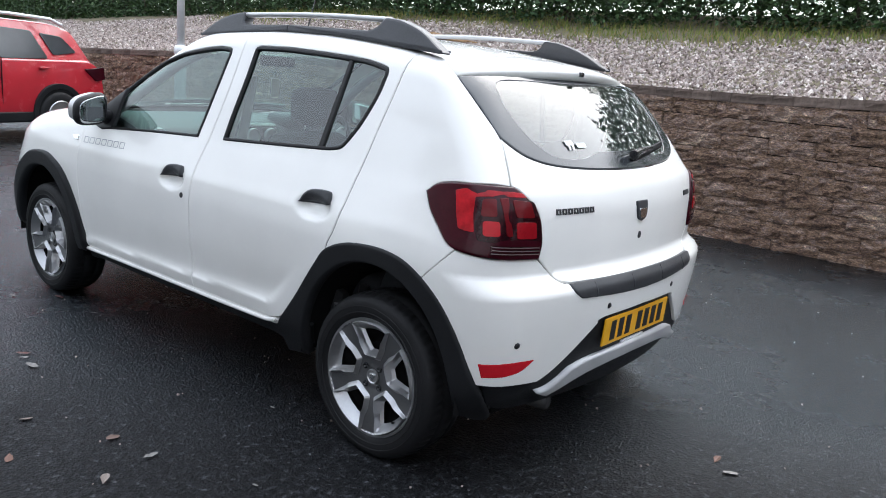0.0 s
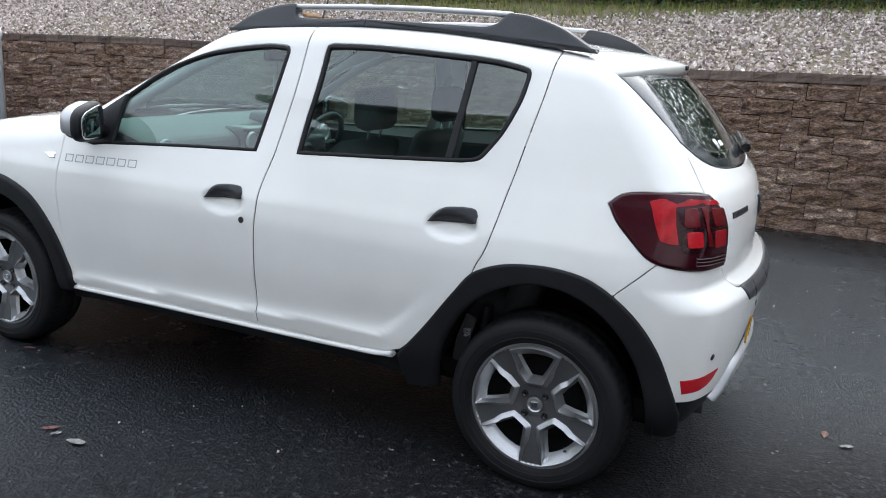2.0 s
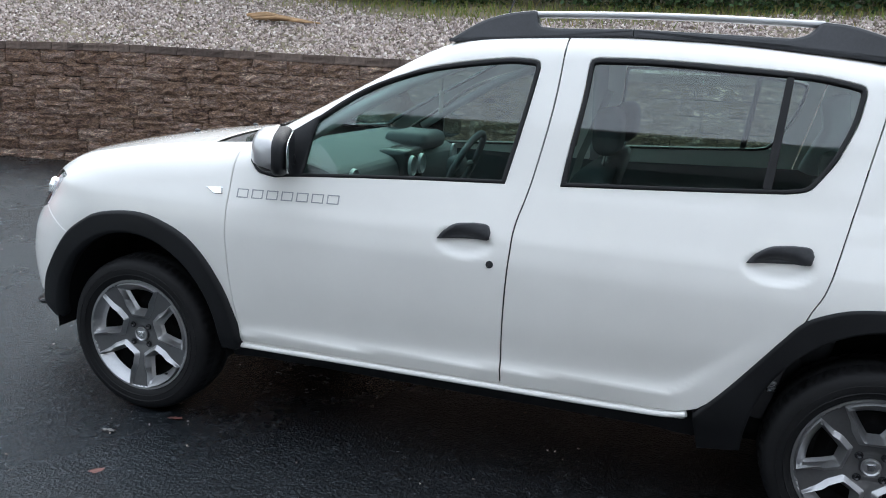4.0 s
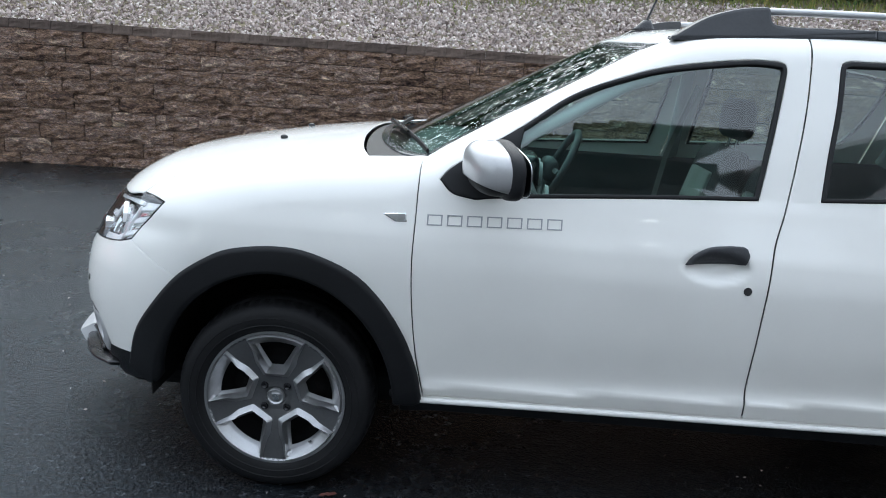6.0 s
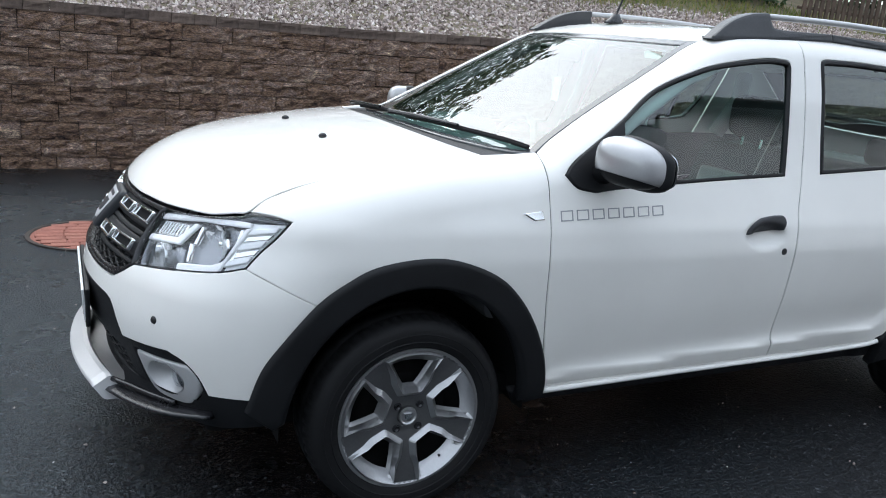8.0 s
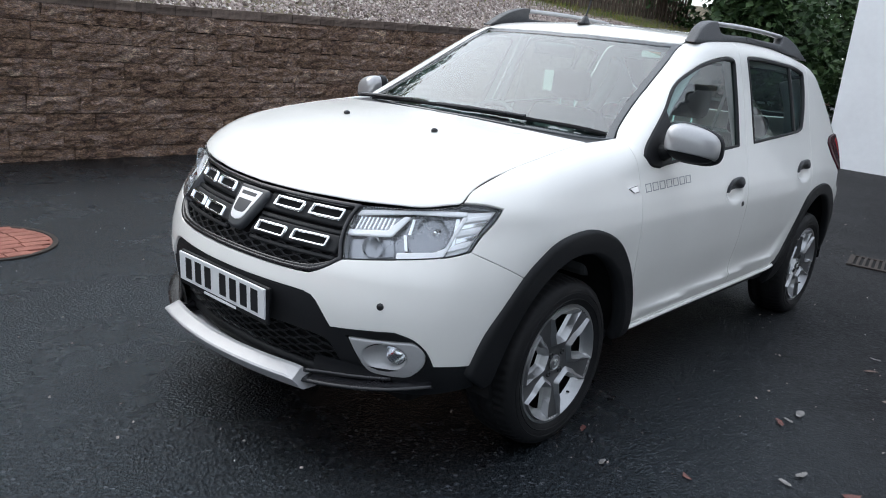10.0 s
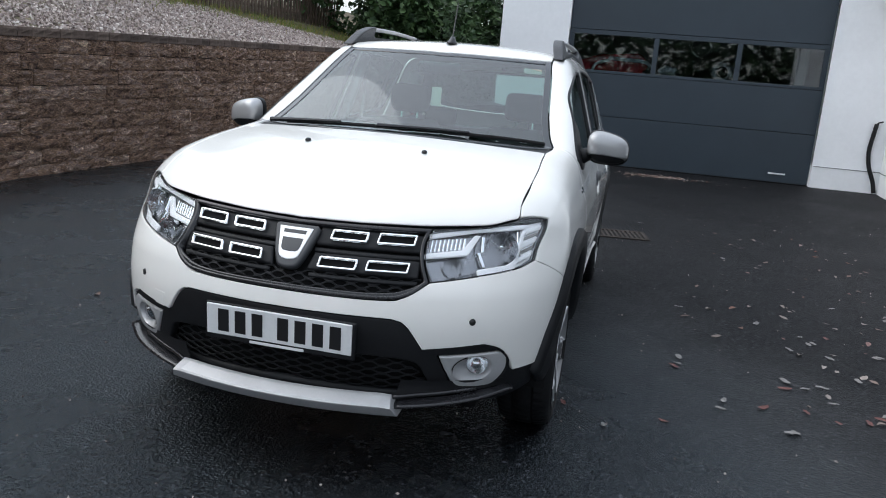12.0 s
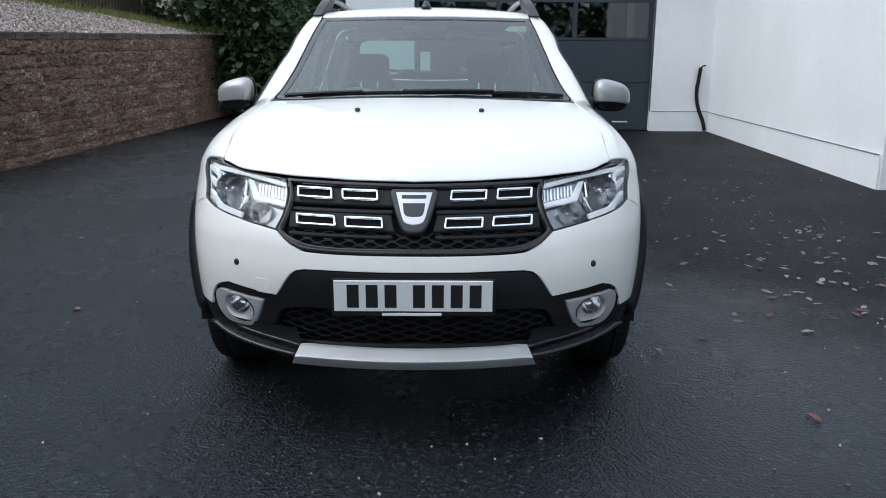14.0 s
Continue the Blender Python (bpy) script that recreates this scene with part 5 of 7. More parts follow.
insert = panel("bumper_insert", "F", insert_f, CLADDING, car, sym=True, off=-0.006, step=0.022, gap=0.001, thick=0.03, bevel=0.005, holes=[mouth_loop, fog_loop, fog_other[::-1]], label="black plastic bumper insert")
panel("lower_grille", "F", inset(mouth_loop, -0.006), MATT_BLACK, insert, off=-0.045, thick=0.004, loops=True, step=0.04, gap=0)


def waves(name, loop, off, z_from, z_to, rows, pitch, amp, parent, half):
    """A mesh grille of wavy bars, cut to its opening."""
    bm = bmesh.new()
    for r in range(rows):
        z0 = z_from + (z_to - z_from) * r / (rows - 1)
        us = np.arange(-half, half, pitch / 4)
        k = np.arange(len(us)) + (2 if r % 2 else 0)
        zs = z0 + amp * np.array([1, 1, -1, -1])[k % 4]
        ok = within(np.stack([us, zs], 1), loop)
        run = []
        for i in range(len(us)):
            if ok[i]:
                run.append(i)
            if (not ok[i] or i == len(us) - 1) and len(run) > 2:
                p = lay("F", us[run], zs[run])
                tube_bm(p + off * normals(p), 0.0035, 5, bm)
            if not ok[i]:
                run = []
    return part(name, bm, CLADDING, parent)


waves("grille_mesh", mouth_loop, -0.030, 0.315, 0.445, 9, 0.085, 0.006, insert, 0.55)

# fog lamp nests
for flip in (False, True):
    nest_loop = inset(fog_loop, 0.004)
    mid = chart_of("F", N(0.612, 0.412))[0]
    bowl = np.array([mid + (0.063 * math.cos(a), 0.046 * math.sin(a)) for a in np.linspace(0, 2 * math.pi, 33)[:-1]])
    nest = panel("fog_lamp_surround", "F", nest_loop, SILVER_PLASTIC, car, off=-0.004, thick=0.02, bevel=0.006, gap=0, step=0.015, holes=[bowl], mirror=flip, loops=True, label="silver fog lamp surround")
    c = N(0.628, 0.418)
    d = Vector((-0.93, -0.3, 0.0)).normalized()
    rot = d.to_track_quat("Z", "Y").to_matrix().to_4x4()

    def aimed(r, deep, g):
        q = rot @ Vector((r * math.cos(g), r * math.sin(g), deep)) + Vector(c)
        return np.array(q)

    rim = on_skin(lay("F", bowl[:, 0], bowl[:, 1]), -0.005)
    order = [math.atan2((rot.inverted() @ Vector(q - c)).y, (rot.inverted() @ Vector(q - c)).x) for q in rim]
    rings = [rim, np.array([0.45 * q + 0.55 * aimed(0.036, -0.03, g) for q, g in zip(rim, order)]), np.array([aimed(0.035, -0.048, g) for g in order])]
    side = -1 if flip else 1
    verts = [tuple(q * (1, side, 1)) for r in rings for q in r]
    m2 = len(rim)
    link_mesh("fog_lamp_nest", verts, [(k * m2 + i, k * m2 + (i + 1) % m2, (k + 1) * m2 + (i + 1) % m2, (k + 1) * m2 + i) for k in range(2) for i in range(m2)], SILVER_PLASTIC, nest, "", True)
    for name, prof, m_ in (("fog_lamp_bowl", [(0.036, -0.042), (0.03, -0.066), (0.016, -0.08), (0.0, -0.083)], REFLECTOR), ("fog_lamp_lens", [(0.0365, -0.04), (0.028, -0.026), (0.014, -0.02), (0.0, -0.019)], LAMP_GLASS)):
        bm = lathe_bm(prof, 28, "z")
        for v in bm.verts:
            q = rot @ v.co + Vector(c)
            v.co = (q.x, -q.y if flip else q.y, q.z)
        part(name, bm, m_, nest, "", True)

# upper grille
grille_out = [[N(0.0, 0.854), N(0.25, 0.858), N(0.43, 0.862)], [N(0.43, 0.862), N(0.418, 0.81), N(0.43, 0.755), N(0.455, 0.702)], [N(0.455, 0.702), N(0.40, 0.66), N(0.31, 0.643), N(0.0, 0.643)]]
grille_loop = flat_loop("F", grille_out, 0.02, True)
grille = panel("grille", "F", grille_loop, MATT_BLACK, car, off=-0.040, thick=0.004, loops=True, gap=0, step=0.04, label="black honeycomb grille with chrome-edged slots")
panel("grille_frame", "F", grille_loop, GLOSS_BLACK, grille, off=0.002, thick=0.045, bevel=0.004, gap=0.001, loops=True, holes=[inset(grille_loop, 0.013)])
waves("grille_mesh", inset(grille_loop, 0.006), -0.026, 0.655, 0.71, 5, 0.07, 0.005, grille, 0.5)
lip = [[N(0.0, 0.664), N(0.30, 0.664), N(0.40, 0.685), N(0.448, 0.715)], [N(0.448, 0.715), N(0.455, 0.702)], [N(0.455, 0.702), N(0.40, 0.66), N(0.31, 0.643), N(0.0, 0.643)]]
panel("grille_lip", "F", lip, GLOSS_BLACK, grille, sym=True, off=-0.004, thick=0.02, bevel=0.004, gap=0.001)
for z0, z1 in ((0.792, 0.842), (0.716, 0.768)):
    band = [[N(0.075, z1), N(0.25, z1 + 0.002), N(0.418, z1)], [N(0.418, z1), N(0.420, z0)], [N(0.420, z0), N(0.25, z0 + 0.002), N(0.06, z0)], [N(0.06, z0), N(0.075, z1)]]
    both("grille_bar", "F", band, CLADDING, grille, off=-0.012, thick=0.02, bevel=0.006, gap=0, step=0.02)
    band2 = [[N(0.07, z0 - 0.008), N(0.42, z0 - 0.008)], [N(0.42, z0 - 0.008), N(0.42, z0 - 0.020)], [N(0.42, z0 - 0.020), N(0.07, z0 - 0.020)], [N(0.07, z0 - 0.020), N(0.07, z0 - 0.008)]]
    both("grille_bar", "F", band2, CLADDING, grille, off=-0.016, thick=0.015, bevel=0.004, gap=0, step=0.03)
for (y0, y1), (z0, z1) in (((0.116, 0.236), (0.803, 0.835)), ((0.268, 0.388), (0.804, 0.838)), ((0.097, 0.222), (0.721, 0.755)), ((0.252, 0.385), (0.724, 0.757))):
    pts = rounded(np.array([chart_of("F", N(y, z))[0] for y, z in ((y0, z0), (y1, z0 + 0.001), (y1 + 0.003, z1), (y0 + 0.004, z1 - 0.001))]).tolist(), 0.006, 4)
    loop = np.array(pts)
    for flip in (False, True):
        slot = panel("grille_slot", "F", loop, CHROME, grille, off=0.004, thick=0.016, bevel=0.002, gap=0, step=0.03, holes=[inset(loop, 0.0055)], mirror=flip, loops=True, label="chrome slot edge")
        panel("slot_back", "F", inset(loop, 0.004), MATT_BLACK, slot, off=-0.010, thick=0.002, bevel=0.0005, gap=0, step=0.05, mirror=flip, loops=True)
# shield emblem, plain
shield = lambda g: [[N(0.0, 0.835 + g), N(0.068 + g, 0.835 + g)], [N(0.068 + g, 0.835 + g), N(0.076 + g, 0.822), N(0.06 + g, 0.77), N(0.046 + g, 0.735), N(0.03, 0.712 - g), N(0.0, 0.706 - g)]]
emblem = panel("emblem", "F", shield(0.0), EMBLEM_GREY, car, sym=True, off=0.012, thick=0.03, bevel=0.008, gap=0, step=0.012, label="grey and chrome shield emblem")
face = [[N(0.0, 0.823), N(0.058, 0.823)], [N(0.058, 0.823), N(0.046, 0.78), N(0.03, 0.738), N(0.0, 0.729)]]
face_loop = flat_loop("F", face, 0.012, True)
panel("emblem_face", "F", face_loop, EMBLEM_SILVER, emblem, off=0.0145, thick=0.004, bevel=0.002, gap=0, loops=True, step=0.02)
panel("emblem_field", "F", flat_loop("F", [[N(0.0, 0.79), N(0.036, 0.79)], [N(0.036, 0.79), N(0.028, 0.757), N(0.0, 0.752)]], 0.01, True), EMBLEM_GREY, emblem, off=0.016, thick=0.002, bevel=0.001, gap=0, loops=True, step=0.02)
panel("emblem_field", "F", flat_loop("F", [[N(0.0, 0.814), N(0.04, 0.814)], [N(0.04, 0.814), N(0.038, 0.803)], [N(0.038, 0.803), N(0.0, 0.803)]], 0.01, True), EMBLEM_GREY, emblem, off=0.0158, thick=0.002, bevel=0.001, gap=0, loops=True, step=0.02)

# headlights
head_segs = [headlight_top, [T(-1.765, 0.683), T(-1.75, 0.688)] + headlight_top_out[1:], headlight_tip_down, headlight_under, headlight_inner]


def spot(y, z):
    return chart_of("F", N(y, z))[0]


for flip in (False, True):
    loop = flat_loop("F", head_segs, 0.015)
    lens = panel("headlight", "F", loop, LAMP_GLASS, car, off=0.001, thick=0.004, bevel=0.003, step=0.03, gap=0.003, mirror=flip, loops=True, label="clear headlight with a white light guide")
    lens.visible_shadow = False
    panel("lamp_housing", "F", inset(loop, 0.004), LAMP_GREY, lens, off=-0.045, thick=0.004, step=0.03, gap=0, mirror=flip, loops=True)
    panel("lamp_shell", "F", inset(loop, 0.003), LAMP_GREY, lens, off=-0.016, thick=0.032, bevel=0.002, gap=0.001, step=0.03, holes=[inset(loop, 0.007)], mirror=flip, loops=True)
    panel("lamp_rim", "F", loop, GLOSS_BLACK, lens, off=-0.003, thick=0.012, bevel=0.002, gap=0.002, step=0.03, holes=[inset(loop, 0.0065)], mirror=flip, loops=True)

    def bit(name, pts, m_, off, thick=0.01, bevel=0.003, r=0.006):
        return panel(name, "F", np.array(rounded([tuple(spot(*q) if q[0] < 1 else chart_of("F", S(-q[0], q[1]))[0]) for q in pts], r, 4)), m_, lens, off=off, thick=thick, bevel=bevel, gap=0, step=0.02, mirror=flip, loops=True)

    bit("lamp_bezel", [(0.424, 0.79), (0.54, 0.803), (0.575, 0.848), (0.432, 0.836)], LAMP_GREY, -0.024)
    for k in range(9):
        y = 0.437 + 0.0125 * k
        bit("lamp_flute", [(y, 0.797 + 0.11 * (y - 0.43)), (y + 0.006, 0.797 + 0.11 * (y - 0.43)), (y + 0.006, 0.833 + 0.08 * (y - 0.43)), (y, 0.833 + 0.08 * (y - 0.43))], REFLECTOR if k % 2 else CHROME, -0.0195, thick=0.006, bevel=0.002, r=0.001)
    bit("lamp_bezel", [(0.43, 0.772), (0.56, 0.789), (0.588, 0.738), (0.47, 0.708)], LAMP_GREY, -0.034)
    bit("lamp_bowl", [(0.582, 0.845), (0.70, 0.864), (1.832, 0.763), (0.627, 0.752), (0.578, 0.80)], LAMP_GREY, -0.036, r=0.012)
    for (ya, za), (yb, zb) in (((0.588, 0.80), (0.612, 0.756)), ((0.594, 0.846), (0.60, 0.80)), ((0.70, 0.862), (0.716, 0.775))):
        bit("lamp_fin", [(ya - 0.004, za), (ya + 0.005, za), (yb + 0.005, zb), (yb - 0.004, zb)], CHROME, -0.016, thick=0.02, bevel=0.002, r=0.001)
    bit("light_guide", [(0.424, 0.848), (0.58, 0.874), (0.69, 0.884), (1.752, 0.884), (1.759, 0.870), (0.69, 0.868), (0.58, 0.860), (0.428, 0.833)], LAMP_WHITE, -0.010, r=0.003)
    bit("light_guide", [(0.422, 0.791), (0.535, 0.805), (0.566, 0.850), (0.585, 0.850), (0.556, 0.790), (0.424, 0.775)], LAMP_WHITE, -0.012, r=0.004)
    bit("light_guide", [(0.592, 0.746), (0.68, 0.760), (0.70, 0.775), (1.768, 0.867), (1.757, 0.867), (1.84, 0.748), (0.70, 0.742), (0.599, 0.725)], LAMP_WHITE, -0.010, r=0.005)
    bit("lamp_bezel", [(1.755, 0.886), (1.672, 0.894), (1.735, 0.822), (1.775, 0.772), (1.835, 0.748)], LAMP_WHITE, -0.022, r=0.004)
    for k in range(5):
        u, w = 0.04 + 0.19 * k, 0.20 + 0.19 * k
        ax, az, bx, bz = 1.752, 0.872, 1.832, 0.758
        ex, ez, fx, fz = 1.685, 0.886, 1.776, 0.778
        mix = lambda p, q, g: p + (q - p) * g
        bit("lamp_cell", [(mix(ax, bx, u), mix(az, bz, u)), (mix(ex, fx, u), mix(ez, fz, u)), (mix(ex, fx, w), mix(ez, fz, w)), (mix(ax, bx, w), mix(az, bz, w))], CHROME if k % 2 else LAMP_WHITE, -0.012 - 0.004 * (k % 2), r=0.003)
    # faceted reflectors, each with a bulb shield
    for (y, z), r, sides in (((0.655, 0.810), 0.052, 12), ((0.52, 0.750), 0.034, 10)):
        c = on_skin(N(y, z), -0.012)[0]
        d = Vector((-0.96, -0.26, 0.02)).normalized()
        rot = d.to_track_quat("Z", "Y").to_matrix().to_4x4()

        def set_at(bm):
            for v in bm.verts:
                q = rot @ v.co + Vector(c)
                v.co = (q.x, -q.y if flip else q.y, q.z)
            return bm

        part("lamp_reflector", set_at(lathe_bm([(r * 1.06, 0.0), (r, -0.010), (r * 0.8, -0.036), (r * 0.52, -0.052), (r * 0.26, -0.058)], sides, "z")), REFLECTOR, lens)
        part("lamp_bulb", set_at(lathe_bm([(0.0, -0.012), (r * 0.16, -0.016), (r * 0.24, -0.03), (r * 0.26, -0.058)], 14, "z")), CHROME, lens, "", True)

# number plate with its characters as bars, and the strip under it
def plate(name, at, width, height, material, chars, lean, parent, face):
    """A plate whose characters are plain bars. face: -1 looks forward, 1 backward."""
    m = Matrix.Translation(at) @ Matrix.Rotation(radians(lean), 4, "Y")
    bm = box_bm((-0.004, -width / 2, -height / 2), (0.004, width / 2, height / 2), 0.0025)
    bm.transform(m)
    ob = part(name, bm, material, parent, "number plate with dark characters shown as bars")
    for y in chars:
        bm = box_bm((face * 0.0042 - 0.0008, y - 0.019, -0.0385), (face * 0.0042 + 0.0008, y + 0.019, 0.0385))
        bm.transform(m)
        part("plate_bar", bm, INK, ob)
    return ob


CHARS = [-0.192, -0.132, -0.072, 0.018, 0.078, 0.138, 0.198]
front_plate = plate("number_plate", (-2.1495, 0, 0.515), 0.505, 0.104, PLATE_WHITE, [-c for c in CHARS], -4, car, -1)
bm = box_bm((-2.1465, -0.262, 0.446), (-2.132, 0.262, 0.570), 0.005)
part("plate_holder", bm, CLADDING, front_plate)
bm = box_bm((-2.149, -0.09, 0.4485), (-2.145, 0.10, 0.4575), 0.001)
part("plate_caption", bm, PLATE_WHITE, front_plate)

# skid plate
rows = []
for y in np.linspace(-0.395, 0.395, 24):
    k = 0.36 * y * y
    e = max(0, (abs(y) - 0.37) / 0.025)
    rows.append([(-2.128 + k, y * 0.945, 0.322), (-2.138 + k, y * 0.95, 0.334 - 0.004 * e), (-2.152 + k, y * 0.952, 0.332 - 0.005 * e), (-2.187 + k, y * 0.98, 0.313 - 0.006 * e), (-2.191 + k, y * 0.982, 0.307 - 0.004 * e), (-2.188 + k, y * 0.986, 0.300), (-2.166 + k, y * 1.015, 0.272), (-2.155 + k, y * 1.02, 0.266), (-2.0 + k, y, 0.262)])
verts = [p for r in rows for p in r]
w = len(rows[0])
faces = [(i * w + j, i * w + j + 1, (i + 1) * w + j + 1, (i + 1) * w + j) for i in range(len(rows) - 1) for j in range(w - 1)]
faces += [tuple(range(w)), tuple((len(rows) - 1) * w + j for j in range(w))[::-1]]
link_mesh("skid_plate", verts, faces, SILVER_PLASTIC, car, "brushed silver skid plate")
for s in (-1, 1):
    pts = spline([(-2.072, s * 0.385, 0.287), (-2.02, s * 0.5, 0.295), (-1.945, s * 0.62, 0.309), (-1.85, s * 0.712, 0.327)], 0.03)
    high = [on_skin(N(y, 0.372), -0.004)[0] * (1, -s, 1) for y in np.linspace(0.395, 0.705, 12)]
    foot = pts[np.linspace(0, len(pts) - 1, 12).astype(int)] + (0.006, -s * 0.006, 0.004)
    under = foot + (0.09, -s * 0.05, 0.0)
    edges = [high, foot * 0.55 + np.array(high) * 0.45 + (0.014, -s * 0.008, -0.012), foot, under]
    verts = [tuple(q) for row in edges for q in row]
    link_mesh("bumper_valance", verts, [(12 * k + i, 12 * k + i + 1, 12 * k + i + 13, 12 * k + i + 12) for k in range(3) for i in range(11)], CLADDING, car, "", True)
    pts = pts + np.array([(0.026, -s * 0.018, 0.006)])
    part("bumper_lip", tube_bm(pts, 0.062, 12, flat=0.22), GLOSS_BLACK, car, "", True)
    pts = spline([(-2.08, s * 0.375, 0.32), (-2.035, s * 0.44, 0.322), (-1.99, s * 0.52, 0.327), (-1.93, s * 0.62, 0.338)], 0.03)
    part("bumper_lip", tube_bm(pts, 0.008, 8), GLOSS_BLACK, car, "", True)
    q = on_skin(N(0.60, 0.583), 0.0)[0]
    nrm = normals(q[None])[0]
    bm = lathe_bm([(0.0, 0.003), (0.009, 0.003), (0.0115, 0.0), (0.0115, -0.01)], 16, "z")
    bm.transform(Matrix.Translation(Vector(q)) @ Vector(nrm).to_track_quat("Z", "Y").to_matrix().to_4x4())
    if s > 0:
        for v in bm.verts:
            v.co.y = -v.co.y
    part("parking_sensor", bm, INK, bumper, "", True)
tow = rounded([tuple(chart_of("F", N(y, z))[0] * (-1, 1)) for y, z in ((0.475, 0.49), (0.53, 0.492), (0.53, 0.542), (0.472, 0.541))], 0.008, 4)
panel("tow_cover", "F", np.array(tow), PAINT, bumper, off=0.0015, thick=0.006, bevel=0.0015, gap=0, step=0.02, loops=True)

# ---- tail of the car ----
# spoiler at the roof's end
rows = []
for y in np.linspace(-0.60, 0.60, 31):
    a = abs(y) / 0.6
    edge = 1.0 if a < 0.86 else math.sqrt(max(0.02, 1 - ((a - 0.86) / 0.14) ** 2))
    x0, z0 = 1.292 + 0.06 * max(0, a - 0.8), T2(1.292, min(abs(y), 0.53))[2] - 0.35 * max(0, abs(y) - 0.53)
    tip = 1.535 - 0.13 * a * a - 0.05 * (1 - edge)
    zt = 1.448 - 0.035 * a * a - 0.02 * (1 - edge)
    rows.append([(x0, y, z0), (x0 + (tip - x0) * 0.35, y, z0 + (zt - z0) * 0.3 + 0.004), (x0 + (tip - x0) * 0.7, y, z0 + (zt - z0) * 0.68 + 0.006), (tip - 0.014, y, zt + 0.004), (tip - 0.002, y, zt - 0.004), (tip, y, zt - 0.014), (tip - 0.012, y, zt - 0.036 * edge), (tip - 0.03, y, zt - 0.042 * edge), (1.40 - 0.05 * a, y, 1.407 - 0.01 * a)])
verts = [p for r in rows for p in r]
w = len(rows[0])
faces = [(i * w + j, (i + 1) * w + j, (i + 1) * w + j + 1, i * w + j + 1) for i in range(len(rows) - 1) for j in range(w - 1)]
faces += [tuple(range(w)), tuple((len(rows) - 1) * w + j for j in range(w))[::-1]]
spoiler = link_mesh("roof_spoiler", verts, faces, PAINT, car, "white roof spoiler over the rear window", True)
bm = box_bm((1.528, -0.012, 1.428), (1.545, 0.012, 1.446), 0.004)
part("washer_jet", bm, GLOSS_BLACK, spoiler)

# tailgate: white lower skin, dark-edged window
lamp_side = [B(0.652, 1.045), B(0.614, 0.993), B(0.596, 0.937), B(0.586, 0.879), B(0.594, 0.822)]
gate_low = [B(0.594, 0.822), B(0.525, 0.757), B(0.487, 0.742), B(0.44, 0.738), B(0.2, 0.735), B(0.0, 0.735)]
glass_low = [B(0.0, 1.103), B(0.222, 1.107), B(0.437, 1.121), B(0.565, 1.15), S(1.636, 1.206)]
gate = panel("tailgate", "R", [glass_low, [S(1.636, 1.206), S(1.69, 1.13), S(1.735, 1.062)], [S(1.735, 1.062), B(0.672, 1.055)] + lamp_side[1:], gate_low], PAINT, car, sym=True, step=0.02, gap=0.0025, label="white tailgate with a wiped rear window")
glass_all = [[B(0.0, 1.413), B(0.4, 1.411), S(1.42, 1.398)], [S(1.42, 1.398), S(1.54, 1.30), S(1.636, 1.206)], glass_low[::-1]]
glass_loop = flat_loop("R", glass_all, 0.025, True)
clear = [[B(0.0, 1.395), B(0.35, 1.394), B(0.48, 1.388), B(0.515, 1.372)], [B(0.515, 1.372), B(0.535, 1.29), B(0.505, 1.21), B(0.45, 1.162), B(0.385, 1.146)], [B(0.385, 1.146), B(0.28, 1.146), B(0.16, 1.165), B(0.0, 1.167)]]
clear_loop = flat_loop("R", clear, 0.02, True)
panel("rear_window_border", "R", glass_loop, FRIT, gate, off=0.0, thick=0.008, gap=0.002, step=0.025, holes=[clear_loop], loops=True)
pane = panel("window_pane", "R", inset(clear_loop, -0.004), REAR_GLASS, gate, off=-0.003, thick=0.003, bevel=0.001, gap=0, step=0.05, loops=True)
pane.visible_shadow = False
arm = np.array([lay("B", y, z)[0] for y, z in ((0.03, 1.137), (0.10, 1.148), (0.22, 1.158))])
rw = part("rear_wiper", tube_bm(on_skin(arm, 0.026), [0.019, 0.014, 0.008], 8), GLOSS_BLACK, gate)
blade = np.array([lay("B", y, z)[0] for y, z in ((0.06, 1.135), (0.16, 1.145), (0.28, 1.16), (0.39, 1.172))])
part("wiper_blade", tube_bm(on_skin(blade, 0.012), 0.008, 6, flat=1.8), RUBBER, rw)
shield_r = [[B(0.0, 0.99), B(0.042, 0.99)], [B(0.042, 0.99), B(0.04, 0.965), B(0.03, 0.925), B(0.0, 0.912)]]
em = panel("emblem", "R", shield_r, EMBLEM_GREY, gate, sym=True, off=0.009, thick=0.012, bevel=0.004, gap=0, step=0.01, label="grey shield emblem")
panel("emblem_face", "R", [[B(0.0, 0.962), B(0.028, 0.962)], [B(0.028, 0.962), B(0.02, 0.93), B(0.0, 0.924)]], CHROME, em, sym=True, off=0.011, thick=0.003, bevel=0.001, gap=0, step=0.01)
for k in range(7):
    y0 = 0.528 - 0.029 * k
    q = [B(y0, 0.968), B(y0 - 0.023, 0.968), B(y0 - 0.023, 0.988), B(y0, 0.988)]
    seg = [[a, b] for a, b in zip(q, q[1:] + q[:1])]
    panel("tailgate_lettering", "R", seg, STEEL, gate, off=0.004, thick=0.004, bevel=0.001, gap=0, step=0.02, holes=[inset(flat_loop("R", seg, 0.02), 0.0055)], label="dark block lettering")
q = [B(y, z) for y, z in ((0.56, 0.972), (0.47, 0.972), (0.47, 0.992), (0.56, 0.992))]
panel("tailgate_lettering", "R", [[a, b] for a, b in zip(q, q[1:] + q[:1])], STEEL, gate, off=0.004, thick=0.004, bevel=0.001, gap=0, step=0.02, mirror=True)
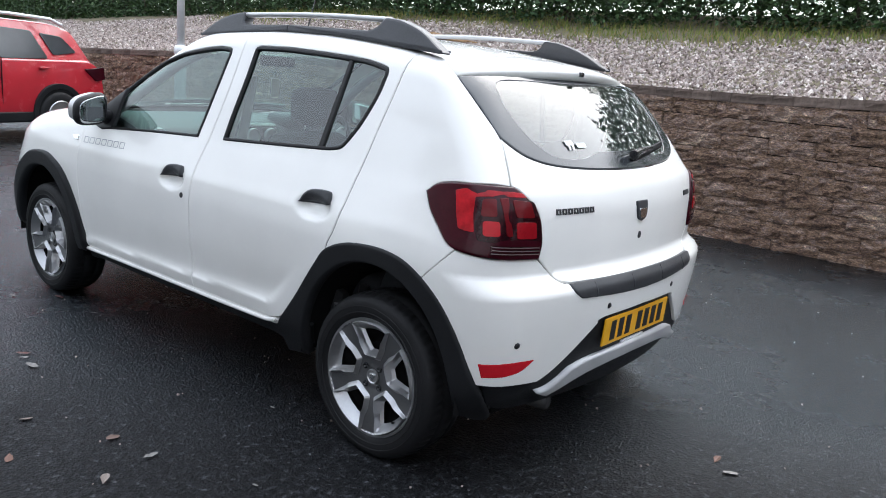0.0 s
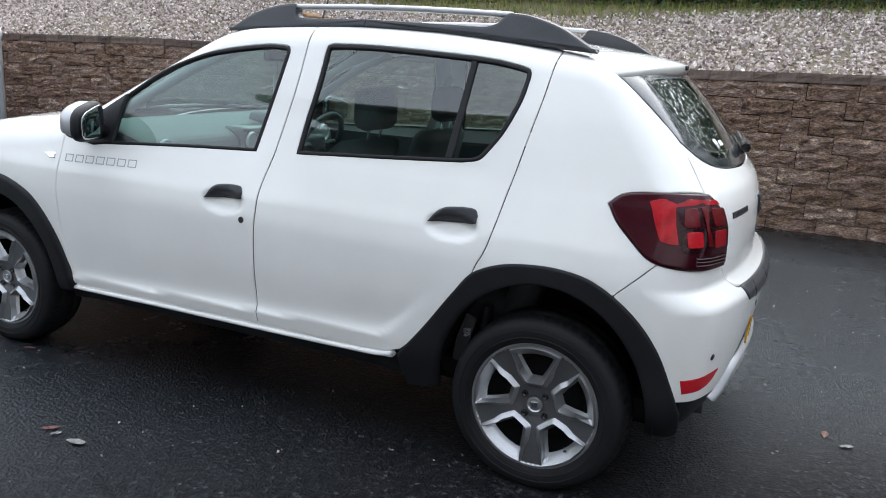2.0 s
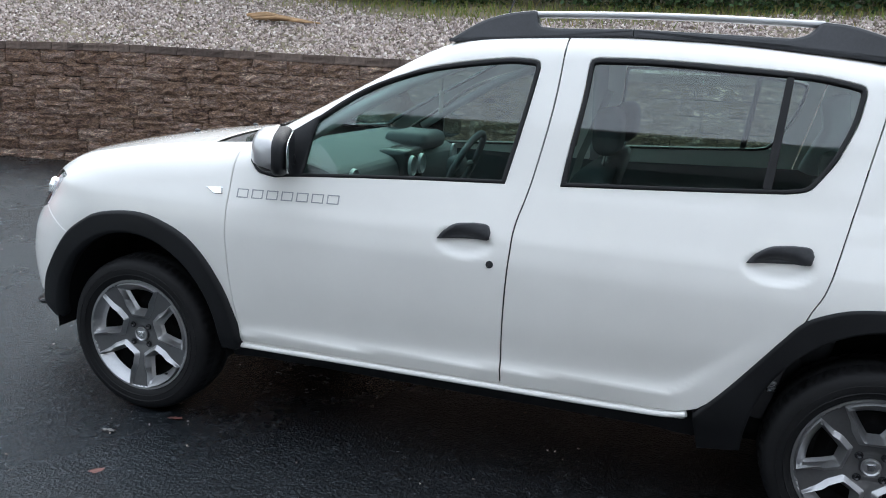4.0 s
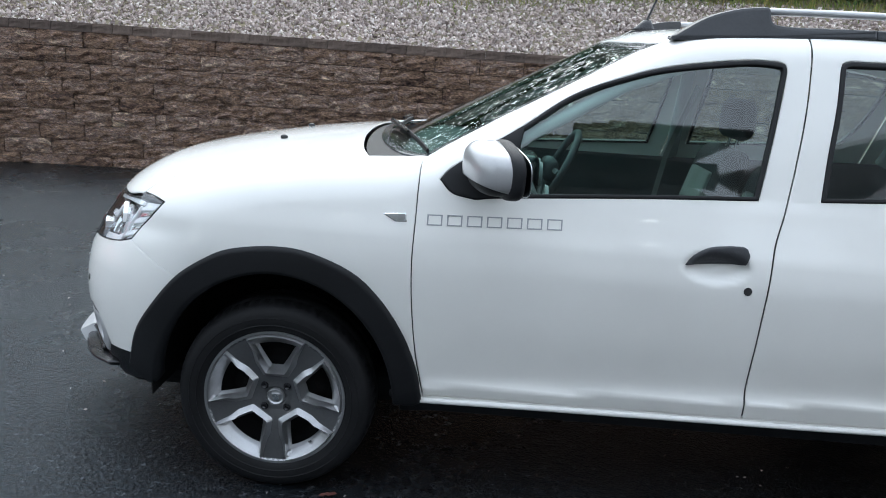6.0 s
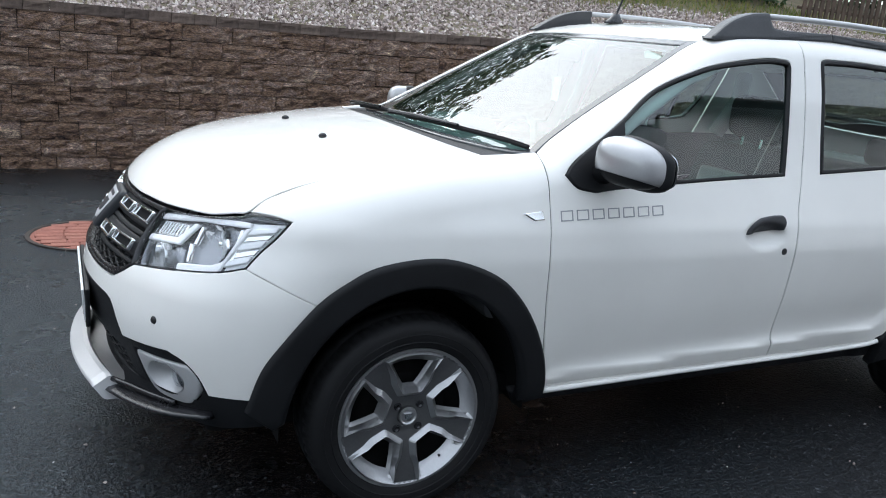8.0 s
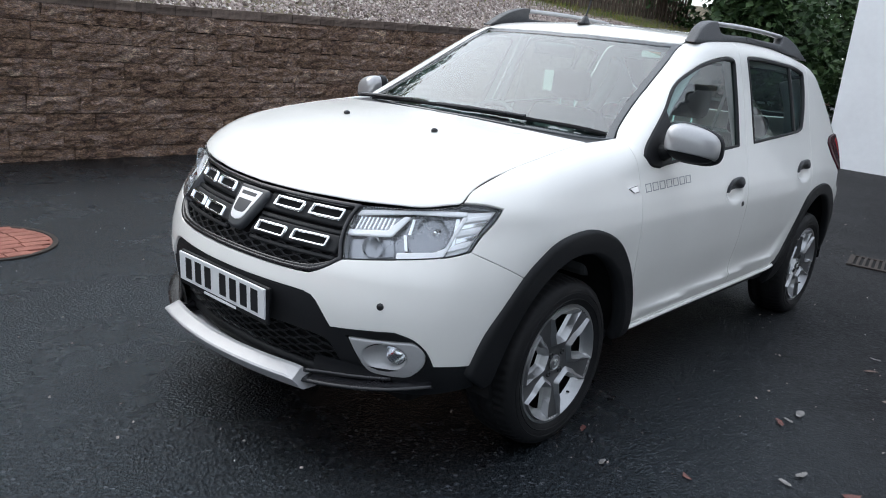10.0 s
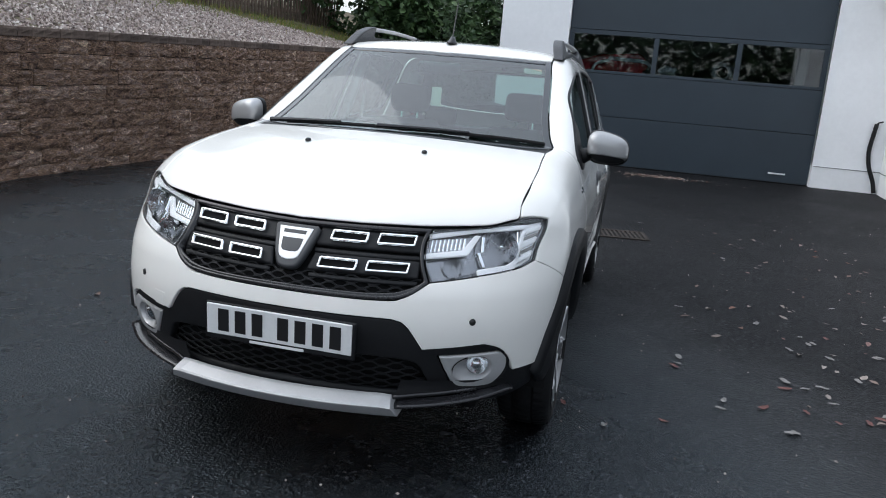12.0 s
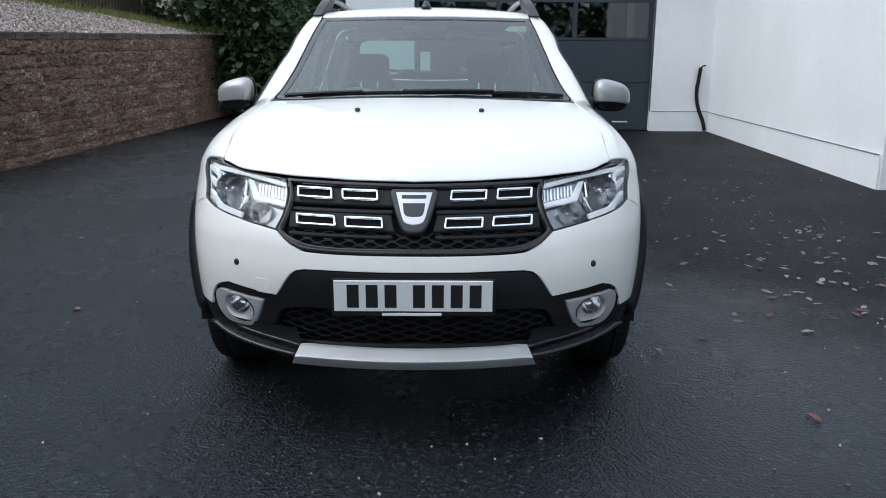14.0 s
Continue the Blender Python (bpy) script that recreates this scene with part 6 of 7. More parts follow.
ring = np.array([chart_of("R", B(0, 0.858))[0] + (0.012 * math.cos(a), 0.014 * math.sin(a)) for a in np.linspace(0, 2 * math.pi, 15)[:-1]])
panel("tailgate_lock", "R", ring, STEEL, gate, off=0.003, thick=0.005, bevel=0.002, gap=0, loops=True)
for k, (y0, y1, z0) in enumerate(((0.30, 0.345, 1.185), (0.305, 0.315, 1.172), (0.325, 0.335, 1.172), (0.23, 0.285, 1.178))):
    pts = [on_skin(lay("B", -y, z)[0], 0.0015)[0] for y, z in ((y0, z0), (y1, z0), (y1, z0 + 0.016), (y0, z0 + 0.016))]
    link_mesh("window_sticker", pts, [(0, 1, 2, 3)], PLATE_WHITE, gate, "white sticker")

# rear lamps
lamp_segs = [tail_front[::-1], [S(1.735, 1.062), B(0.672, 1.055)] + lamp_side[1:], [B(0.594, 0.822), B(0.715, 0.826), B(0.785, 0.834), S(1.64, 0.849)], tail_under[::-1]]
for flip in (False, True):
    loop = flat_loop("R", lamp_segs, 0.015)
    lamp = panel("tail_lamp", "R", loop, DARK_RED, car, off=0.012, thick=0.03, bevel=0.008, gap=0.002, step=0.02, mirror=flip, loops=True, label="dark red tail lamp with brighter cells")

    def cell(name, pts, m_, off=0.0135, r=0.008):
        q = [tuple(chart_of("R", B(*v) if v[0] < 0.8 else S(*v))[0]) for v in pts]
        panel(name, "R", np.array(rounded(q, r, 4)), m_, lamp, off=off, thick=0.004, bevel=0.0012, gap=0, step=0.02, mirror=flip, loops=True)

    cell("lamp_band", [(1.588, 1.030), (1.62, 1.041), (1.70, 1.044), (0.70, 1.043), (0.668, 1.04), (0.655, 1.026), (0.70, 1.028), (1.70, 1.025), (1.663, 1.02), (1.672, 0.97), (1.687, 0.912), (1.66, 0.913), (1.636, 0.918), (1.615, 0.965), (1.598, 1.01)], LIT_RED, r=0.004)
    cell("lamp_frame", [(1.672, 1.016), (0.735, 1.022), (0.63, 1.016), (0.605, 0.95), (0.596, 0.888), (0.775, 0.886), (1.70, 0.888), (1.682, 0.94)], LAMP_DARK, 0.0125, r=0.01)
    for pts, m_ in (([(1.685, 1.016), (0.742, 1.02), (0.752, 0.966), (1.695, 0.964)], RED_LENS), ([(0.706, 1.02), (0.645, 1.014), (0.632, 0.964), (0.702, 0.966)], RED_LENS), ([(1.703, 0.951), (0.748, 0.953), (0.75, 0.906), (1.712, 0.904)], BRIGHT_RED), ([(0.702, 0.953), (0.628, 0.951), (0.622, 0.897), (0.70, 0.899)], MID_RED)):
        cell("lamp_cell", pts, m_, 0.0155)
    cell("lamp_strip", [(0.735, 1.022), (0.715, 1.024), (0.714, 0.908), (0.732, 0.908)], RED_LENS, 0.0165, r=0.002)
    for k in range(3):
        z0 = 0.846 + 0.0105 * k
        cell("lamp_strip", [(y, z0 + 0.006 * (y - 0.61) / 0.165 + d) for d, ys in ((-0.003, (0.606, 0.64, 0.675, 0.71, 0.745, 0.775)), (0.003, (0.775, 0.745, 0.71, 0.675, 0.64, 0.606))) for y in ys], CLEAR_STRIP, 0.015, r=0.0)

# bumper, tread strip, insert, reflectors, plate, skid
bump_r = [[B(0.0, 0.732), B(0.2, 0.732), B(0.44, 0.735), B(0.487, 0.739), B(0.525, 0.754), B(0.594, 0.819)], [B(0.594, 0.819), B(0.715, 0.823), B(0.785, 0.831), S(1.64, 0.846)], bumper_seam_r, [S(1.498, 0.709), S(1.57, 0.65), S(1.65, 0.55), S(1.70, 0.456), S(1.725, 0.405)], [S(1.725, 0.405), B(0.67, 0.392), B(0.565, 0.388)], [B(0.565, 0.388), B(0.487, 0.433), B(0.307, 0.572)], [B(0.307, 0.572), B(0.28, 0.588), B(0.0, 0.596)]]
rear_bumper = panel("rear_bumper", "R", bump_r, PAINT, car, sym=True, step=0.02, gap=0.001, thick=0.02, bevel=0.003)
strip_segs = [[B(0.0, 0.738), B(0.25, 0.738), B(0.46, 0.740)], [B(0.46, 0.740), B(0.485, 0.735), B(0.462, 0.70), B(0.435, 0.684)], [B(0.435, 0.684), B(0.2, 0.672), B(0.0, 0.668)]]
tread = panel("bumper_tread", "R", strip_segs, TREAD, rear_bumper, sym=True, off=0.006, thick=0.02, bevel=0.005, gap=0, step=0.02, label="black bumper tread strip")
for y in (-0.36, -0.12, 0.12, 0.36):
    p = np.array([lay("B", y, z)[0] for z in (0.682, 0.705, 0.73)])
    part("tread_rib", tube_bm(on_skin(p, 0.004), 0.004, 6), TREAD, tread)
ins_r = [[B(0.0, 0.594), B(0.28, 0.586), B(0.307, 0.570), B(0.487, 0.431), B(0.565, 0.386)], [B(0.565, 0.386), B(0.67, 0.390), S(1.757, 0.402)], [S(1.757, 0.402), S(1.75, 0.30)], [S(1.75, 0.30), B(0.6, 0.27), B(0.3, 0.27), B(0.0, 0.27)]]
panel("bumper_insert", "R", ins_r, CLADDING, car, sym=True, off=-0.012, step=0.025, gap=0, thick=0.03, bevel=0.005, label="black plastic bumper insert")
skid = flat_loop("R", [[B(0.0, 0.446), B(0.3, 0.435), B(0.41, 0.415)], [B(0.41, 0.415), B(0.50, 0.358), B(0.56, 0.348)], [B(0.56, 0.348), B(0.50, 0.322)], [B(0.50, 0.322), B(0.352, 0.369), B(0.2, 0.39), B(0.0, 0.398)]], 0.02, True)
panel("skid_plate", "R", skid, SILVER_PLASTIC, car, off=0.014, thick=0.03, bevel=0.006, gap=0, loops=True, label="brushed silver skid plate")
refl = [[S(1.749, 0.483), B(0.70, 0.484), B(0.61, 0.483)], [B(0.61, 0.483), B(0.64, 0.455), B(0.67, 0.441)], [B(0.67, 0.441), B(0.72, 0.434), S(1.757, 0.434)], [S(1.757, 0.434), S(1.749, 0.483)]]
both("rear_reflector", "R", refl, BRIGHT_RED, rear_bumper, off=0.003, thick=0.008, bevel=0.003, gap=0, step=0.02, label="red reflector")
rear_plate = plate("number_plate", (1.908, 0, 0.523), 0.520, 0.107, PLATE_YELLOW, CHARS, 3, car, 1)
part("plate_caption", box_bm((1.896, -0.09, 0.448), (1.903, 0.09, 0.457), 0.001), PLATE_WHITE, rear_plate)
for y, z in ((0.697, 0.546), (0.262, 0.632)):
    for s in (-1, 1):
        q = B(y, z)
        bm = lathe_bm([(0.0, 0.003), (0.009, 0.003), (0.0115, 0.0), (0.0115, -0.01)], 16, "z")
        bm.transform(Matrix.Translation(Vector(q)) @ Vector(normals(q[None])[0]).to_track_quat("Z", "Y").to_matrix().to_4x4())
        if s > 0:
            for v in bm.verts:
                v.co.y = -v.co.y
        part("parking_sensor", bm, INK, rear_bumper, "", True)
part("exhaust_pipe", tube_bm([(1.2, -0.42, 0.25), (1.6, -0.42, 0.24), (1.80, -0.42, 0.262)], [0.028, 0.028, 0.03], 14), STEEL, car, "dark steel exhaust pipe", True)

# underside
bm = box_bm((-1.85, -0.62, 0.22), (1.7, 0.62, 0.31), 0.03)
part("underbody", bm, MATT_BLACK, car)

# ---- wheels ----
R_TYRE, R_TRIM = 0.312, 0.223


def wheel_parts(parent):
    """One wheel at the origin, its outer face towards -y."""
    # tyre: turned, with shoulder blocks
    prof = [(0.205, -0.07), (0.222, -0.094), (0.232, -0.101), (0.25, -0.106), (0.272, -0.106), (0.29, -0.100), (0.3025, -0.088), (0.309, -0.07), (0.312, -0.045), (0.311, -0.043), (0.303, -0.040), (0.303, -0.033), (0.312, -0.030), (0.3125, 0.0), (0.312, 0.03), (0.303, 0.033), (0.303, 0.04), (0.312, 0.045), (0.309, 0.07), (0.30, 0.09), (0.27, 0.104), (0.21, 0.08)]
    seg = 240
    verts, faces = [], []
    for k in range(seg):
        a = 2 * math.pi * k / seg
        for i, (r, y) in enumerate(prof):
            cut = 0.0
            if 6 < i < 9 or 17 < i < 20:
                cut = 0.0065 if k % 4 == 0 else 0.0
            if 12 <= i <= 14:
                cut = 0.005 if (k + i) % 6 == 0 else 0.0
            rr = r - cut
            verts.append((rr * math.cos(a), y, rr * math.sin(a)))
    m = len(prof)
    for k in range(seg):
        for i in range(m - 1):
            faces.append((k * m + i, k * m + i + 1, ((k + 1) % seg) * m + i + 1, ((k + 1) % seg) * m + i))
    tyre = link_mesh("tyre", verts, faces, RUBBER, parent, "black road tyre", True)
    for r, h in ((0.268, 0.0012), (0.245, 0.0012)):
        part("tyre_rib", lathe_bm([(r - 0.002, -0.1055), (r, -0.1055 - h - 0.001), (r + 0.002, -0.1055)], 72), RUBBER, tyre)
    # trim: a dished disc with five windows between broad grooved spokes
    hub, out = 0.075, 0.205
    def point(r, deg):
        return (r * math.sin(radians(deg)), r * math.cos(radians(deg)))
    lips, holes, crests = [], [], []
    for k in range(5):
        c = radians(72 * k + 180 + 36)

        def turned(raw):
            return np.array([(a * math.cos(c) + d * math.sin(c), d * math.cos(c) - a * math.sin(c)) for a, d in raw])

        def window(inner, corner, corners):
            """An outline from its inner points to an outer arc about the hub."""
            far, half = math.hypot(*corner), math.atan2(*corner)
            arc_ = [(far * math.sin(g), far * math.cos(g)) for g in np.linspace(half, -half, 12)]
            left = [(-x, d) for x, d in inner[::-1]]
            return turned(rounded(inner + arc_ + left, corners + [0.002] * 12 + corners[::-1], 4))

        lips.append(window([(0.029, 0.081), (0.05, 0.118), (0.055, 0.14)], (0.0868, 0.1892), [0.006, 0.004, 0.004]))
        holes.append(window([(0.022, 0.092), (0.041, 0.122)], (0.0685, 0.1725), [0.006, 0.01]))
        crests.append(window([(0.039, 0.068), (0.064, 0.111), (0.071, 0.142)], (0.0925, 0.1905), [0.006, 0.004, 0.004]))
    rim = np.array([point(R_TRIM, g) for g in np.arange(0, 360, 4.5)])
    edge_ring = np.array([point(0.2148, g) for g in np.arange(0, 360, 4.5)])

    def reach(p, loop):
        """Distance of places from a closed outline."""
        best = np.full(len(p), 9.0)
        for u, w in zip(loop, np.roll(loop, -1, 0)):
            d = w - u
            f = np.clip(((p - u) @ d) / max(d @ d, 1e-12), 0, 1)
            best = np.minimum(best, np.linalg.norm(p - u - f[:, None] * d, axis=1))
        return best

    def depth(p):
        r = np.hypot(p[:, 0], p[:, 1])
        y = -0.074 - 0.020 * np.clip((r - 0.05) / 0.17, 0, 1) ** 0.8
        for lip, gap, crest in zip(lips, holes, crests):
            in_lip, in_crest = within(p, lip), within(p, crest)
            a, g, c = reach(p, lip), reach(p, gap), reach(p, crest)
            y = y - np.where(in_lip | (a < 1e-5), 0.014 - 0.026 * a / np.maximum(a + g, 1e-6), np.where(in_crest, 0.014 * c / np.maximum(a + c, 1e-6), 0))
        return y + 0.003 * np.clip((0.034 - r) / 0.004, 0, 1) - 0.004 * np.clip((r - 0.2125) / 0.002, 0, 1)

    pts, edges, n = [], [], 0
    for loop in [rim, edge_ring] + holes + lips + crests:
        pts.append(loop)
        edges += [(n + i, n + (i + 1) % len(loop)) for i in range(len(loop))]
        n += len(loop)
    gx, gy = np.meshgrid(np.arange(-0.222, 0.222, 0.0065), np.arange(-0.222, 0.222, 0.0065))
    g = np.stack([gx.ravel(), gy.ravel()], 1)
    ok = within(g, rim * 0.985)
    for h in holes:
        ok &= ~within(g, inset(h, -0.003))
    for h in lips + crests + [edge_ring]:
        ok &= reach(g, h) > 0.003
    got = delaunay_2d_cdt([Vector(p) for p in np.vstack(pts + [g[ok]])], edges, [], 0, 1e-7)
    uv = np.array([tuple(v) for v in got[0]])
    tri = np.array([tuple(f)[:3] for f in got[2]])
    mid = uv[tri].mean(1)
    ok = within(mid, rim)
    for h in holes:
        ok &= ~within(mid, h)
    verts = [(p[0], y, p[1]) for p, y in zip(uv, depth(uv))]
    faces = []
    for f in tri[ok]:
        a, b, c = (Vector(verts[i]) for i in f)
        faces.append(tuple(f) if (b - a).cross(c - a).y < 0 else tuple(f[::-1]))
    for loop, way in [(rim, -1)] + [(h, 1) for h in holes]:
        s = len(verts)
        y0 = depth(loop)
        deep = inset(loop, 0.008 * way) if way > 0 else loop
        verts += [(p[0], y, p[1]) for p, y in zip(loop, y0)] + [(p[0], (y + 0.012 if way > 0 else y + 0.02), p[1]) for p, y in zip(deep, y0)]
        m2 = len(loop)
        for i in range(m2):
            j = (i + 1) % m2
            faces.append((s + i, s + j, s + m2 + j, s + m2 + i))
    trim = link_mesh("wheel_trim", verts, faces, TRIM_SILVER, parent, "silver five-spoke wheel trim, its spoke faces coloured darker as if shaded")
    # spoke faces outside the bright facets get the shaded silver
    trim.data.materials.append(TRIM_SHADED)
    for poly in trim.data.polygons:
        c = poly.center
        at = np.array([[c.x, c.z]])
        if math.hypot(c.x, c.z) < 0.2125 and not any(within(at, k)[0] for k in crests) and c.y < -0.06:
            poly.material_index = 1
    part("wheel_disc", lathe_bm([(0.0, -0.03), (0.12, -0.03), (0.15, -0.01), (0.198, -0.03), (0.205, -0.075), (0.215, -0.085)], 40), MATT_BLACK, parent, "dark steel wheel")
    for k in range(4):
        x, z = 0.05 * math.cos(radians(45 + 90 * k)), 0.05 * math.sin(radians(45 + 90 * k))
        bm = lathe_bm([(0.0, -0.076), (0.0055, -0.082), (0.0075, -0.084), (0.0105, -0.0835), (0.0125, -0.079)], 12, at=(x, 0, z))
        part("wheel_bolt", bm, GLOSS_BLACK, trim)
    bm = lathe_bm([(0.0, -0.078), (0.021, -0.079), (0.025, -0.0825), (0.0275, -0.082), (0.029, -0.076)], 28)
    cap = part("centre_cap", bm, TRIM_SILVER, trim)
    part("cap_emblem", slab_bm([(-0.013, 0.010), (0.013, 0.010), (0.008, -0.010), (-0.008, -0.010)], "y", -0.083, -0.078, 0.001), CHROME, cap)
    part("valve", tube_bm([(0.118, -0.07, -0.15), (0.112, -0.088, -0.143)], 0.004, 8), GLOSS_BLACK, trim)


first = new("wheel")
first.parent = car
tagged(first, "black tyre on a silver five-spoke trim")
wheel_parts(first)
first.location = (-1.2945, -0.738, R_TYRE - 0.006)
spin = {(1, -1): -3, (-1, 1): 40, (1, 1): 75}
for (sx, sy), g in spin.items():
    twin = copy_thing(first, Matrix.Translation((1.2945 * sx, 0.738 * sy, R_TYRE - 0.006 - (0.009 if sx > 0 else 0.0))) @ Matrix.Rotation(0 if sy < 0 else math.pi, 4, "Z") @ Matrix.Rotation(radians(g), 4, "Y"))
    twin.parent = car
# suspension glimpsed behind the rear wheel
part("wheel_guard", slab_bm(rounded([(0.945, 0.36), (0.985, 0.355), (1.005, 0.43), (1.03, 0.53), (0.99, 0.545), (0.955, 0.44)], 0.012), "y", -0.735, -0.70, 0.004), STEEL, car)
part("bracket", box_bm((0.985, -0.742, 0.455), (1.012, -0.73, 0.49), 0.003), LAMP_GREY, car)
part("suspension_arm", tube_bm([(0.93, -0.60, 0.34), (1.02, -0.62, 0.46), (1.03, -0.62, 0.55)], [0.02, 0.025, 0.022], 10), STEEL, car)

# ---- door mirrors ----
for s in (-1, 1):
    def shaped(exponent, rx, ry, rz, centre, cut=()):
        bm = bmesh.new()
        bmesh.ops.create_uvsphere(bm, u_segments=32, v_segments=20, radius=1)
        for v in bm.verts:
            n = v.co.normalized()
            k = (abs(n.x) ** exponent + abs(n.y) ** exponent + abs(n.z) ** exponent) ** (-1 / exponent)
            v.co = n * k
        for place, way in cut:
            bmesh.ops.bisect_plane(bm, geom=bm.verts[:] + bm.edges[:] + bm.faces[:], plane_co=place, plane_no=way, clear_outer=True)
            bmesh.ops.holes_fill(bm, edges=bm.edges)
        for v in bm.verts:
            u = v.co.y
            v.co = (centre[0] + rx * v.co.x * (1 - 0.12 * u) + 0.03 * u, s * (centre[1] + ry * u), centre[2] + rz * v.co.z * (1 - 0.13 * u) - 0.012 * u)
        if s < 0:
            bmesh.ops.reverse_faces(bm, faces=bm.faces)
        return bm

    cap = part("door_mirror", shaped(2.9, 0.072, 0.092, 0.070, (-0.672, 0.908, 1.086), (((0, 0, -0.62), (-0.25, 0, -1)), ((0.55, 0, 0), (1, 0, 0.3)))), MIRROR_SILVER, car, "silver-capped door mirror", True)
    part("mirror_base", shaped(2.7, 0.066, 0.087, 0.066, (-0.668, 0.907, 1.082)), CLADDING, cap, "", True)
    part("mirror_rim", shaped(3.2, 0.034, 0.096, 0.075, (-0.634, 0.908, 1.083)), CLADDING, cap, "", True)
    part("mirror_pane", shaped(4.0, 0.004, 0.082, 0.060, (-0.6005, 0.908, 1.082)), MIRROR_GLASS, cap, "", True)
    part("mirror_stalk", tube_bm([(-0.69, s * 0.775, 1.035), (-0.672, s * 0.82, 1.052), (-0.66, s * 0.85, 1.07)], [0.05, 0.036, 0.03], 14, flat=0.85), CLADDING, cap, "", True)

# ---- cabin ----
def seat(at, width, back_h, head=True, cushion=0.5, tone=FABRIC, mid=FABRIC_GREY):
    """A seat with its cushion, back and headrest, facing -x."""
    x, y = at
    c = part("seat", box_bm((x - cushion / 2, y - width / 2, 0.42), (x + cushion / 2, y + width / 2, 0.58), 0.05, segments=3), tone, car, "dark fabric car seat", True)
    bm = box_bm((-0.06, -width / 2, 0.0), (0.06, width / 2, back_h), 0.05, segments=3)
    for v in bm.verts:
        v.co.y *= 1 - 0.18 * max(0, v.co.z / back_h - 0.5) * 2
        v.co = (v.co.x + x + cushion / 2 + 0.27 * v.co.z, v.co.y + y, v.co.z + 0.5)
    part("seat_back", bm, tone, c, "", True)
    bm = box_bm((-0.012, -width * 0.28, 0.08), (0.012, width * 0.28, back_h - 0.1), 0.01)
    for v in bm.verts:
        v.co = (v.co.x + x + cushion / 2 - 0.062 + 0.27 * v.co.z, v.co.y + y, v.co.z + 0.5)
    part("seat_insert", bm, mid, c)
    if head:
        hx, hz = x + cushion / 2 + 0.27 * (back_h + 0.1), 0.5 + back_h + 0.12
        bm = box_bm((hx - 0.05, y - 0.125, hz - 0.085), (hx + 0.05, y + 0.125, hz + 0.085), 0.045, segments=3)
        part("headrest", bm, tone, c, "", True)
        for d in (-0.05, 0.05):
            part("headrest_post", tube_bm([(hx - 0.01, y + d, hz - 0.14), (hx, y + d, hz - 0.05)], 0.006, 6), CHROME, c)


seat((-0.05, 0.36), 0.5, 0.58)
seat((-0.05, -0.36), 0.5, 0.58)
seat((0.86, 0.0), 1.2, 0.5, head=False)
for y in (-0.38, 0.38):
    part("rear_headrest", box_bm((1.2, y - 0.12, 1.0), (1.29, y + 0.12, 1.13), 0.04, segments=3), FABRIC, car, "", True)
dash = slab_bm(rounded([(-1.02, 0.55), (-1.02, 1.03), (-0.88, 1.065), (-0.70, 1.045), (-0.52, 1.0), (-0.50, 0.9), (-0.56, 0.75), (-0.62, 0.55)], 0.05), "y", -0.72, 0.72, 0.02)
dashboard = part("dashboard", dash, DASH, car, "dark grey dashboard")
part("instrument_hood", box_bm((-0.72, 0.2, 1.0), (-0.5, 0.52, 1.085), 0.04, segments=3), DASH, dashboard, "", True)
part("centre_stack", box_bm((-0.62, -0.12, 0.62), (-0.475, 0.12, 1.035), 0.03, segments=3), GLOSS_BLACK, dashboard, "", True)
for y in (-0.06, 0.06):
    part("air_vent", lathe_bm([(0.0, -0.474), (0.034, -0.472), (0.042, -0.462), (0.046, -0.475)], 20, "x", at=(0, y, 0.965)), SILVER_PLASTIC, dashboard)
for y in (-0.62, 0.62):
    part("air_vent", lathe_bm([(0.0, -0.50), (0.034, -0.498), (0.042, -0.488), (0.046, -0.50)], 20, "x", at=(0, y, 0.965)), SILVER_PLASTIC, dashboard)
ring = []
for k in range(25):
    a = 2 * math.pi * k / 24
    ring.append((-0.36 + 0.18 * math.sin(a) * 0.42, 0.36 + 0.18 * math.cos(a), 0.93 + 0.18 * math.sin(a) * 0.9))
steer = part("steering_wheel", tube_bm(ring, 0.016, 8), DASH, car, "", True)
part("steering_boss", box_bm((-0.43, 0.28, 0.88), (-0.36, 0.44, 0.98), 0.03, segments=3), DASH, steer, "", True)
part("steering_spoke", tube_bm([(-0.37, 0.19, 0.93), (-0.38, 0.36, 0.93), (-0.37, 0.53, 0.93)], 0.014, 6), DASH, steer)
part("cabin_floor", box_bm((-1.0, -0.72, 0.30), (1.75, 0.72, 0.36)), MATT_BLACK, car)
part("parcel_shelf", box_bm((1.2, -0.6, 0.97), (1.68, 0.6, 0.99), 0.008), DASH, car)
for s in (-1, 1):
    pts = [on_skin(S(0.22, z), -0.05)[0] * (1, -s, 1) for z in (1.0, 1.2, 1.40, 1.46)]
    part("inner_pillar", tube_bm(pts, 0.045, 8, flat=0.5), LINING, car, "", True)
    pts = [on_skin(S(x, z), -0.045)[0] * (1, -s, 1) for x, z in ((-0.70, 1.10), (-0.5, 1.24), (-0.3, 1.36), (-0.1, 1.43))]
    part("inner_pillar", tube_bm(pts, 0.035, 8, flat=0.6), LINING, car, "", True)
    pts = [on_skin(S(x, z), -0.11)[0] * (1, -s, 1) for x, z in ((1.2, 1.05), (1.27, 1.25), (1.24, 1.38))]
    part("inner_pillar", tube_bm(pts, 0.075, 8, flat=0.6), LINING, car, "", True)
    pts = [(0.27, s * 0.62, 1.32), (0.16, s * 0.60, 1.0), (0.1, s * 0.55, 0.7)]
    part("seat_belt", tube_bm(pts, 0.022, 6, flat=0.12), FABRIC_GREY, car)
